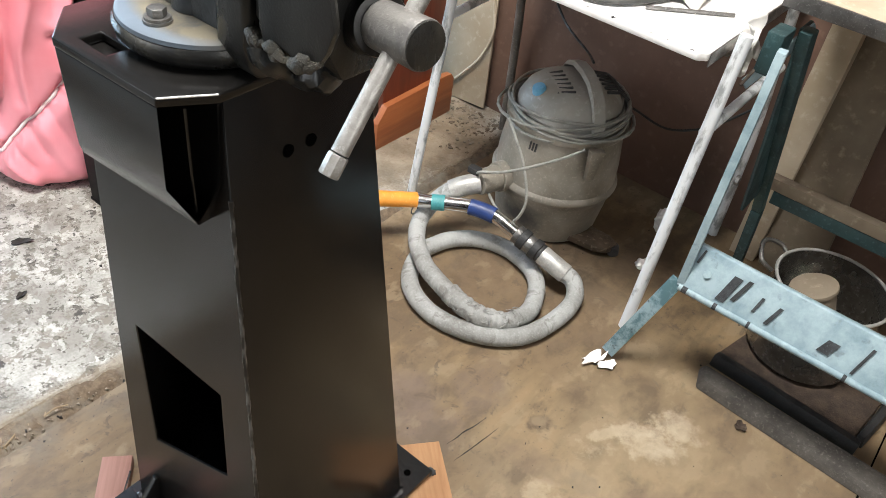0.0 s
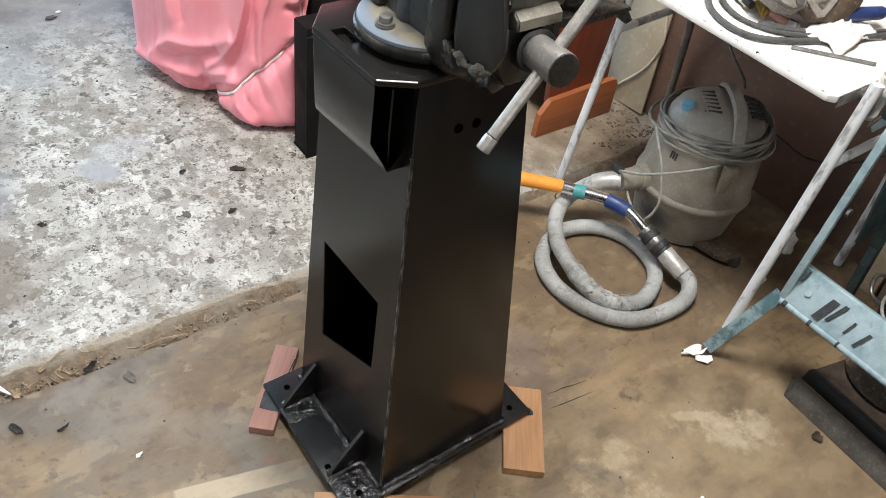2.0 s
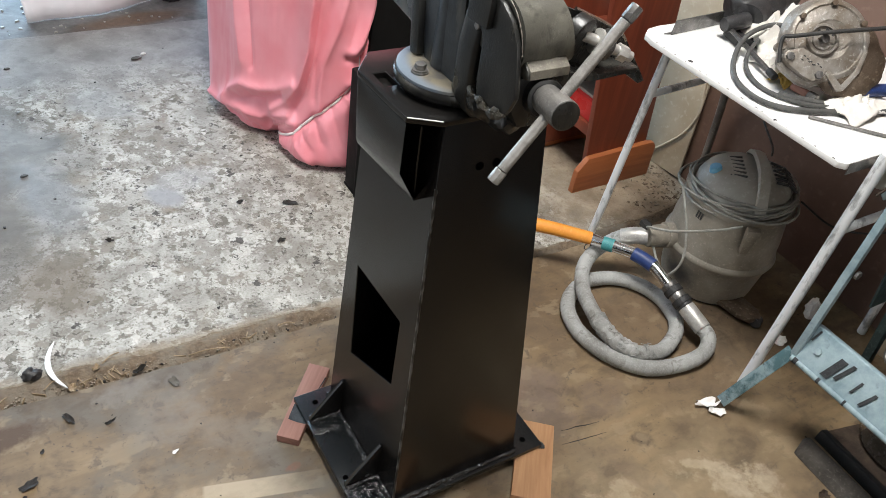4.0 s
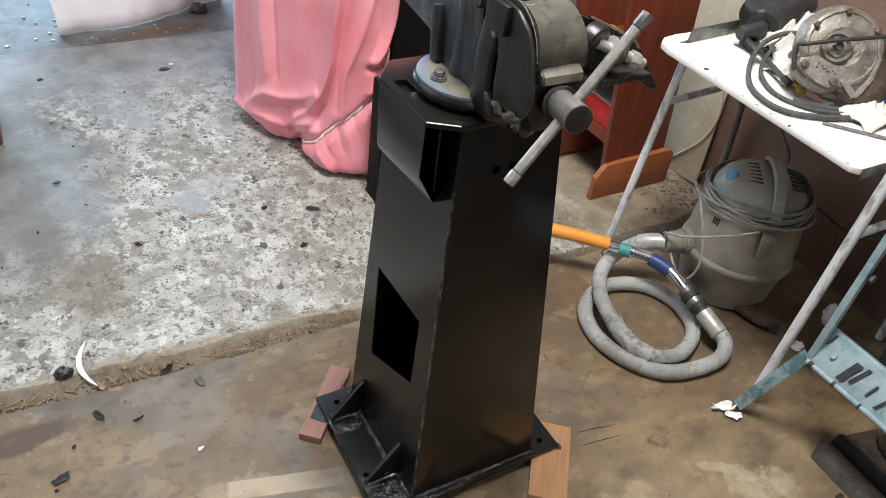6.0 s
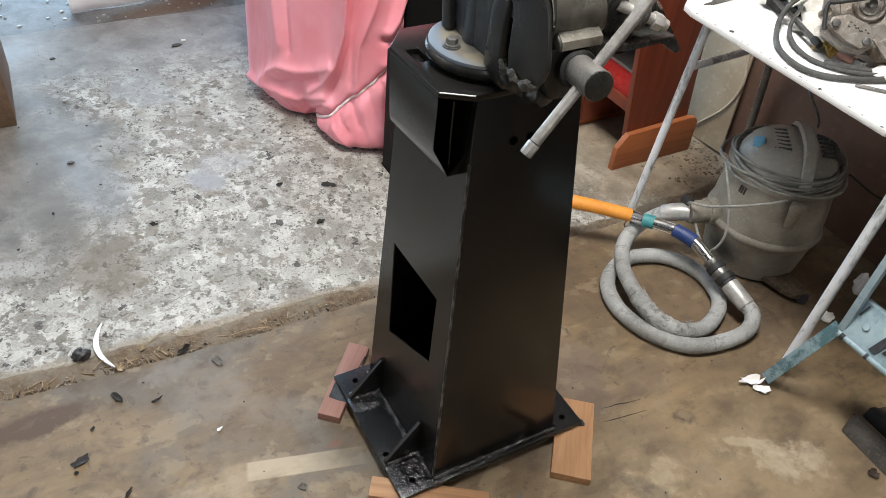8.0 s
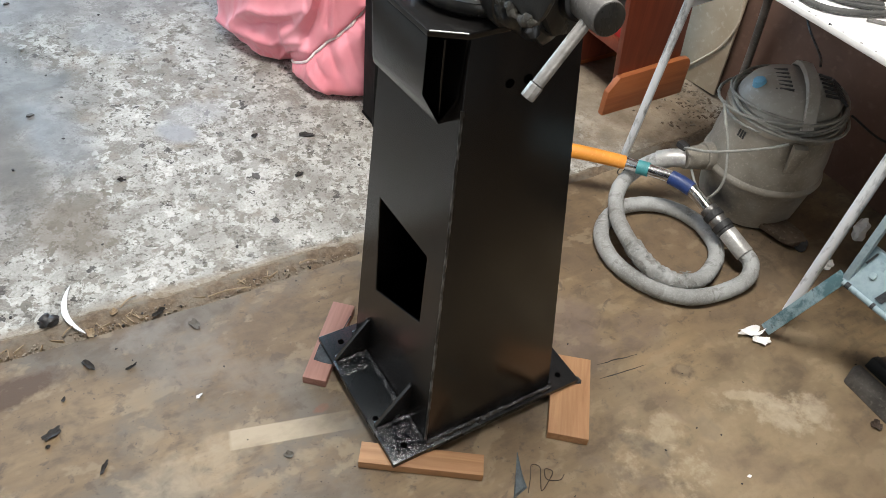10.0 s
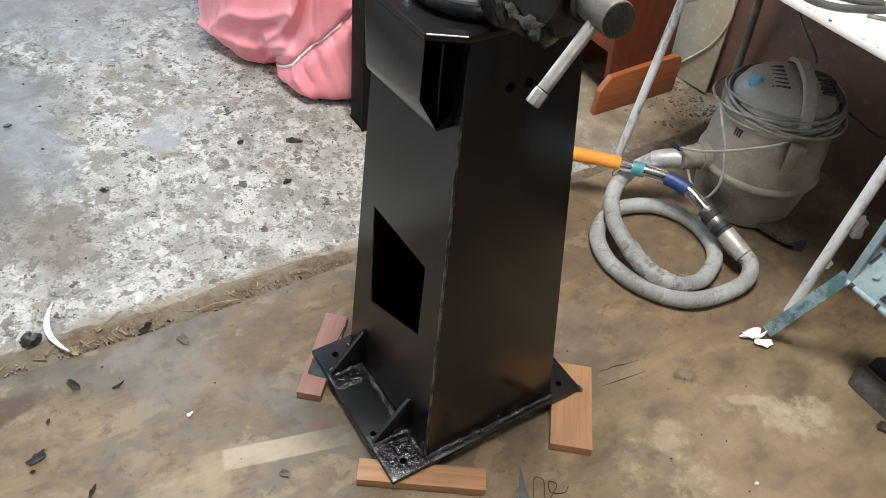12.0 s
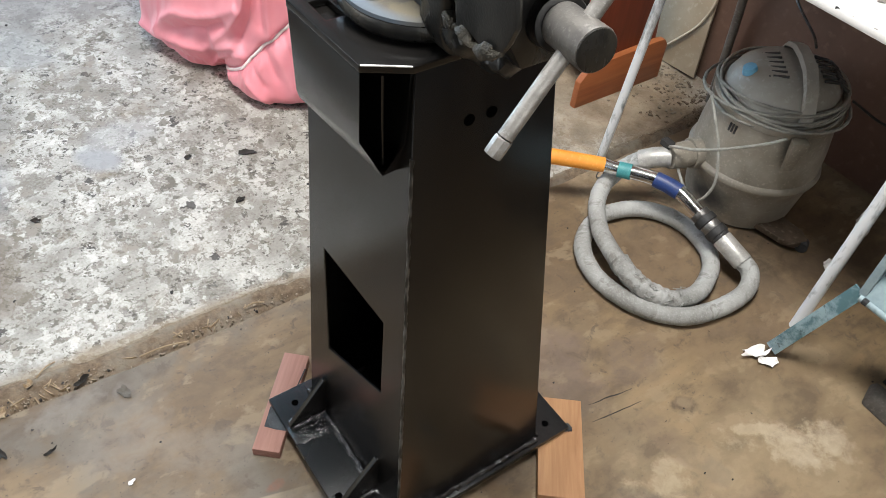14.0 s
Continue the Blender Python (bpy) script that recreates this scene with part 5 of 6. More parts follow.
def build_hose():
    hcol = thing("vacuum_hose", "thick pale grey vacuum hose coiled on the floor", "vacuum hose", (0.8, 0.2, 0))
    r = 0.0186
    line = [(0.942, 0.330, 0.142), (0.908, 0.362, 0.130), (0.878, 0.392, 0.092), (0.842, 0.398, 0.062), (0.800, 0.375, 0.058), (0.764, 0.342, 0.058), (0.729, 0.292, 0.058), (0.709, 0.239, 0.058), (0.697, 0.184, 0.056), (0.703, 0.130, 0.045), (0.728, 0.094, 0.036), (0.763, 0.078, 0.030), (0.806, 0.074, 0.026),
            (0.850, 0.088, 0.022), (0.893, 0.112, 0.021), (0.925, 0.150, 0.021), (0.940, 0.205, 0.021), (0.937, 0.251, 0.021), (0.915, 0.296, 0.021), (0.879, 0.329, 0.021), (0.831, 0.347, 0.021), (0.785, 0.349, 0.021), (0.726, 0.325, 0.021), (0.688, 0.289, 0.021), (0.666, 0.237, 0.021),
            (0.663, 0.183, 0.021), (0.678, 0.126, 0.021), (0.707, 0.078, 0.021), (0.748, 0.044, 0.021), (0.807, 0.027, 0.021), (0.873, 0.022, 0.022), (0.915, 0.030, 0.028), (0.932, 0.050, 0.044), (0.926, 0.076, 0.058)]
    path = spline([(x, y, z - 0.0018 if z < 0.03 else z) for x, y, z in line], 14)
    part("hose", sweep(path, lambda s: r * (1 + 0.018 * math.sin(s * 1900)), 20, rough=0.05), HOSE, hcol)
    part("torn_sleeve", sweep(spline([(0.702, 0.205, 0.058), (0.697, 0.175, 0.055), (0.704, 0.128, 0.045), (0.73, 0.0935, 0.036)], 16), lambda s: 0.0207 + 0.0008 * math.sin(s * 60), 26, rough=0.13), HOSE, hcol, "frayed torn sleeve on the hose")
    part("frayed_thread", fibres([(0.702, 0.205, 0.058), (0.697, 0.175, 0.055), (0.704, 0.128, 0.045), (0.73, 0.0935, 0.036), (0.77, 0.078, 0.030)]), HOSE, hcol, "pale frayed threads")
    part("inlet_cuff", sweep(spline([(0.945, 0.329, 0.142), (0.920, 0.350, 0.136), (0.900, 0.370, 0.122)], 8), 0.0225, 20), PALE_STEEL, hcol, "worn silver hose cuff")
    # metal wand lying over the coil
    w = thing("vacuum_wand", "chromed vacuum wand with orange grip and coloured tape", "vacuum wand", (0.87, 0.35, 0.09))
    part("grip", sweep(spline([(0.66, 0.545, 0.122), (0.70, 0.514, 0.120), (0.765, 0.466, 0.114), (0.836, 0.413, 0.104)], 8), lambda s: 0.0185 - 0.0015 * s, 20), ORANGE, w, "orange plastic grip")
    tube = spline([(0.836, 0.413, 0.104), (0.852, 0.381, 0.108), (0.868, 0.355, 0.111), (0.891, 0.308, 0.117), (0.908, 0.254, 0.114), (0.915, 0.195, 0.096)], 10)
    part("tube", sweep(tube, 0.0152, 22), CHROME, w)
    part("tape_band", sweep(spline([(0.851, 0.382, 0.108), (0.866, 0.358, 0.1108)], 4), 0.0175, 22), TEAL_TAPE, w, "teal tape band")
    part("tape_band", sweep(spline([(0.8905, 0.309, 0.117), (0.901, 0.280, 0.1163), (0.908, 0.254, 0.114)], 6), 0.0178, 22), BLUE_TAPE, w, "blue tape band")
    a, b = Vector((0.915, 0.198, 0.097)), Vector((0.926, 0.068, 0.056))
    for k0, k1, rr, m in ((0.0, 0.10, 0.021, DARK_STEEL), (0.10, 0.22, 0.0235, RUBBER), (0.22, 0.34, 0.020, STEEL), (0.34, 0.46, 0.0235, RUBBER), (0.46, 0.52, 0.021, RUBBER), (0.52, 1.0, 0.0212, PALE_STEEL)):
        part("coupling" if k1 < 0.9 else "cuff", rod(a.lerp(b, k0), a.lerp(b, k1), rr, seg=26, bevel=0.0015), m, w)
    part("key_ring", sweep([Vector((0.832 + 0.011 * math.cos(q), 0.412, 0.080 + 0.011 * math.sin(q))) for q in (2 * math.pi * i / 20 for i in range(20))], 0.0016, 6, closed=True), DARK_STEEL, w)


build_hose()


# ---- covered machine: pink cloth ----
def build_cloth():
    foot = spline([(0.200, 1.56, 0), (0.205, 1.48, 0), (0.232, 1.34, 0), (0.280, 1.297, 0), (0.312, 1.275, 0), (0.302, 1.235, 0), (0.306, 1.16, 0), (0.335, 1.09, 0), (0.445, 1.035, 0), (0.52, 1.15, 0), (0.60, 1.33, 0), (0.66, 1.55, 0), (0.62, 1.74, 0), (0.40, 1.76, 0), (0.26, 1.69, 0)], 26, closed=True)
    upper = spline([(0.200, 1.56, 0), (0.205, 1.48, 0), (0.222, 1.385, 0), (0.246, 1.325, 0), (0.270, 1.275, 0), (0.296, 1.225, 0), (0.322, 1.170, 0), (0.352, 1.105, 0), (0.445, 1.035, 0), (0.52, 1.15, 0), (0.60, 1.33, 0), (0.66, 1.55, 0), (0.62, 1.74, 0), (0.40, 1.76, 0), (0.26, 1.69, 0)], 26, closed=True)
    n_ = len(foot)
    ctr = Vector((0.48, 1.42, 0))
    k0, k1 = int(4.5 * 26), 8 * 26  # the pouch below the piping runs between these

    def seam(i):
        """Height of the elastic seam along the foot; below zero where there is none."""
        q = (i - k0) / (k1 - k0)
        return 0.022 + 0.09 * max(0.0, q) + 0.17 * max(0.0, q) ** 3.2 if -0.05 <= q <= 1.25 else -1.0

    # folds as lines of (place along the foot, height), with height and width of the ridge
    run = [0.0]
    for p, q in zip(upper, upper[1:] + upper[:1]):
        run.append(run[-1] + (q - p).length)
    folds = []

    def along(a):
        k = max(0.0, min(n_ - 0.001, a * 26))
        return run[int(k)] + (run[int(k) + 1] - run[int(k)]) * (k - int(k))

    def fold(height, width, *line):
        folds.append(([(along(a), z) for a, z in line], height, width))

    fold(0.014, 0.030, (2.2, 0.60), (2.23, 0.44), (2.38, 0.34), (2.62, 0.24))
    fold(-0.016, 0.016, (2.8, 0.60), (2.85, 0.45), (3.0, 0.36), (3.15, 0.23))
    fold(0.030, 0.024, (7.05, 0.70), (7.0, 0.53), (6.85, 0.43), (6.77, 0.35), (6.31, 0.25), (5.54, 0.18), (4.62, 0.13))
    fold(-0.026, 0.020, (7.25, 0.60), (7.12, 0.42), (6.98, 0.31), (6.62, 0.21), (6.08, 0.15))
    fold(0.024, 0.016, (7.65, 0.70), (7.62, 0.55), (7.46, 0.43), (7.23, 0.33), (7.17, 0.26), (7.17, 0.19))
    fold(-0.016, 0.012, (7.35, 0.50), (7.10, 0.33), (7.05, 0.21))
    fold(0.030, 0.020, (7.9, 0.66), (8.2, 0.49), (8.0, 0.41), (7.85, 0.38))
    fold(-0.018, 0.012, (7.72, 0.56), (7.86, 0.46), (7.78, 0.39))
    fold(-0.024, 0.012, (7.77, 0.355), (8.08, 0.355), (8.31, 0.34))
    fold(0.016, 0.010, (7.80, 0.285), (8.0, 0.31), (8.23, 0.30))
    fold(0.022, 0.016, (1.38, 0.08), (1.69, 0.12), (2.62, 0.165), (3.85, 0.175), (5.0, 0.20), (5.92, 0.24))
    fold(-0.024, 0.016, (2.0, 0.10), (3.0, 0.125), (3.85, 0.135), (5.23, 0.18))
    fold(0.020, 0.016, (0.3, 0.045), (0.92, 0.045), (2.0, 0.08), (3.23, 0.075), (4.6, 0.105), (5.62, 0.13))
    fold(-0.014, 0.010, (1.1, 0.035), (1.8, 0.045), (2.62, 0.035))
    fold(0.014, 0.008, (3.0, 0.015), (4.0, 0.055), (5.08, 0.09), (6.08, 0.115))
    fold(-0.012, 0.007, (4.2, 0.04), (5.0, 0.07), (5.6, 0.10))
    fold(-0.014, 0.007, (6.62, 0.105), (6.88, 0.085), (7.05, 0.065))
    fold(-0.014, 0.007, (7.12, 0.145), (7.30, 0.09))
    fold(-0.012, 0.008, (7.48, 0.19), (7.72, 0.10))
    fold(-0.012, 0.008, (7.70, 0.235), (7.98, 0.20))
    fold(0.014, 0.010, (6.2, 0.075), (6.75, 0.05), (7.15, 0.015))
    fold(0.010, 0.012, (7.35, 0.14), (7.55, 0.06))

    def pleats(a, z):
        """Sum of all folds at a place of the cloth, each a ridge with a sharp crest."""
        total, x = 0.0, along(a)
        for line, h, w in folds:
            best = 9.0
            for (x0, z0), (x1, z1) in zip(line, line[1:]):
                dx, dz = x1 - x0, z1 - z0
                t = max(0.0, min(1.0, ((x - x0) * dx + (z - z0) * dz) / (dx * dx + dz * dz)))
                best = min(best, math.hypot(x - x0 - t * dx, z - z0 - t * dz))
            q = best / w
            if q < 5:
                total += h * math.exp(-math.sqrt(q * q + 0.02) * 1.2)
        return total

    def surface(i, z):
        k, t = int(i), i - int(i)
        w = max(0.0, min(1.0, (z - 0.02) / 0.15))
        w = w * w * (3 - 2 * w)
        p = foot[k % n_].lerp(foot[(k + 1) % n_], t).lerp(upper[k % n_].lerp(upper[(k + 1) % n_], t), w)
        d = p - ctr
        u = d.normalized()
        ang = math.atan2(d.y, d.x)
        a = (i % n_) / 26
        s = z / 1.15
        q = ctr + d * (1 - 0.09 * s)
        q.x += 0.16 * max(0.0, z - 0.30) * max(0.0, 1 - abs(a - 8.3) / 1.2)
        out = (pleats(a, z) if a < 9.5 else 0.0) + 0.008 * noise.noise(Vector((ang * 2.4, z * 1.6, 1))) + 0.0010 * noise.noise(Vector((ang * 16, z * 14, 5)))
        crumple = max(0.0, 1 - z / 0.10)
        out += 0.006 * crumple * (0.5 - 1.8 * abs(noise.noise(Vector((ang * 9, z * 13 + ang * 5, 8)))))
        roll = -0.05 * max(0.0, 1 - z / 0.045) ** 2
        h = seam(i)
        if h > 0:
            roll -= 0.018 * math.exp(-((z - h) / 0.016) ** 2)
            if z < h:
                gather = 1 - 2.4 * abs(noise.noise(Vector((i * 0.115 + 0.35 * noise.noise(Vector((z * 20, 0, 1))), 3.3, z * 1.5))))
                out += 0.013 * gather * math.exp(-(h - z) / 0.045) + 0.014
        return Vector((q.x, q.y, 0)) + u * (out + roll) + Vector((0, 0, z))

    bm = bmesh.new()
    zs = [0.003 + 0.45 * (k / 62) for k in range(63)] + [0.453 + 0.7 * k / 30 for k in range(1, 31)]
    rows = [[bm.verts.new(surface(i, z)) for i in range(n_)] for z in zs]
    for a, b in zip(rows, rows[1:]):
        for i in range(n_):
            bm.faces.new((a[i], a[(i + 1) % n_], b[(i + 1) % n_], b[i]))
    bm.faces.new(rows[-1])
    t = thing("covered_machine", "machine draped to the floor in a pink fitted sheet", "covered machine", (0.48, 1.42, 0))
    part("sheet", bm, PINK, t, angle=180)
    pts = []
    for k in range(120):
        i = k0 - 3 + (k1 + 20 - k0) * k / 119
        p = surface(i, max(0.012, seam(i)))
        pts.append(p + (p - ctr).normalized() * 0.010 + Vector((0, 0, 0.003)))
    part("piping", sweep(pts, 0.0042, 8), PIPING, t, "white elastic piping")


build_cloth()

post = thing("machine_post", "black painted steel leg standing by the pink sheet", "steel leg", (0.46, 0.96, 0))
part("post", box(0.404, 0.920, 0.008, 0.50, 0.985, 0.37, 0.006), POST_BLACK, post)
part("post_flange", box(0.400, 0.912, 0.0, 0.47, 0.9195, 0.35, 0.003), POST_BLACK, post)
part("foot_plate", box(0.404, 0.9200, 0.0, 0.52, 0.99, 0.0075, 0.002), POST_BLACK, post)
body = thing("black_machine", "black steel machine standing beside the pink sheet", "machine", (0.62, 1.3, 0))
part("housing", box(0.500, 1.070, 0.26, 0.80, 1.62, 1.15, 0.012), POST_BLACK, body)
part("leg", box(0.52, 1.10, 0.0, 0.60, 1.18, 0.259, 0.005), POST_BLACK, body)
part("leg", box(0.70, 1.50, 0.0, 0.78, 1.58, 0.259, 0.005), POST_BLACK, body)
part("leg", box(0.70, 1.10, 0.0, 0.78, 1.18, 0.259, 0.005), POST_BLACK, body)


# ---- white covered heap at the back ----
def build_sheet():
    bm = bmesh.new()
    rows = []
    for j in range(40):
        row = []
        for i in range(70):
            s, q = i / 69, j / 39
            x = -0.225 + 0.66 * s - 0.10 * q * (1 - s)
            y = 2.288 + 0.27 * max(0, s - 0.28) + 0.012 * math.sin(s * 9) + 0.55 * q
            z = -0.012 + 0.42 * min(1.0, q * 2.6) ** 0.8 + 0.035 * noise.noise(Vector((x * 5, q * 4, 3))) * min(1, q * 5) + 0.012 * noise.noise(Vector((x * 16, q * 9, 6)))
            if j == 0:
                z = -0.018
            row.append(bm.verts.new((x, y + 0.02 * noise.noise(Vector((x * 11, 0, 2))), z)))
        rows.append(row)
    for a, b in zip(rows, rows[1:]):
        for i in range(69):
            bm.faces.new((a[i], a[i + 1], b[i + 1], b[i]))
    ob = solid("white_cover", bm, WHITE_CLOTH, "crumpled white sheet covering a heap", "cloth cover")
    m = ob.modifiers.new("thickness", "SOLIDIFY")
    m.thickness = 0.003


build_sheet()


# ---- red-brown stand by the wall ----
def build_cabinet():
    c = thing("wooden_stand", "red-brown veneered shelf stand on sled feet", "shelf stand", (1.2, 0.82, 0))

    def side(y):
        p = part("side_panel", prism([(1.078, 0.03), (1.312, 0.03), (1.235, 0.78), (0.985, 0.78)], "y", y, y + 0.018, 0.001), RED_WOOD, c)
        return p
    side(0.724)
    side(0.935)
    foot = [(1.028, 0.0), (1.335, 0.0), (1.334, 0.105), (1.322, 0.121), (1.30, 0.124), (1.062, 0.116), (1.030, 0.076)]
    for y in (0.705, 0.954):
        part("foot_board", prism(foot, "y", y, y + 0.0185, 0.0012), ORANGE_WOOD, c, "orange-brown foot board with cut corner")
    part("shelf", box(1.075, 0.7425, 0.165, 1.29, 0.9345, 0.20, 0.001), RED_WOOD, c)
    part("back_board", box(1.27, 0.7425, 0.03, 1.285, 0.9345, 0.164, 0.001), RED_WOOD, c)
    part("shelf", box(1.03, 0.7425, 0.42, 1.25, 0.9345, 0.45, 0.001), RED_WOOD, c)
    part("back_board", box(1.235, 0.7425, 0.201, 1.25, 0.9345, 0.419, 0.001), RED_WOOD, c)
    solid("red_box", box(1.085, 0.765, 0.2005, 1.20, 0.915, 0.262, 0.004), RED_PLASTIC, "red plastic box lying on the shelf", "box")
    solid("grey_tray", box(1.10, 0.775, 0.2625, 1.19, 0.90, 0.272, 0.003), VAC_TOP, "pale grey shallow tray on the red box", "tray")
    solid("yellow_packet", box(1.045, 0.81, 0.4505, 1.09, 0.865, 0.495, 0.005), ORANGE, "orange-yellow packet standing on the shelf", "packet")


build_cabinet()

board = thing("leaning_board", "stained beige board leaning on the brown wall", "board", (1.43, 0.75, 0))
part("sheet", hexa([(1.405, 0.640, 0.012), (1.412, 0.640, 0.012), (1.412, 0.84, -0.004), (1.405, 0.84, -0.004), (1.428, 0.680, 0.80), (1.435, 0.680, 0.80), (1.435, 1.05, 0.80), (1.428, 1.05, 0.80)], 0.001), BEIGE, board)
solid("loose_cable", sweep(spline([(1.398, 0.775, 0.03), (1.40, 0.72, 0.095), (1.40, 0.67, 0.165), (1.405, 0.648, 0.247), (1.41, 0.665, 0.33), (1.418, 0.67, 0.45), (1.42, 0.70, 0.62)], 10), 0.004, 8), BEIGE, "beige cable hanging against the board", "cable")
solid("wall_cord", sweep(spline([(1.195, 0.25, 0.385), (1.28, 0.31, 0.36), (1.40, 0.44, 0.345), (1.425, 0.51, 0.40), (1.43, 0.56, 0.46), (1.43, 0.60, 0.56)], 10), 0.003, 8), BLACK_CORD, "thin black cord hanging down the wall", "cord")
solid("wall_cord", sweep(spline([(1.24, 0.15, 0.30), (1.33, 0.09, 0.24), (1.40, 0.02, 0.25), (1.43, -0.06, 0.33)], 10), 0.0028, 8), BLACK_CORD, "thin black cord hanging down the wall", "cord")


# ---- on the table ----
def build_table_things():
    z = TZ
    # gearbox motor, dirty aluminium
    m = thing("gear_motor", "dirty cast-aluminium gear motor lying on the table", "motor", (1.16, 0.18, z))
    w = Vector((-0.55, -0.62, 0.56)).normalized()
    u = Vector((0.79, -0.61, 0)).normalized()
    v = w.cross(u)
    O = Vector((1.044, 0.171, 0.744))

    def at(a, b, c=0.0):
        return O + u * a + v * b + w * c

    def turned(profile, a=0.0, b=0.0, seg=44, wave=0.0):
        """Rings of (radius, offset along the axis) about the motor's axis."""
        bm = bmesh.new()
        rings = []
        for r, c in profile:
            rings.append([bm.verts.new(at(a + r * (1 + wave * noise.noise(Vector((math.cos(q) * 2, math.sin(q) * 2, c * 20)))) * math.cos(q), b + r * math.sin(q), c)) for q in (2 * math.pi * k / seg for k in range(seg))])
        for p, q in zip(rings, rings[1:]):
            for k in range(seg):
                bm.faces.new((p[k], p[(k + 1) % seg], q[(k + 1) % seg], q[k]))
        bm.faces.new(rings[0][::-1])
        bm.faces.new(rings[-1])
        return bm

    def slab(poly, c0, c1, bevel=0.002):
        bm = bmesh.new()
        lo, hi = [bm.verts.new(at(a, b, c0)) for a, b in poly], [bm.verts.new(at(a, b, c1)) for a, b in poly]
        bm.faces.new(lo[::-1])
        bm.faces.new(hi)
        for k in range(len(poly)):
            bm.faces.new((lo[k], lo[(k + 1) % len(poly)], hi[(k + 1) % len(poly)], hi[k]))
        bmesh.ops.recalc_face_normals(bm, faces=bm.faces)
        return bev(bm, bevel)

    part("housing", turned([(0.080, -0.072), (0.087, -0.062), (0.092, -0.030), (0.088, -0.020), (0.084, -0.016), (0.083, -0.006), (0.079, -0.001), (0.072, 0.001), (0.069, -0.002), (0.064, -0.001), (0.052, 0.003), (0.040, 0.004), (0.036, 0.001), (0.0, 0.001)], 0.016, 0.004, 56, 0.05), ALU, m, "dirty silver housing")
    for a0 in (35, 95, 150):
        p = (0.016 + 0.073 * math.cos(radians(a0)), 0.004 + 0.073 * math.sin(radians(a0)))
        part("bolt", rod(at(*p, -0.004), at(*p, 0.008), 0.0065, seg=6, bevel=0.001), BROWN_OIL, m)
    boss = part("boss", turned([(0.034, -0.006), (0.032, 0.010), (0.030, 0.012), (0.0265, 0.012), (0.0255, 0.006), (0.021, 0.006), (0.020, 0.010), (0.0, 0.010)], 0, 0, 40), ALU, m, "round bearing boss")
    part("shaft", rod(at(0, 0, 0.0102), at(0.001, 0, 0.022), 0.0085, seg=18, bevel=0.001), DARK_STEEL, boss)
    part("key", slab([(-0.012, 0.000), (-0.004, -0.006), (0.011, 0.004), (0.006, 0.009)], 0.0105, 0.016, 0.001), BROWN_OIL, boss)
    for a, b in ((-0.012, 0.016), (0.004, 0.020), (0.017, 0.012)):
        part("hole", rod(at(a, b, 0.009), at(a, b, 0.0108), 0.0028, seg=10), RUBBER, boss)
    cover = part("terminal_cover", slab([(-0.072, -0.036), (-0.040, -0.025), (0.004, -0.041), (0.015, -0.060), (0.013, -0.080), (-0.008, -0.089), (-0.032, -0.080), (-0.064, -0.062), (-0.075, -0.050)], -0.012, 0.024, 0.006), ALU, m, "lobed cast cover with two bolts")
    part("flange", slab([(-0.078, -0.046), (-0.060, -0.040), (0.018, -0.058), (0.020, -0.082), (-0.004, -0.099), (-0.032, -0.093), (-0.066, -0.073), (-0.080, -0.058)], -0.016, 0.006, 0.004), ALU, cover)
    for a, b in ((-0.062, -0.047), (0.001, -0.074)):
        part("bolt", rod(at(a, b, 0.018), at(a, b, 0.030), 0.0085, seg=6, bevel=0.001), DARK_STEEL, cover)
    rng = random.Random(2)
    for k in range(9):
        a, b = -0.040 + 0.0045 * k + rng.uniform(-0.004, 0.004), -0.045 - 0.0016 * k + rng.uniform(-0.004, 0.004)
        part("black_fleck", slab([(a, b), (a + 0.004, b - 0.002), (a + 0.005, b + 0.0005), (a + 0.001, b + 0.0015)], 0.0238, 0.0246, 0.0), RUBBER, cover)
    ear = part("ear", turned([(0.009, -0.016), (0.010, 0.012), (0.0085, 0.014), (0.0, 0.014)], -0.079, -0.026, 20), ALU, m)
    part("gear_case", turned([(0.052, -0.062), (0.066, -0.048), (0.078, -0.016), (0.070, -0.008), (0.050, -0.004), (0.0, -0.006)], 0.066, -0.026, 40, 0.25), BROWN_OIL, m, "oily brown gear case")
    part("case_rim", slab([(0.020, -0.064), (0.050, -0.096), (0.064, -0.092), (0.088, -0.052), (0.096, -0.010), (0.085, 0.030), (0.079, 0.028), (0.087, -0.010), (0.078, -0.048), (0.058, -0.082), (0.028, -0.056)], -0.012, 0.003, 0.002), ALU, m)
    solid("drive_cord", sweep(spline([at(-0.080, -0.062, 0.020), at(-0.083, -0.040, 0.020), at(-0.084, -0.022, 0.020), at(-0.080, -0.010, 0.022), at(-0.066, -0.008, 0.026), at(0.0, 0.010, 0.030), at(0.08, 0.030, 0.030), at(0.20, 0.062, 0.02)], 10), 0.0042, 10), BLACK_CORD, "black cord running over the gear motor", "cord")
    # flex cable coil
    cab = thing("rubber_cable", "grey rubber cable looped on the table", "cable", (1.0, 0.2, z))
    part("outer_loop", sweep(spline([(1.30, 0.00, z + 0.010), (1.19, 0.015, z + 0.009), (1.086, 0.045, z + 0.008), (0.975, 0.084, z + 0.008), (0.91, 0.127, z + 0.008), (0.897, 0.184, z + 0.008), (0.93, 0.255, z + 0.008), (1.000, 0.320, z + 0.020), (1.06, 0.345, z + 0.045), (1.12, 0.33, z + 0.065), (1.15, 0.27, z + 0.065), (1.10, 0.215, z + 0.085), (1.07, 0.19, z + 0.08)], 12), 0.0056, 12), GREY_RUBBER, cab)
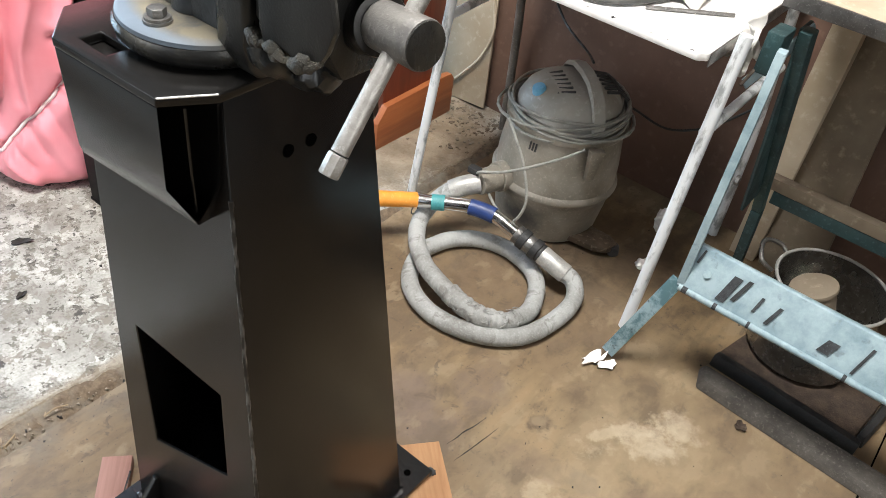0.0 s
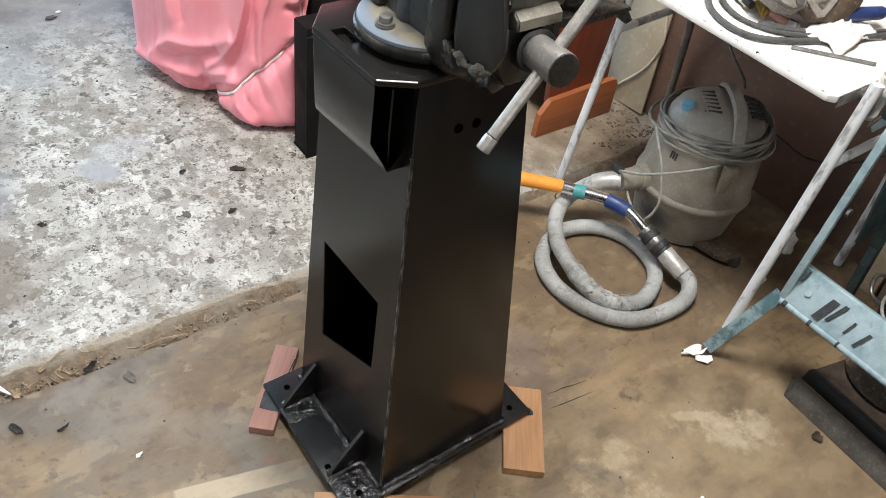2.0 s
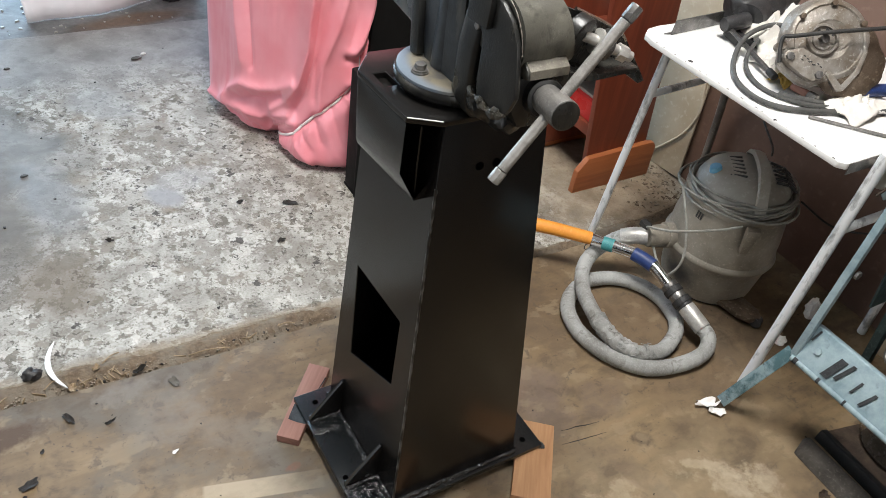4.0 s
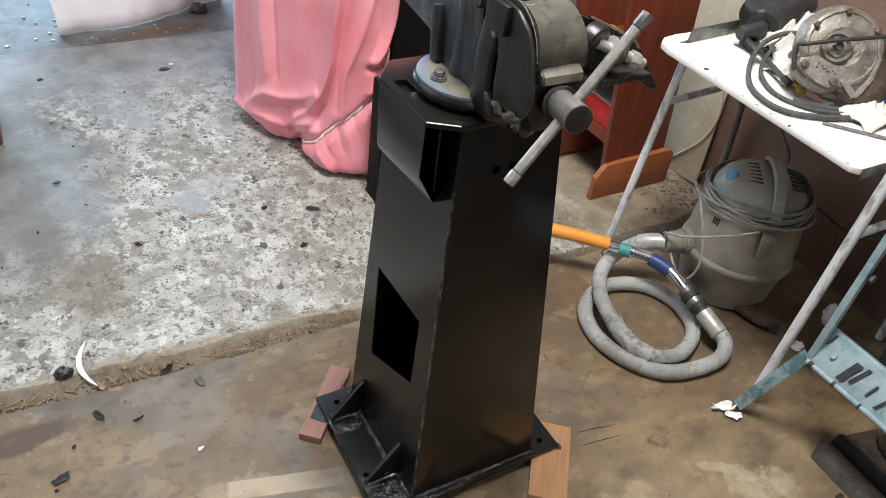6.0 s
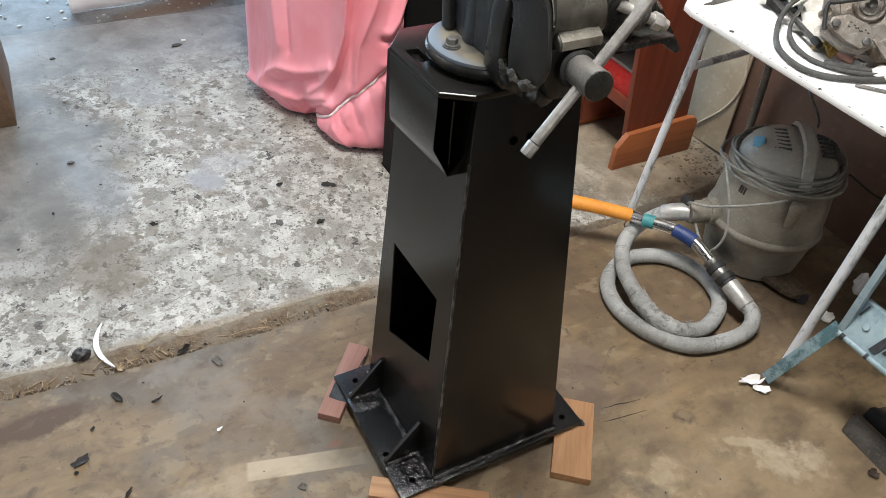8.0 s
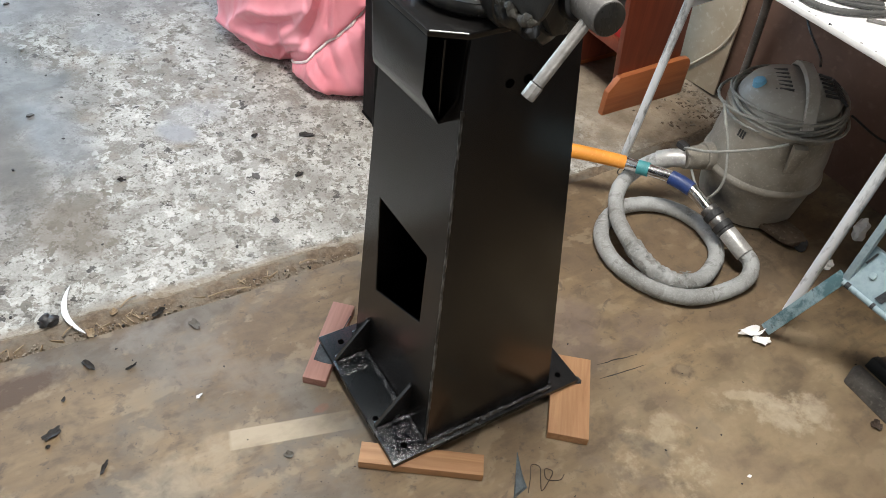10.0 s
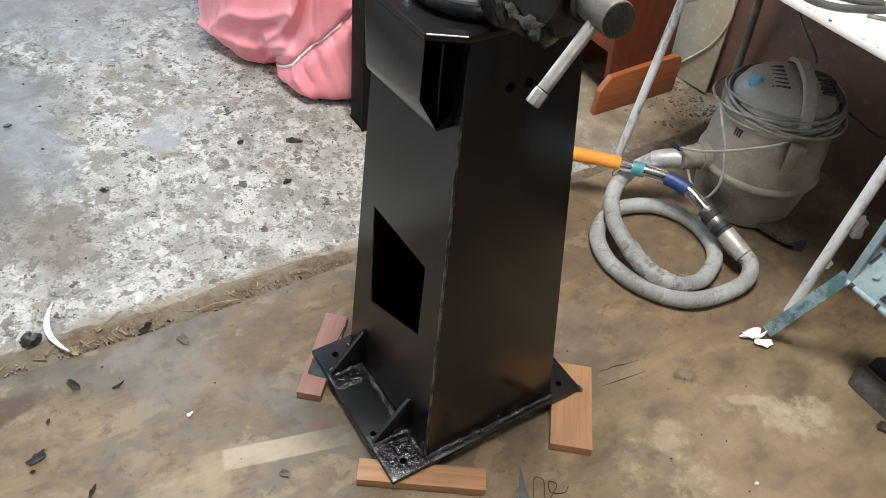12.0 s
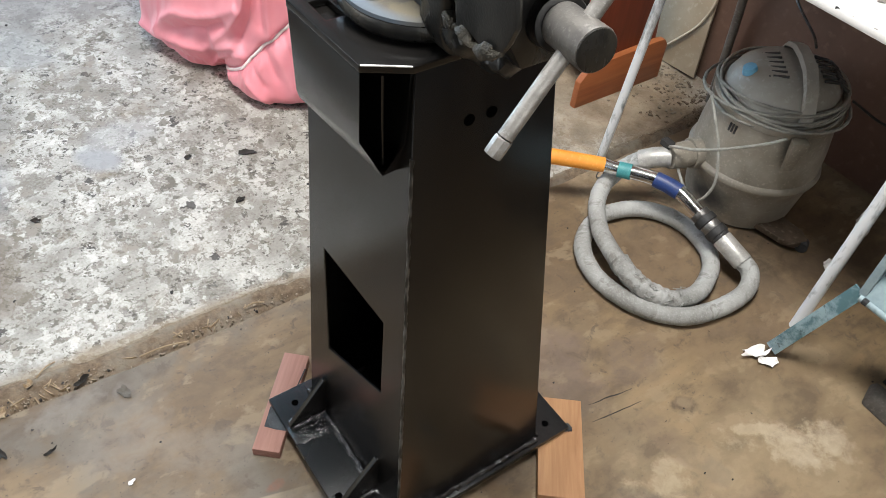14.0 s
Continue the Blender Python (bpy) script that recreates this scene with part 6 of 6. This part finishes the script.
    part("inner_loop", sweep(spline([(1.28, 0.005, z + 0.008), (1.15, 0.045, z + 0.007), (1.03, 0.084, z + 0.007), (0.969, 0.132, z + 0.007), (0.950, 0.20, z + 0.007), (0.985, 0.275, z + 0.014), (1.06, 0.325, z + 0.03), (1.16, 0.36, z + 0.035), (1.26, 0.37, z + 0.03)], 12), 0.0044, 10), GREY_RUBBER, cab)
    part("flat_tang", prism([(0.952, 0.155), (0.968, 0.128), (1.02, 0.090), (1.03, 0.100), (0.99, 0.14), (0.963, 0.163)], "z", z + 0.004, z + 0.014, 0.003), GREY_RUBBER, cab)
    # angle grinder and its handle
    t = thing("angle_grinder", "black angle grinder with side handle lying on the table", "angle grinder", (1.12, 0.43, z))
    part("body", sweep(spline([(1.115, 0.405, z + 0.045), (1.17, 0.43, z + 0.052), (1.25, 0.455, z + 0.055), (1.34, 0.47, z + 0.055)], 8), lambda s: 0.036 + 0.008 * math.sin(s * 5), 22), TOOL_BLACK, t)
    part("guard", prism([(1.06, 0.372), (1.105, 0.345), (1.16, 0.345), (1.20, 0.385), (1.19, 0.43), (1.08, 0.43)], "z", z + 0.001, z + 0.020, 0.004), TOOL_BLACK, t)
    lump = bmesh.new()
    bmesh.ops.create_icosphere(lump, subdivisions=4, radius=1.0)
    for q in lump.verts:
        k = 1 + 0.16 * noise.noise(q.co * 1.6 + Vector((3, 1, 0))) + 0.05 * noise.noise(q.co * 4)
        p = Vector((math.copysign(abs(q.co.x) ** 0.7, q.co.x), math.copysign(abs(q.co.y) ** 0.7, q.co.y), math.copysign(abs(q.co.z) ** 0.7, q.co.z))) * k
        q.co = Vector((1.175 + 0.072 * p.x + 0.02 * p.y, 0.438 - 0.02 * p.x + 0.048 * p.y, z + 0.052 + 0.046 * p.z))
    part("gear_housing", lump, TOOL_BLACK, t, "lumpy dark grey gear housing", angle=180)
    part("gear_head", rod((1.048, 0.412, z + 0.036), (1.112, 0.402, z + 0.046), 0.0165, 0.019, 24, 0.004), TOOL_BLACK, t)
    hd = part("side_handle", rod((1.062, 0.402, z + 0.030), (1.002, 0.222, z + 0.018), 0.0052, 0.0056, 18, 0.002), DARK_STEEL, t, "dark steel rod handle")
    part("handle_end", rod((1.005, 0.230, z + 0.019), (0.997, 0.206, z + 0.017), 0.0082, seg=18, bevel=0.002), RUBBER, hd)
    # saw blade strip, rags, small scraps
    solid("steel_angle", join(hexa([(0.945, 0.462, z + 0.001), (1.135, 0.478, z + 0.001), (1.135, 0.481, z + 0.001), (0.945, 0.465, z + 0.001), (0.950, 0.462, z + 0.034), (1.140, 0.478, z + 0.034), (1.140, 0.481, z + 0.034), (0.950, 0.465, z + 0.034)]), prism([(0.928, 0.470), (0.945, 0.466), (1.135, 0.482), (1.12, 0.50)], "z", z + 0.001, z + 0.003)), STEEL, "length of thin steel angle at the table's edge", "steel angle")

    def rag(cx, cy, rx, ry, h, seed, mat, label, name="rag"):
        bm = bmesh.new()
        k = 22
        rows = []
        for j in range(k + 1):
            row = []
            for i in range(k + 1):
                a, b = i / k * 2 - 1, j / k * 2 - 1
                wob = 1 + 0.28 * noise.noise(Vector((a * 1.5, b * 1.5, seed)))
                fall = max(0.0, 1 - (a * a + b * b) / 1.6)
                zz = z + 0.003 + h * fall * (0.55 + 0.8 * abs(noise.noise(Vector((a * 2.6, b * 2.6, seed + 7))))) + 0.006 * abs(noise.noise(Vector((a * 8, b * 8, seed))))
                row.append(bm.verts.new((cx + rx * a * wob, cy + ry * b * wob, zz)))
            rows.append(row)
        for p, q in zip(rows, rows[1:]):
            for i in range(k):
                bm.faces.new((p[i], p[i + 1], q[i + 1], q[i]))
        ob = solid(name, bm, mat, label, name.replace("_", " "), at=(cx, cy, z))
        md = ob.modifiers.new("thickness", "SOLIDIFY")
        md.thickness = 0.002
        return ob

    rag(1.170, 0.340, 0.085, 0.060, 0.095, 2.0, RAG, "crumpled white rag under the cable loop")
    rag(1.068, 0.266, 0.045, 0.04, 0.04, 5.0, RAG, "crumpled white rag under the cable loop")
    rag(1.095, 0.060, 0.075, 0.045, 0.032, 9.0, RAG, "crumpled white rag at the table's corner")
    rag(1.033, 0.200, 0.030, 0.024, 0.034, 13.0, YELLOW, "lump of dirty yellow sponge", "sponge")
    part_rod = thing("steel_rod", "thin steel rod lying at the table's end", "steel rod", (1.0, 0.05, z))
    part("rod", rod((0.955, 0.075, z + 0.004), (1.06, -0.040, z + 0.004), 0.0035, seg=12), STEEL, part_rod)
    sp = thing("spark_plug", "pinkish brown spark plug lying on the table", "spark plug", (1.02, 0.13, z))
    part("insulator", rod((1.018, 0.172, z + 0.012), (1.018, 0.132, z + 0.012), 0.009, 0.008, 18, 0.001), PINK_WOOD, sp)
    part("thread", rod((1.018, 0.1319, z + 0.012), (1.020, 0.112, z + 0.012), 0.010, seg=6, bevel=0.001), DARK_STEEL, sp)
    solid("blue_handle", rod((1.112, 0.090, z + 0.030), (1.22, 0.055, z + 0.030), 0.015, 0.013, 20, 0.006), BLUE_TAPE, "blue plastic tool handle", "tool handle")


build_table_things()
solid("paper_roll", rod((1.110, 0.337, TZ + 0.0145), (1.052, 0.277, TZ + 0.0145), 0.0138, seg=24, bevel=0.001), RAG, "small grey-white roll lying on the table", "roll")


# ---- second worktop beyond the ladder ----
tb = thing("workbench", "dirty plank workbench with a dark steel edge", "workbench", (1.3, -0.6, 0))
part("top", box(1.03, -1.6, 0.692, 1.44, -0.115, 0.715, 0.002), BEIGE, tb, "dirty beige plank top")
part("edge_strip", box(1.022, -1.6, 0.692, 1.029, -0.115, 0.717, 0.001), DARK_STEEL, tb)
part("leg", box(1.36, -0.20, 0.0, 1.42, -0.14, 0.689, 0.002), BEIGE, tb)
part("leg", box(1.36, -1.55, 0.0, 1.42, -1.49, 0.689, 0.002), BEIGE, tb)
part("leg", box(1.05, -1.55, 0.0, 1.11, -1.49, 0.675, 0.002), BEIGE, tb)
solid("bare_panel_sheet", hexa([(1.37, -0.34, 0.0), (1.38, -0.34, 0.0), (1.38, -0.21, 0.0), (1.37, -0.21, 0.0), (1.41, -0.29, 0.66), (1.42, -0.29, 0.66), (1.42, -0.13, 0.66), (1.41, -0.13, 0.66)], 0.002), PANEL, "pale panel leaning on the wall under the bench", "panel sheet")


# ---- cooking pot, tray and iron bars under the step ----
def build_pot():
    c = (1.134, -0.383, 0.0)
    p = thing("cooking_pot", "old stainless steel cooking pot holding a lidded cup", "cooking pot", c)
    part("bowl", lathe([(0.0, 0.012), (0.092, 0.012), (0.105, 0.024), (0.108, 0.192), (0.106, 0.192), (0.1025, 0.026), (0.090, 0.018), (0.0, 0.018)], c, 56, cap=False), POT_STEEL, p)
    part("rim", sweep([Vector((c[0] + 0.1085 * math.cos(q), c[1] + 0.1085 * math.sin(q), 0.1945)) for q in (2 * math.pi * i / 56 for i in range(56))], 0.0034, 10, closed=True), PALE_STEEL, p, "bright rolled rim")
    for s in (1, -1):
        u = Vector((0.15, 0.99, 0)).normalized() * s
        v = Vector((-u.y, u.x, 0))
        b = Vector((c[0], c[1], 0.172)) + u * 0.1065
        part("handle", sweep(spline([b - v * 0.034, b - v * 0.040 + u * 0.026 + Vector((0, 0, 0.016)), b + u * 0.048 + Vector((0, 0, 0.030)), b + v * 0.040 + u * 0.026 + Vector((0, 0, 0.016)), b + v * 0.034], 10), 0.0046, 10), STEEL, p)
    cup = thing("lidded_cup", "dusty brown cup with a flat lid leaning in the pot", "cup", (1.15, -0.41, 0.018))
    a, b = Vector((1.150, -0.412, 0.030)), Vector((1.137, -0.356, 0.164))
    w = (b - a).normalized()
    part("cup_body", rod(a, b, 0.034, 0.041, 32, 0.002), PANEL, cup)
    part("lid", rod(b + w * 0.0004, b + w * 0.010, 0.0455, seg=36, bevel=0.003), PANEL, cup, "round dusty brown lid")



build_pot()
solid("baking_tray", prism([(0.990, -0.262), (1.26, -0.32), (1.24, -0.58), (1.132, -0.566), (0.985, -0.548), (0.975, -0.53)], "z", 0.0, 0.012, 0.003), RUST, "dark rusty flat tray under the pot", "tray")
# the tray's raised rim, built as two separate pieces
solid("tray_rim", hexa([(0.972, -0.262, 0.0), (1.0, -0.268, 0.0), (0.982, -0.560, 0.0), (0.954, -0.560, 0.0), (0.976, -0.264, 0.030), (0.992, -0.268, 0.030), (0.974, -0.560, 0.030), (0.958, -0.560, 0.030)], 0.003), RUBBER, "black raised rim along the tray's long side", "iron bar", "bars on the floor")
solid("tray_rim", hexa([(0.984, -0.568, 0.0), (1.135, -0.592, 0.0), (1.135, -0.568, 0.0), (0.984, -0.5485, 0.0), (0.984, -0.564, 0.026), (1.135, -0.588, 0.026), (1.135, -0.574, 0.026), (0.984, -0.551, 0.026)], 0.003), RUBBER, "short black raised rim across the tray's end", "iron bar", "bars on the floor")
solid("iron_bar", hexa([(0.892, -0.268, 0.0), (0.950, -0.250, 0.0), (0.940, -0.72, 0.0), (0.865, -0.72, 0.0), (0.902, -0.276, 0.024), (0.944, -0.262, 0.024), (0.930, -0.72, 0.024), (0.876, -0.72, 0.024)], 0.007), IRON_BAR, "thick grey iron bar lying on the floor", "iron bar", "bars on the floor")


# ---- small litter on the floor ----
def crumple(name, cx, cy, r, h, seed, mat, label, ground=0.0):
    bm = bmesh.new()
    bmesh.ops.create_icosphere(bm, subdivisions=3, radius=1.0)
    for v in bm.verts:
        k = 1 + 0.55 * noise.noise(v.co * 1.7 + Vector((seed, 0, 0))) + 0.25 * noise.noise(v.co * 4 + Vector((0, seed, 0)))
        v.co = Vector((cx + v.co.x * r * k, cy + v.co.y * r * 0.7 * k, ground + max(0.0005, h * 0.5 + v.co.z * h * 0.6 * k)))
    return solid(name, bm, mat, label, name.replace("_", " "), smooth=True)


def shard(name, pts, thick, mat, label, lift=0.0005, group=""):
    return solid(name, prism(pts, "z", lift, lift + thick), mat, label, name.replace("_", " "), group, smooth=False)


crumple("paper_ball", 1.30, 0.02, 0.022, 0.05, 3.1, PAPER, "crumpled white paper by the wall")
crumple("paper_ball", 1.145, -0.015, 0.020, 0.012, 6.4, PAPER, "crumpled white paper by the wall")

pts_o, pts_i = [], []
for k in range(25):
    s = k / 24 * 2 - 1
    bow = 1 - s * s
    pts_o.append((-0.428 - 0.030 * bow, 0.588 + 0.071 * s))
    pts_i.append((-0.428 - 0.030 * bow + 0.0115 * bow ** 0.8, 0.588 + 0.070 * s))
cr = prism(pts_o + pts_i[::-1], "z", 0.006, 0.009)
solid("crescent_offcut", cr, WHITE_PLASTIC, "curved white plastic offcut lying on the dirt", "offcut", smooth=False)
crumple("black_lump", -0.484, 0.578, 0.018, 0.024, 8.8, TOOL_BLACK, "black plastic lump beside the white offcut")


def bark(name, cx, cy, rx, ry, turn, seed, mat, label, curl=0.006, group="floor flakes", rest=0.0):
    """A torn, curled flake: ragged outline, thin, its rim lifted unevenly off the floor."""
    bm = bmesh.new()
    m, ca, sa = 22, math.cos(radians(turn)), math.sin(radians(turn))
    rims = []
    for share in (0.0, 0.5, 1.0):
        ring = []
        for k in range(m):
            q = 2 * math.pi * k / m
            r = share * (1 + 0.55 * noise.noise(Vector((math.cos(q) * 1.6, math.sin(q) * 1.6, seed))) + 0.30 * noise.noise(Vector((math.cos(q) * 5, math.sin(q) * 5, seed))))
            x, y = rx * r * math.cos(q), ry * r * math.sin(q)
            z = rest + 0.0008 + curl * share ** 2 * max(0.0, 0.5 + noise.noise(Vector((math.cos(q) * 1.2, math.sin(q) * 1.2, seed + 9))))
            ring.append(bm.verts.new((cx + x * ca - y * sa, cy + x * sa + y * ca, z)))
            if share == 0.0:
                break
        rims.append(ring)
    for k in range(m):
        bm.faces.new((rims[0][0], rims[1][k], rims[1][(k + 1) % m]))
        bm.faces.new((rims[1][k], rims[2][k], rims[2][(k + 1) % m], rims[1][(k + 1) % m]))
    low = bmesh.ops.extrude_face_region(bm, geom=bm.faces[:])
    bmesh.ops.translate(bm, verts=[v for v in low["geom"] if isinstance(v, bmesh.types.BMVert)], vec=(0, 0, 0.0009))
    return solid(name, bm, mat, label, name.replace("_", " "), group, at=(cx, cy, 0), smooth=False)


bark("bark_flake", -0.442, 0.444, 0.017, 0.006, 115, 1.0, CHIP, "dark curled flake of bark on the plywood")
bark("bark_flake", -0.372, 0.404, 0.011, 0.003, 15, 2.0, CHIP, "narrow dark flake of bark on the plywood")
bark("bark_flake", -0.533, 0.320, 0.018, 0.008, 20, 3.0, CHIP, "broad dark flake of bark on the plywood")
bark("bark_flake", -0.471, 0.210, 0.014, 0.004, 55, 4.0, CHIP, "dark curled flake of bark on the plywood")
bark("bark_flake", -0.499, 0.384, 0.006, 0.003, 60, 5.0, CHIP, "tiny dark flake of bark on the plywood", 0.003)
bark("bark_flake", -0.543, 0.296, 0.005, 0.003, 10, 6.0, CHIP, "tiny dark flake of bark on the plywood", 0.003)
bark("grey_scrap", -0.234, 0.456, 0.008, 0.017, 15, 7.0, GREY_SCRAP, "flat grey-brown scrap lying on the plywood", 0.004)
bark("grey_scrap", -0.181, 0.092, 0.008, 0.008, 40, 8.0, GREY_SCRAP, "flat grey-brown scrap lying on the plywood", 0.004)
bark("white_flake", -0.281, 0.282, 0.006, 0.004, 30, 9.0, PAPER, "small white flake on the plywood", 0.004)
bark("white_flake", 0.547, -0.335, 0.004, 0.003, 0, 9.5, PAPER, "small white flake on the plywood", 0.003)
bark("bark_flake", 0.865, -0.375, 0.013, 0.010, 0, 10.0, RUST, "brown flake by the iron bar on the plywood", 0.008)
bark("paper_scrap", 0.808, -0.086, 0.030, 0.012, -25, 31.0, PAPER, "torn white paper scrap at the ladder's foot", 0.022, "paper scraps")
bark("paper_scrap", 0.812, -0.112, 0.019, 0.011, -40, 33.0, PAPER, "torn white paper scrap at the ladder's foot", 0.014, "paper scraps")
bark("leaf_scrap", -0.290, 0.513, 0.015, 0.006, 20, 11.0, CHIP, "dry dark leaf scrap in the dirt", 0.012)
bark("leaf_scrap", -0.367, 0.553, 0.009, 0.007, 60, 12.0, STRAW, "dry pale leaf scrap in the dirt", 0.010)
bark("leaf_scrap", -0.420, 0.520, 0.012, 0.008, 80, 13.0, STRAW, "dry pale leaf scrap in the dirt", 0.010)
for x, y, s in ((0.224, 0.951, 0.019), (0.142, 0.808, 0.012), (-0.247, 0.960, 0.008), (0.10, 1.0, 0.010)):
    bark("dark_crumb", x, y, s, s * 0.55, 20 + 900 * y, x * 31, CHIP, "black crumb lying on the concrete", 0.006, "crumbs on the slab")
for p, q in (((-0.186, 0.511), (-0.099, 0.499)), ((-0.353, 0.558), (-0.316, 0.577)), ((-0.47, 0.532), (-0.44, 0.549)), ((0.02, 0.52), (0.06, 0.514))):
    solid("straw_stem", sweep(spline([(*p, 0.006), ((p[0] + q[0]) / 2, (p[1] + q[1]) / 2 + 0.002, 0.010), (*q, 0.006)], 6), 0.0014, 6), STRAW, "dry straw stem lying in the dirt", "straw", "straw stems")
solid("metal_splinter", hexa([(0.130, -0.168, 0.0005), (0.165, -0.160, 0.0005), (0.172, -0.135, 0.0005), (0.190, -0.092, 0.0005), (0.133, -0.166, 0.010), (0.158, -0.158, 0.004), (0.168, -0.136, 0.004), (0.187, -0.094, 0.002)]), SPLINTER, "pointed grey metal splinter on the plywood", "metal splinter", smooth=False)
solid("thin_wire", sweep(spline([(0.160, -0.170, 0.002), (0.178, -0.150, 0.004), (0.196, -0.128, 0.004), (0.206, -0.140, 0.006), (0.194, -0.160, 0.003), (0.184, -0.178, 0.002), (0.200, -0.172, 0.006), (0.222, -0.158, 0.005), (0.214, -0.146, 0.003), (0.204, -0.165, 0.005), (0.226, -0.176, 0.002), (0.240, -0.170, 0.002)], 8), 0.0008, 6), RUST, "thin bent rusty wire on the plywood", "wire")

solid("wooden_crate", hexa([(-0.78, 1.552, 0.0), (-0.490, 1.552, 0.0), (-0.470, 1.92, 0.0), (-0.76, 1.92, 0.0), (-0.78, 1.552, 0.17), (-0.492, 1.552, 0.17), (-0.472, 1.92, 0.17), (-0.76, 1.92, 0.17)], 0.003), CRATE_WOOD, "low brown wooden crate standing on the concrete", "crate", at=(-0.62, 1.7, 0))
crumple("black_lump", 0.307, 2.372, 0.030, 0.035, 4.2, TOOL_BLACK, "black lump beside the white sheet", -0.022)
for x, y, s, mt in ((-0.386, 1.305, 0.010, IRON_BAR), (-0.348, 1.639, 0.006, VAC_TOP), (-0.340, 1.92, 0.009, IRON_BAR), (0.051, 1.888, 0.018, IRON_BAR), (0.081, 1.915, 0.009, PAPER)):
    shard("floor_chip", [(x - s, y - s * 0.3), (x - s * 0.2, y - s * 0.6), (x + s, y - s * 0.1), (x + s * 0.5, y + s * 0.5), (x - s * 0.6, y + s * 0.4)], 0.004, mt, "pale flat chip lying on the concrete", 0.002, "pale floor chips")

bark("paint_smudge", 0.377, -0.024, 0.009, 0.007, 60, 22.0, BLACK_MARK, "smudge of black paint on a wood block", 0.0003, "paint smudges", 0.0190)
solid("floor_joint", box(0.55, -0.5965, 0.0002, 1.40, -0.5935, 0.0012), HOLE, "dark gap between two floor sheets", "joint", kind="structure", smooth=False)
# cracks in the plywood, as thin dark slivers
for a, b in (((0.452, 0.001), (0.546, -0.018)), ((0.434, -0.031), (0.544, -0.045))):
    rng = random.Random(int(a[1] * 1000) + 50)
    up, lo = [], []
    for k in range(9):
        s = k / 8
        x, y = a[0] + (b[0] - a[0]) * s, a[1] + (b[1] - a[1]) * s + rng.uniform(-0.0015, 0.0015)
        wd = 0.0013 * math.sin(math.pi * min(0.97, max(0.03, s))) * rng.uniform(0.5, 1.3)
        up.append((x, y + wd))
        lo.append((x, y - wd))
    solid("floor_crack", prism(up + lo[::-1], "z", 0.0002, 0.0006), CHIP, "thin split in the plywood", "crack", kind="structure", smooth=False)


def litter(name, count, material, area, size, seed, label, stick=False):
    """Crumbs nobody could count, as one object."""
    rng = random.Random(seed)
    bm = bmesh.new()
    for _ in range(count):
        x, y = area(rng)
        s = rng.uniform(*size)
        a = rng.uniform(0, math.pi * 2)
        ca, sa = math.cos(a), math.sin(a)
        lx, ly, h = (s * 6, s * 0.5, s * 0.5) if stick else (s, s * rng.uniform(0.4, 1.0), s * rng.uniform(0.2, 0.5))
        base = []
        for px, py in ((-lx, -ly), (lx, -ly * rng.uniform(0.3, 1)), (lx * rng.uniform(0.5, 1), ly), (-lx * rng.uniform(0.3, 1), ly)):
            base.append((x + px * ca - py * sa, y + px * sa + py * ca))
        z = {"rear_chips": -0.0185, "gap_straw": -0.002, "gap_crumbs": -0.003, "gap_grit": -0.003}.get(name, 0.0006)
        lo = [bm.verts.new((px, py, z - 0.006 if name != "floor_crumbs" else 0.0002)) for px, py in base]
        hi = [bm.verts.new((px * 0.9 + x * 0.1, py * 0.9 + y * 0.1, z + h)) for px, py in base]
        bm.faces.new(hi)
        for i in range(4):
            bm.faces.new((lo[i], lo[(i + 1) % 4], hi[(i + 1) % 4], hi[i]))
    return tagged(part(name, bm, material, smooth=False), label, "litter", kind="stuff")


litter("gap_crumbs", 60, CHIP, lambda r: (r.uniform(-1.2, 0.4), 0.528 + r.gauss(0, 0.014)), (0.0007, 0.0032), 21, "dark crumbs along the plywood's edge")
litter("gap_straw", 46, STRAW, lambda r: (r.choice((-0.62, -0.44, -0.36, -0.30, -0.12, -0.04)) + r.gauss(0, 0.05), 0.528 + r.gauss(0, 0.012)), (0.0008, 0.0026), 22, "straw bits and shavings along the plywood's edge", True)
litter("gap_grit", 900, GRIT, lambda r: (r.uniform(-1.2, 0.4), 0.53 + r.gauss(0, 0.02)), (0.0006, 0.0028), 24, "brown grit along the plywood's edge")
litter("floor_crumbs", 170, CHIP, lambda r: (r.uniform(-1.0, 1.3), r.uniform(-0.6, 0.48)), (0.0006, 0.0022), 23, "scattered dark crumbs on the plywood")
litter("wall_crumbs", 300, DIRT, lambda r: (1.40 - abs(r.gauss(0, 0.10)), r.uniform(0.45, 0.75)), (0.001, 0.006), 25, "rubble and dust along the wall")
litter("slab_chips", 120, CHIP, lambda r: (r.uniform(-0.8, 0.9), r.uniform(0.6, 2.0)), (0.001, 0.004), 26, "dark chips scattered on the concrete")
litter("rear_chips", 70, VAC_TOP, lambda r: (r.uniform(-0.6, 0.3), r.uniform(2.17, 2.6)), (0.002, 0.008), 27, "pale rubble chips on the rear floor")
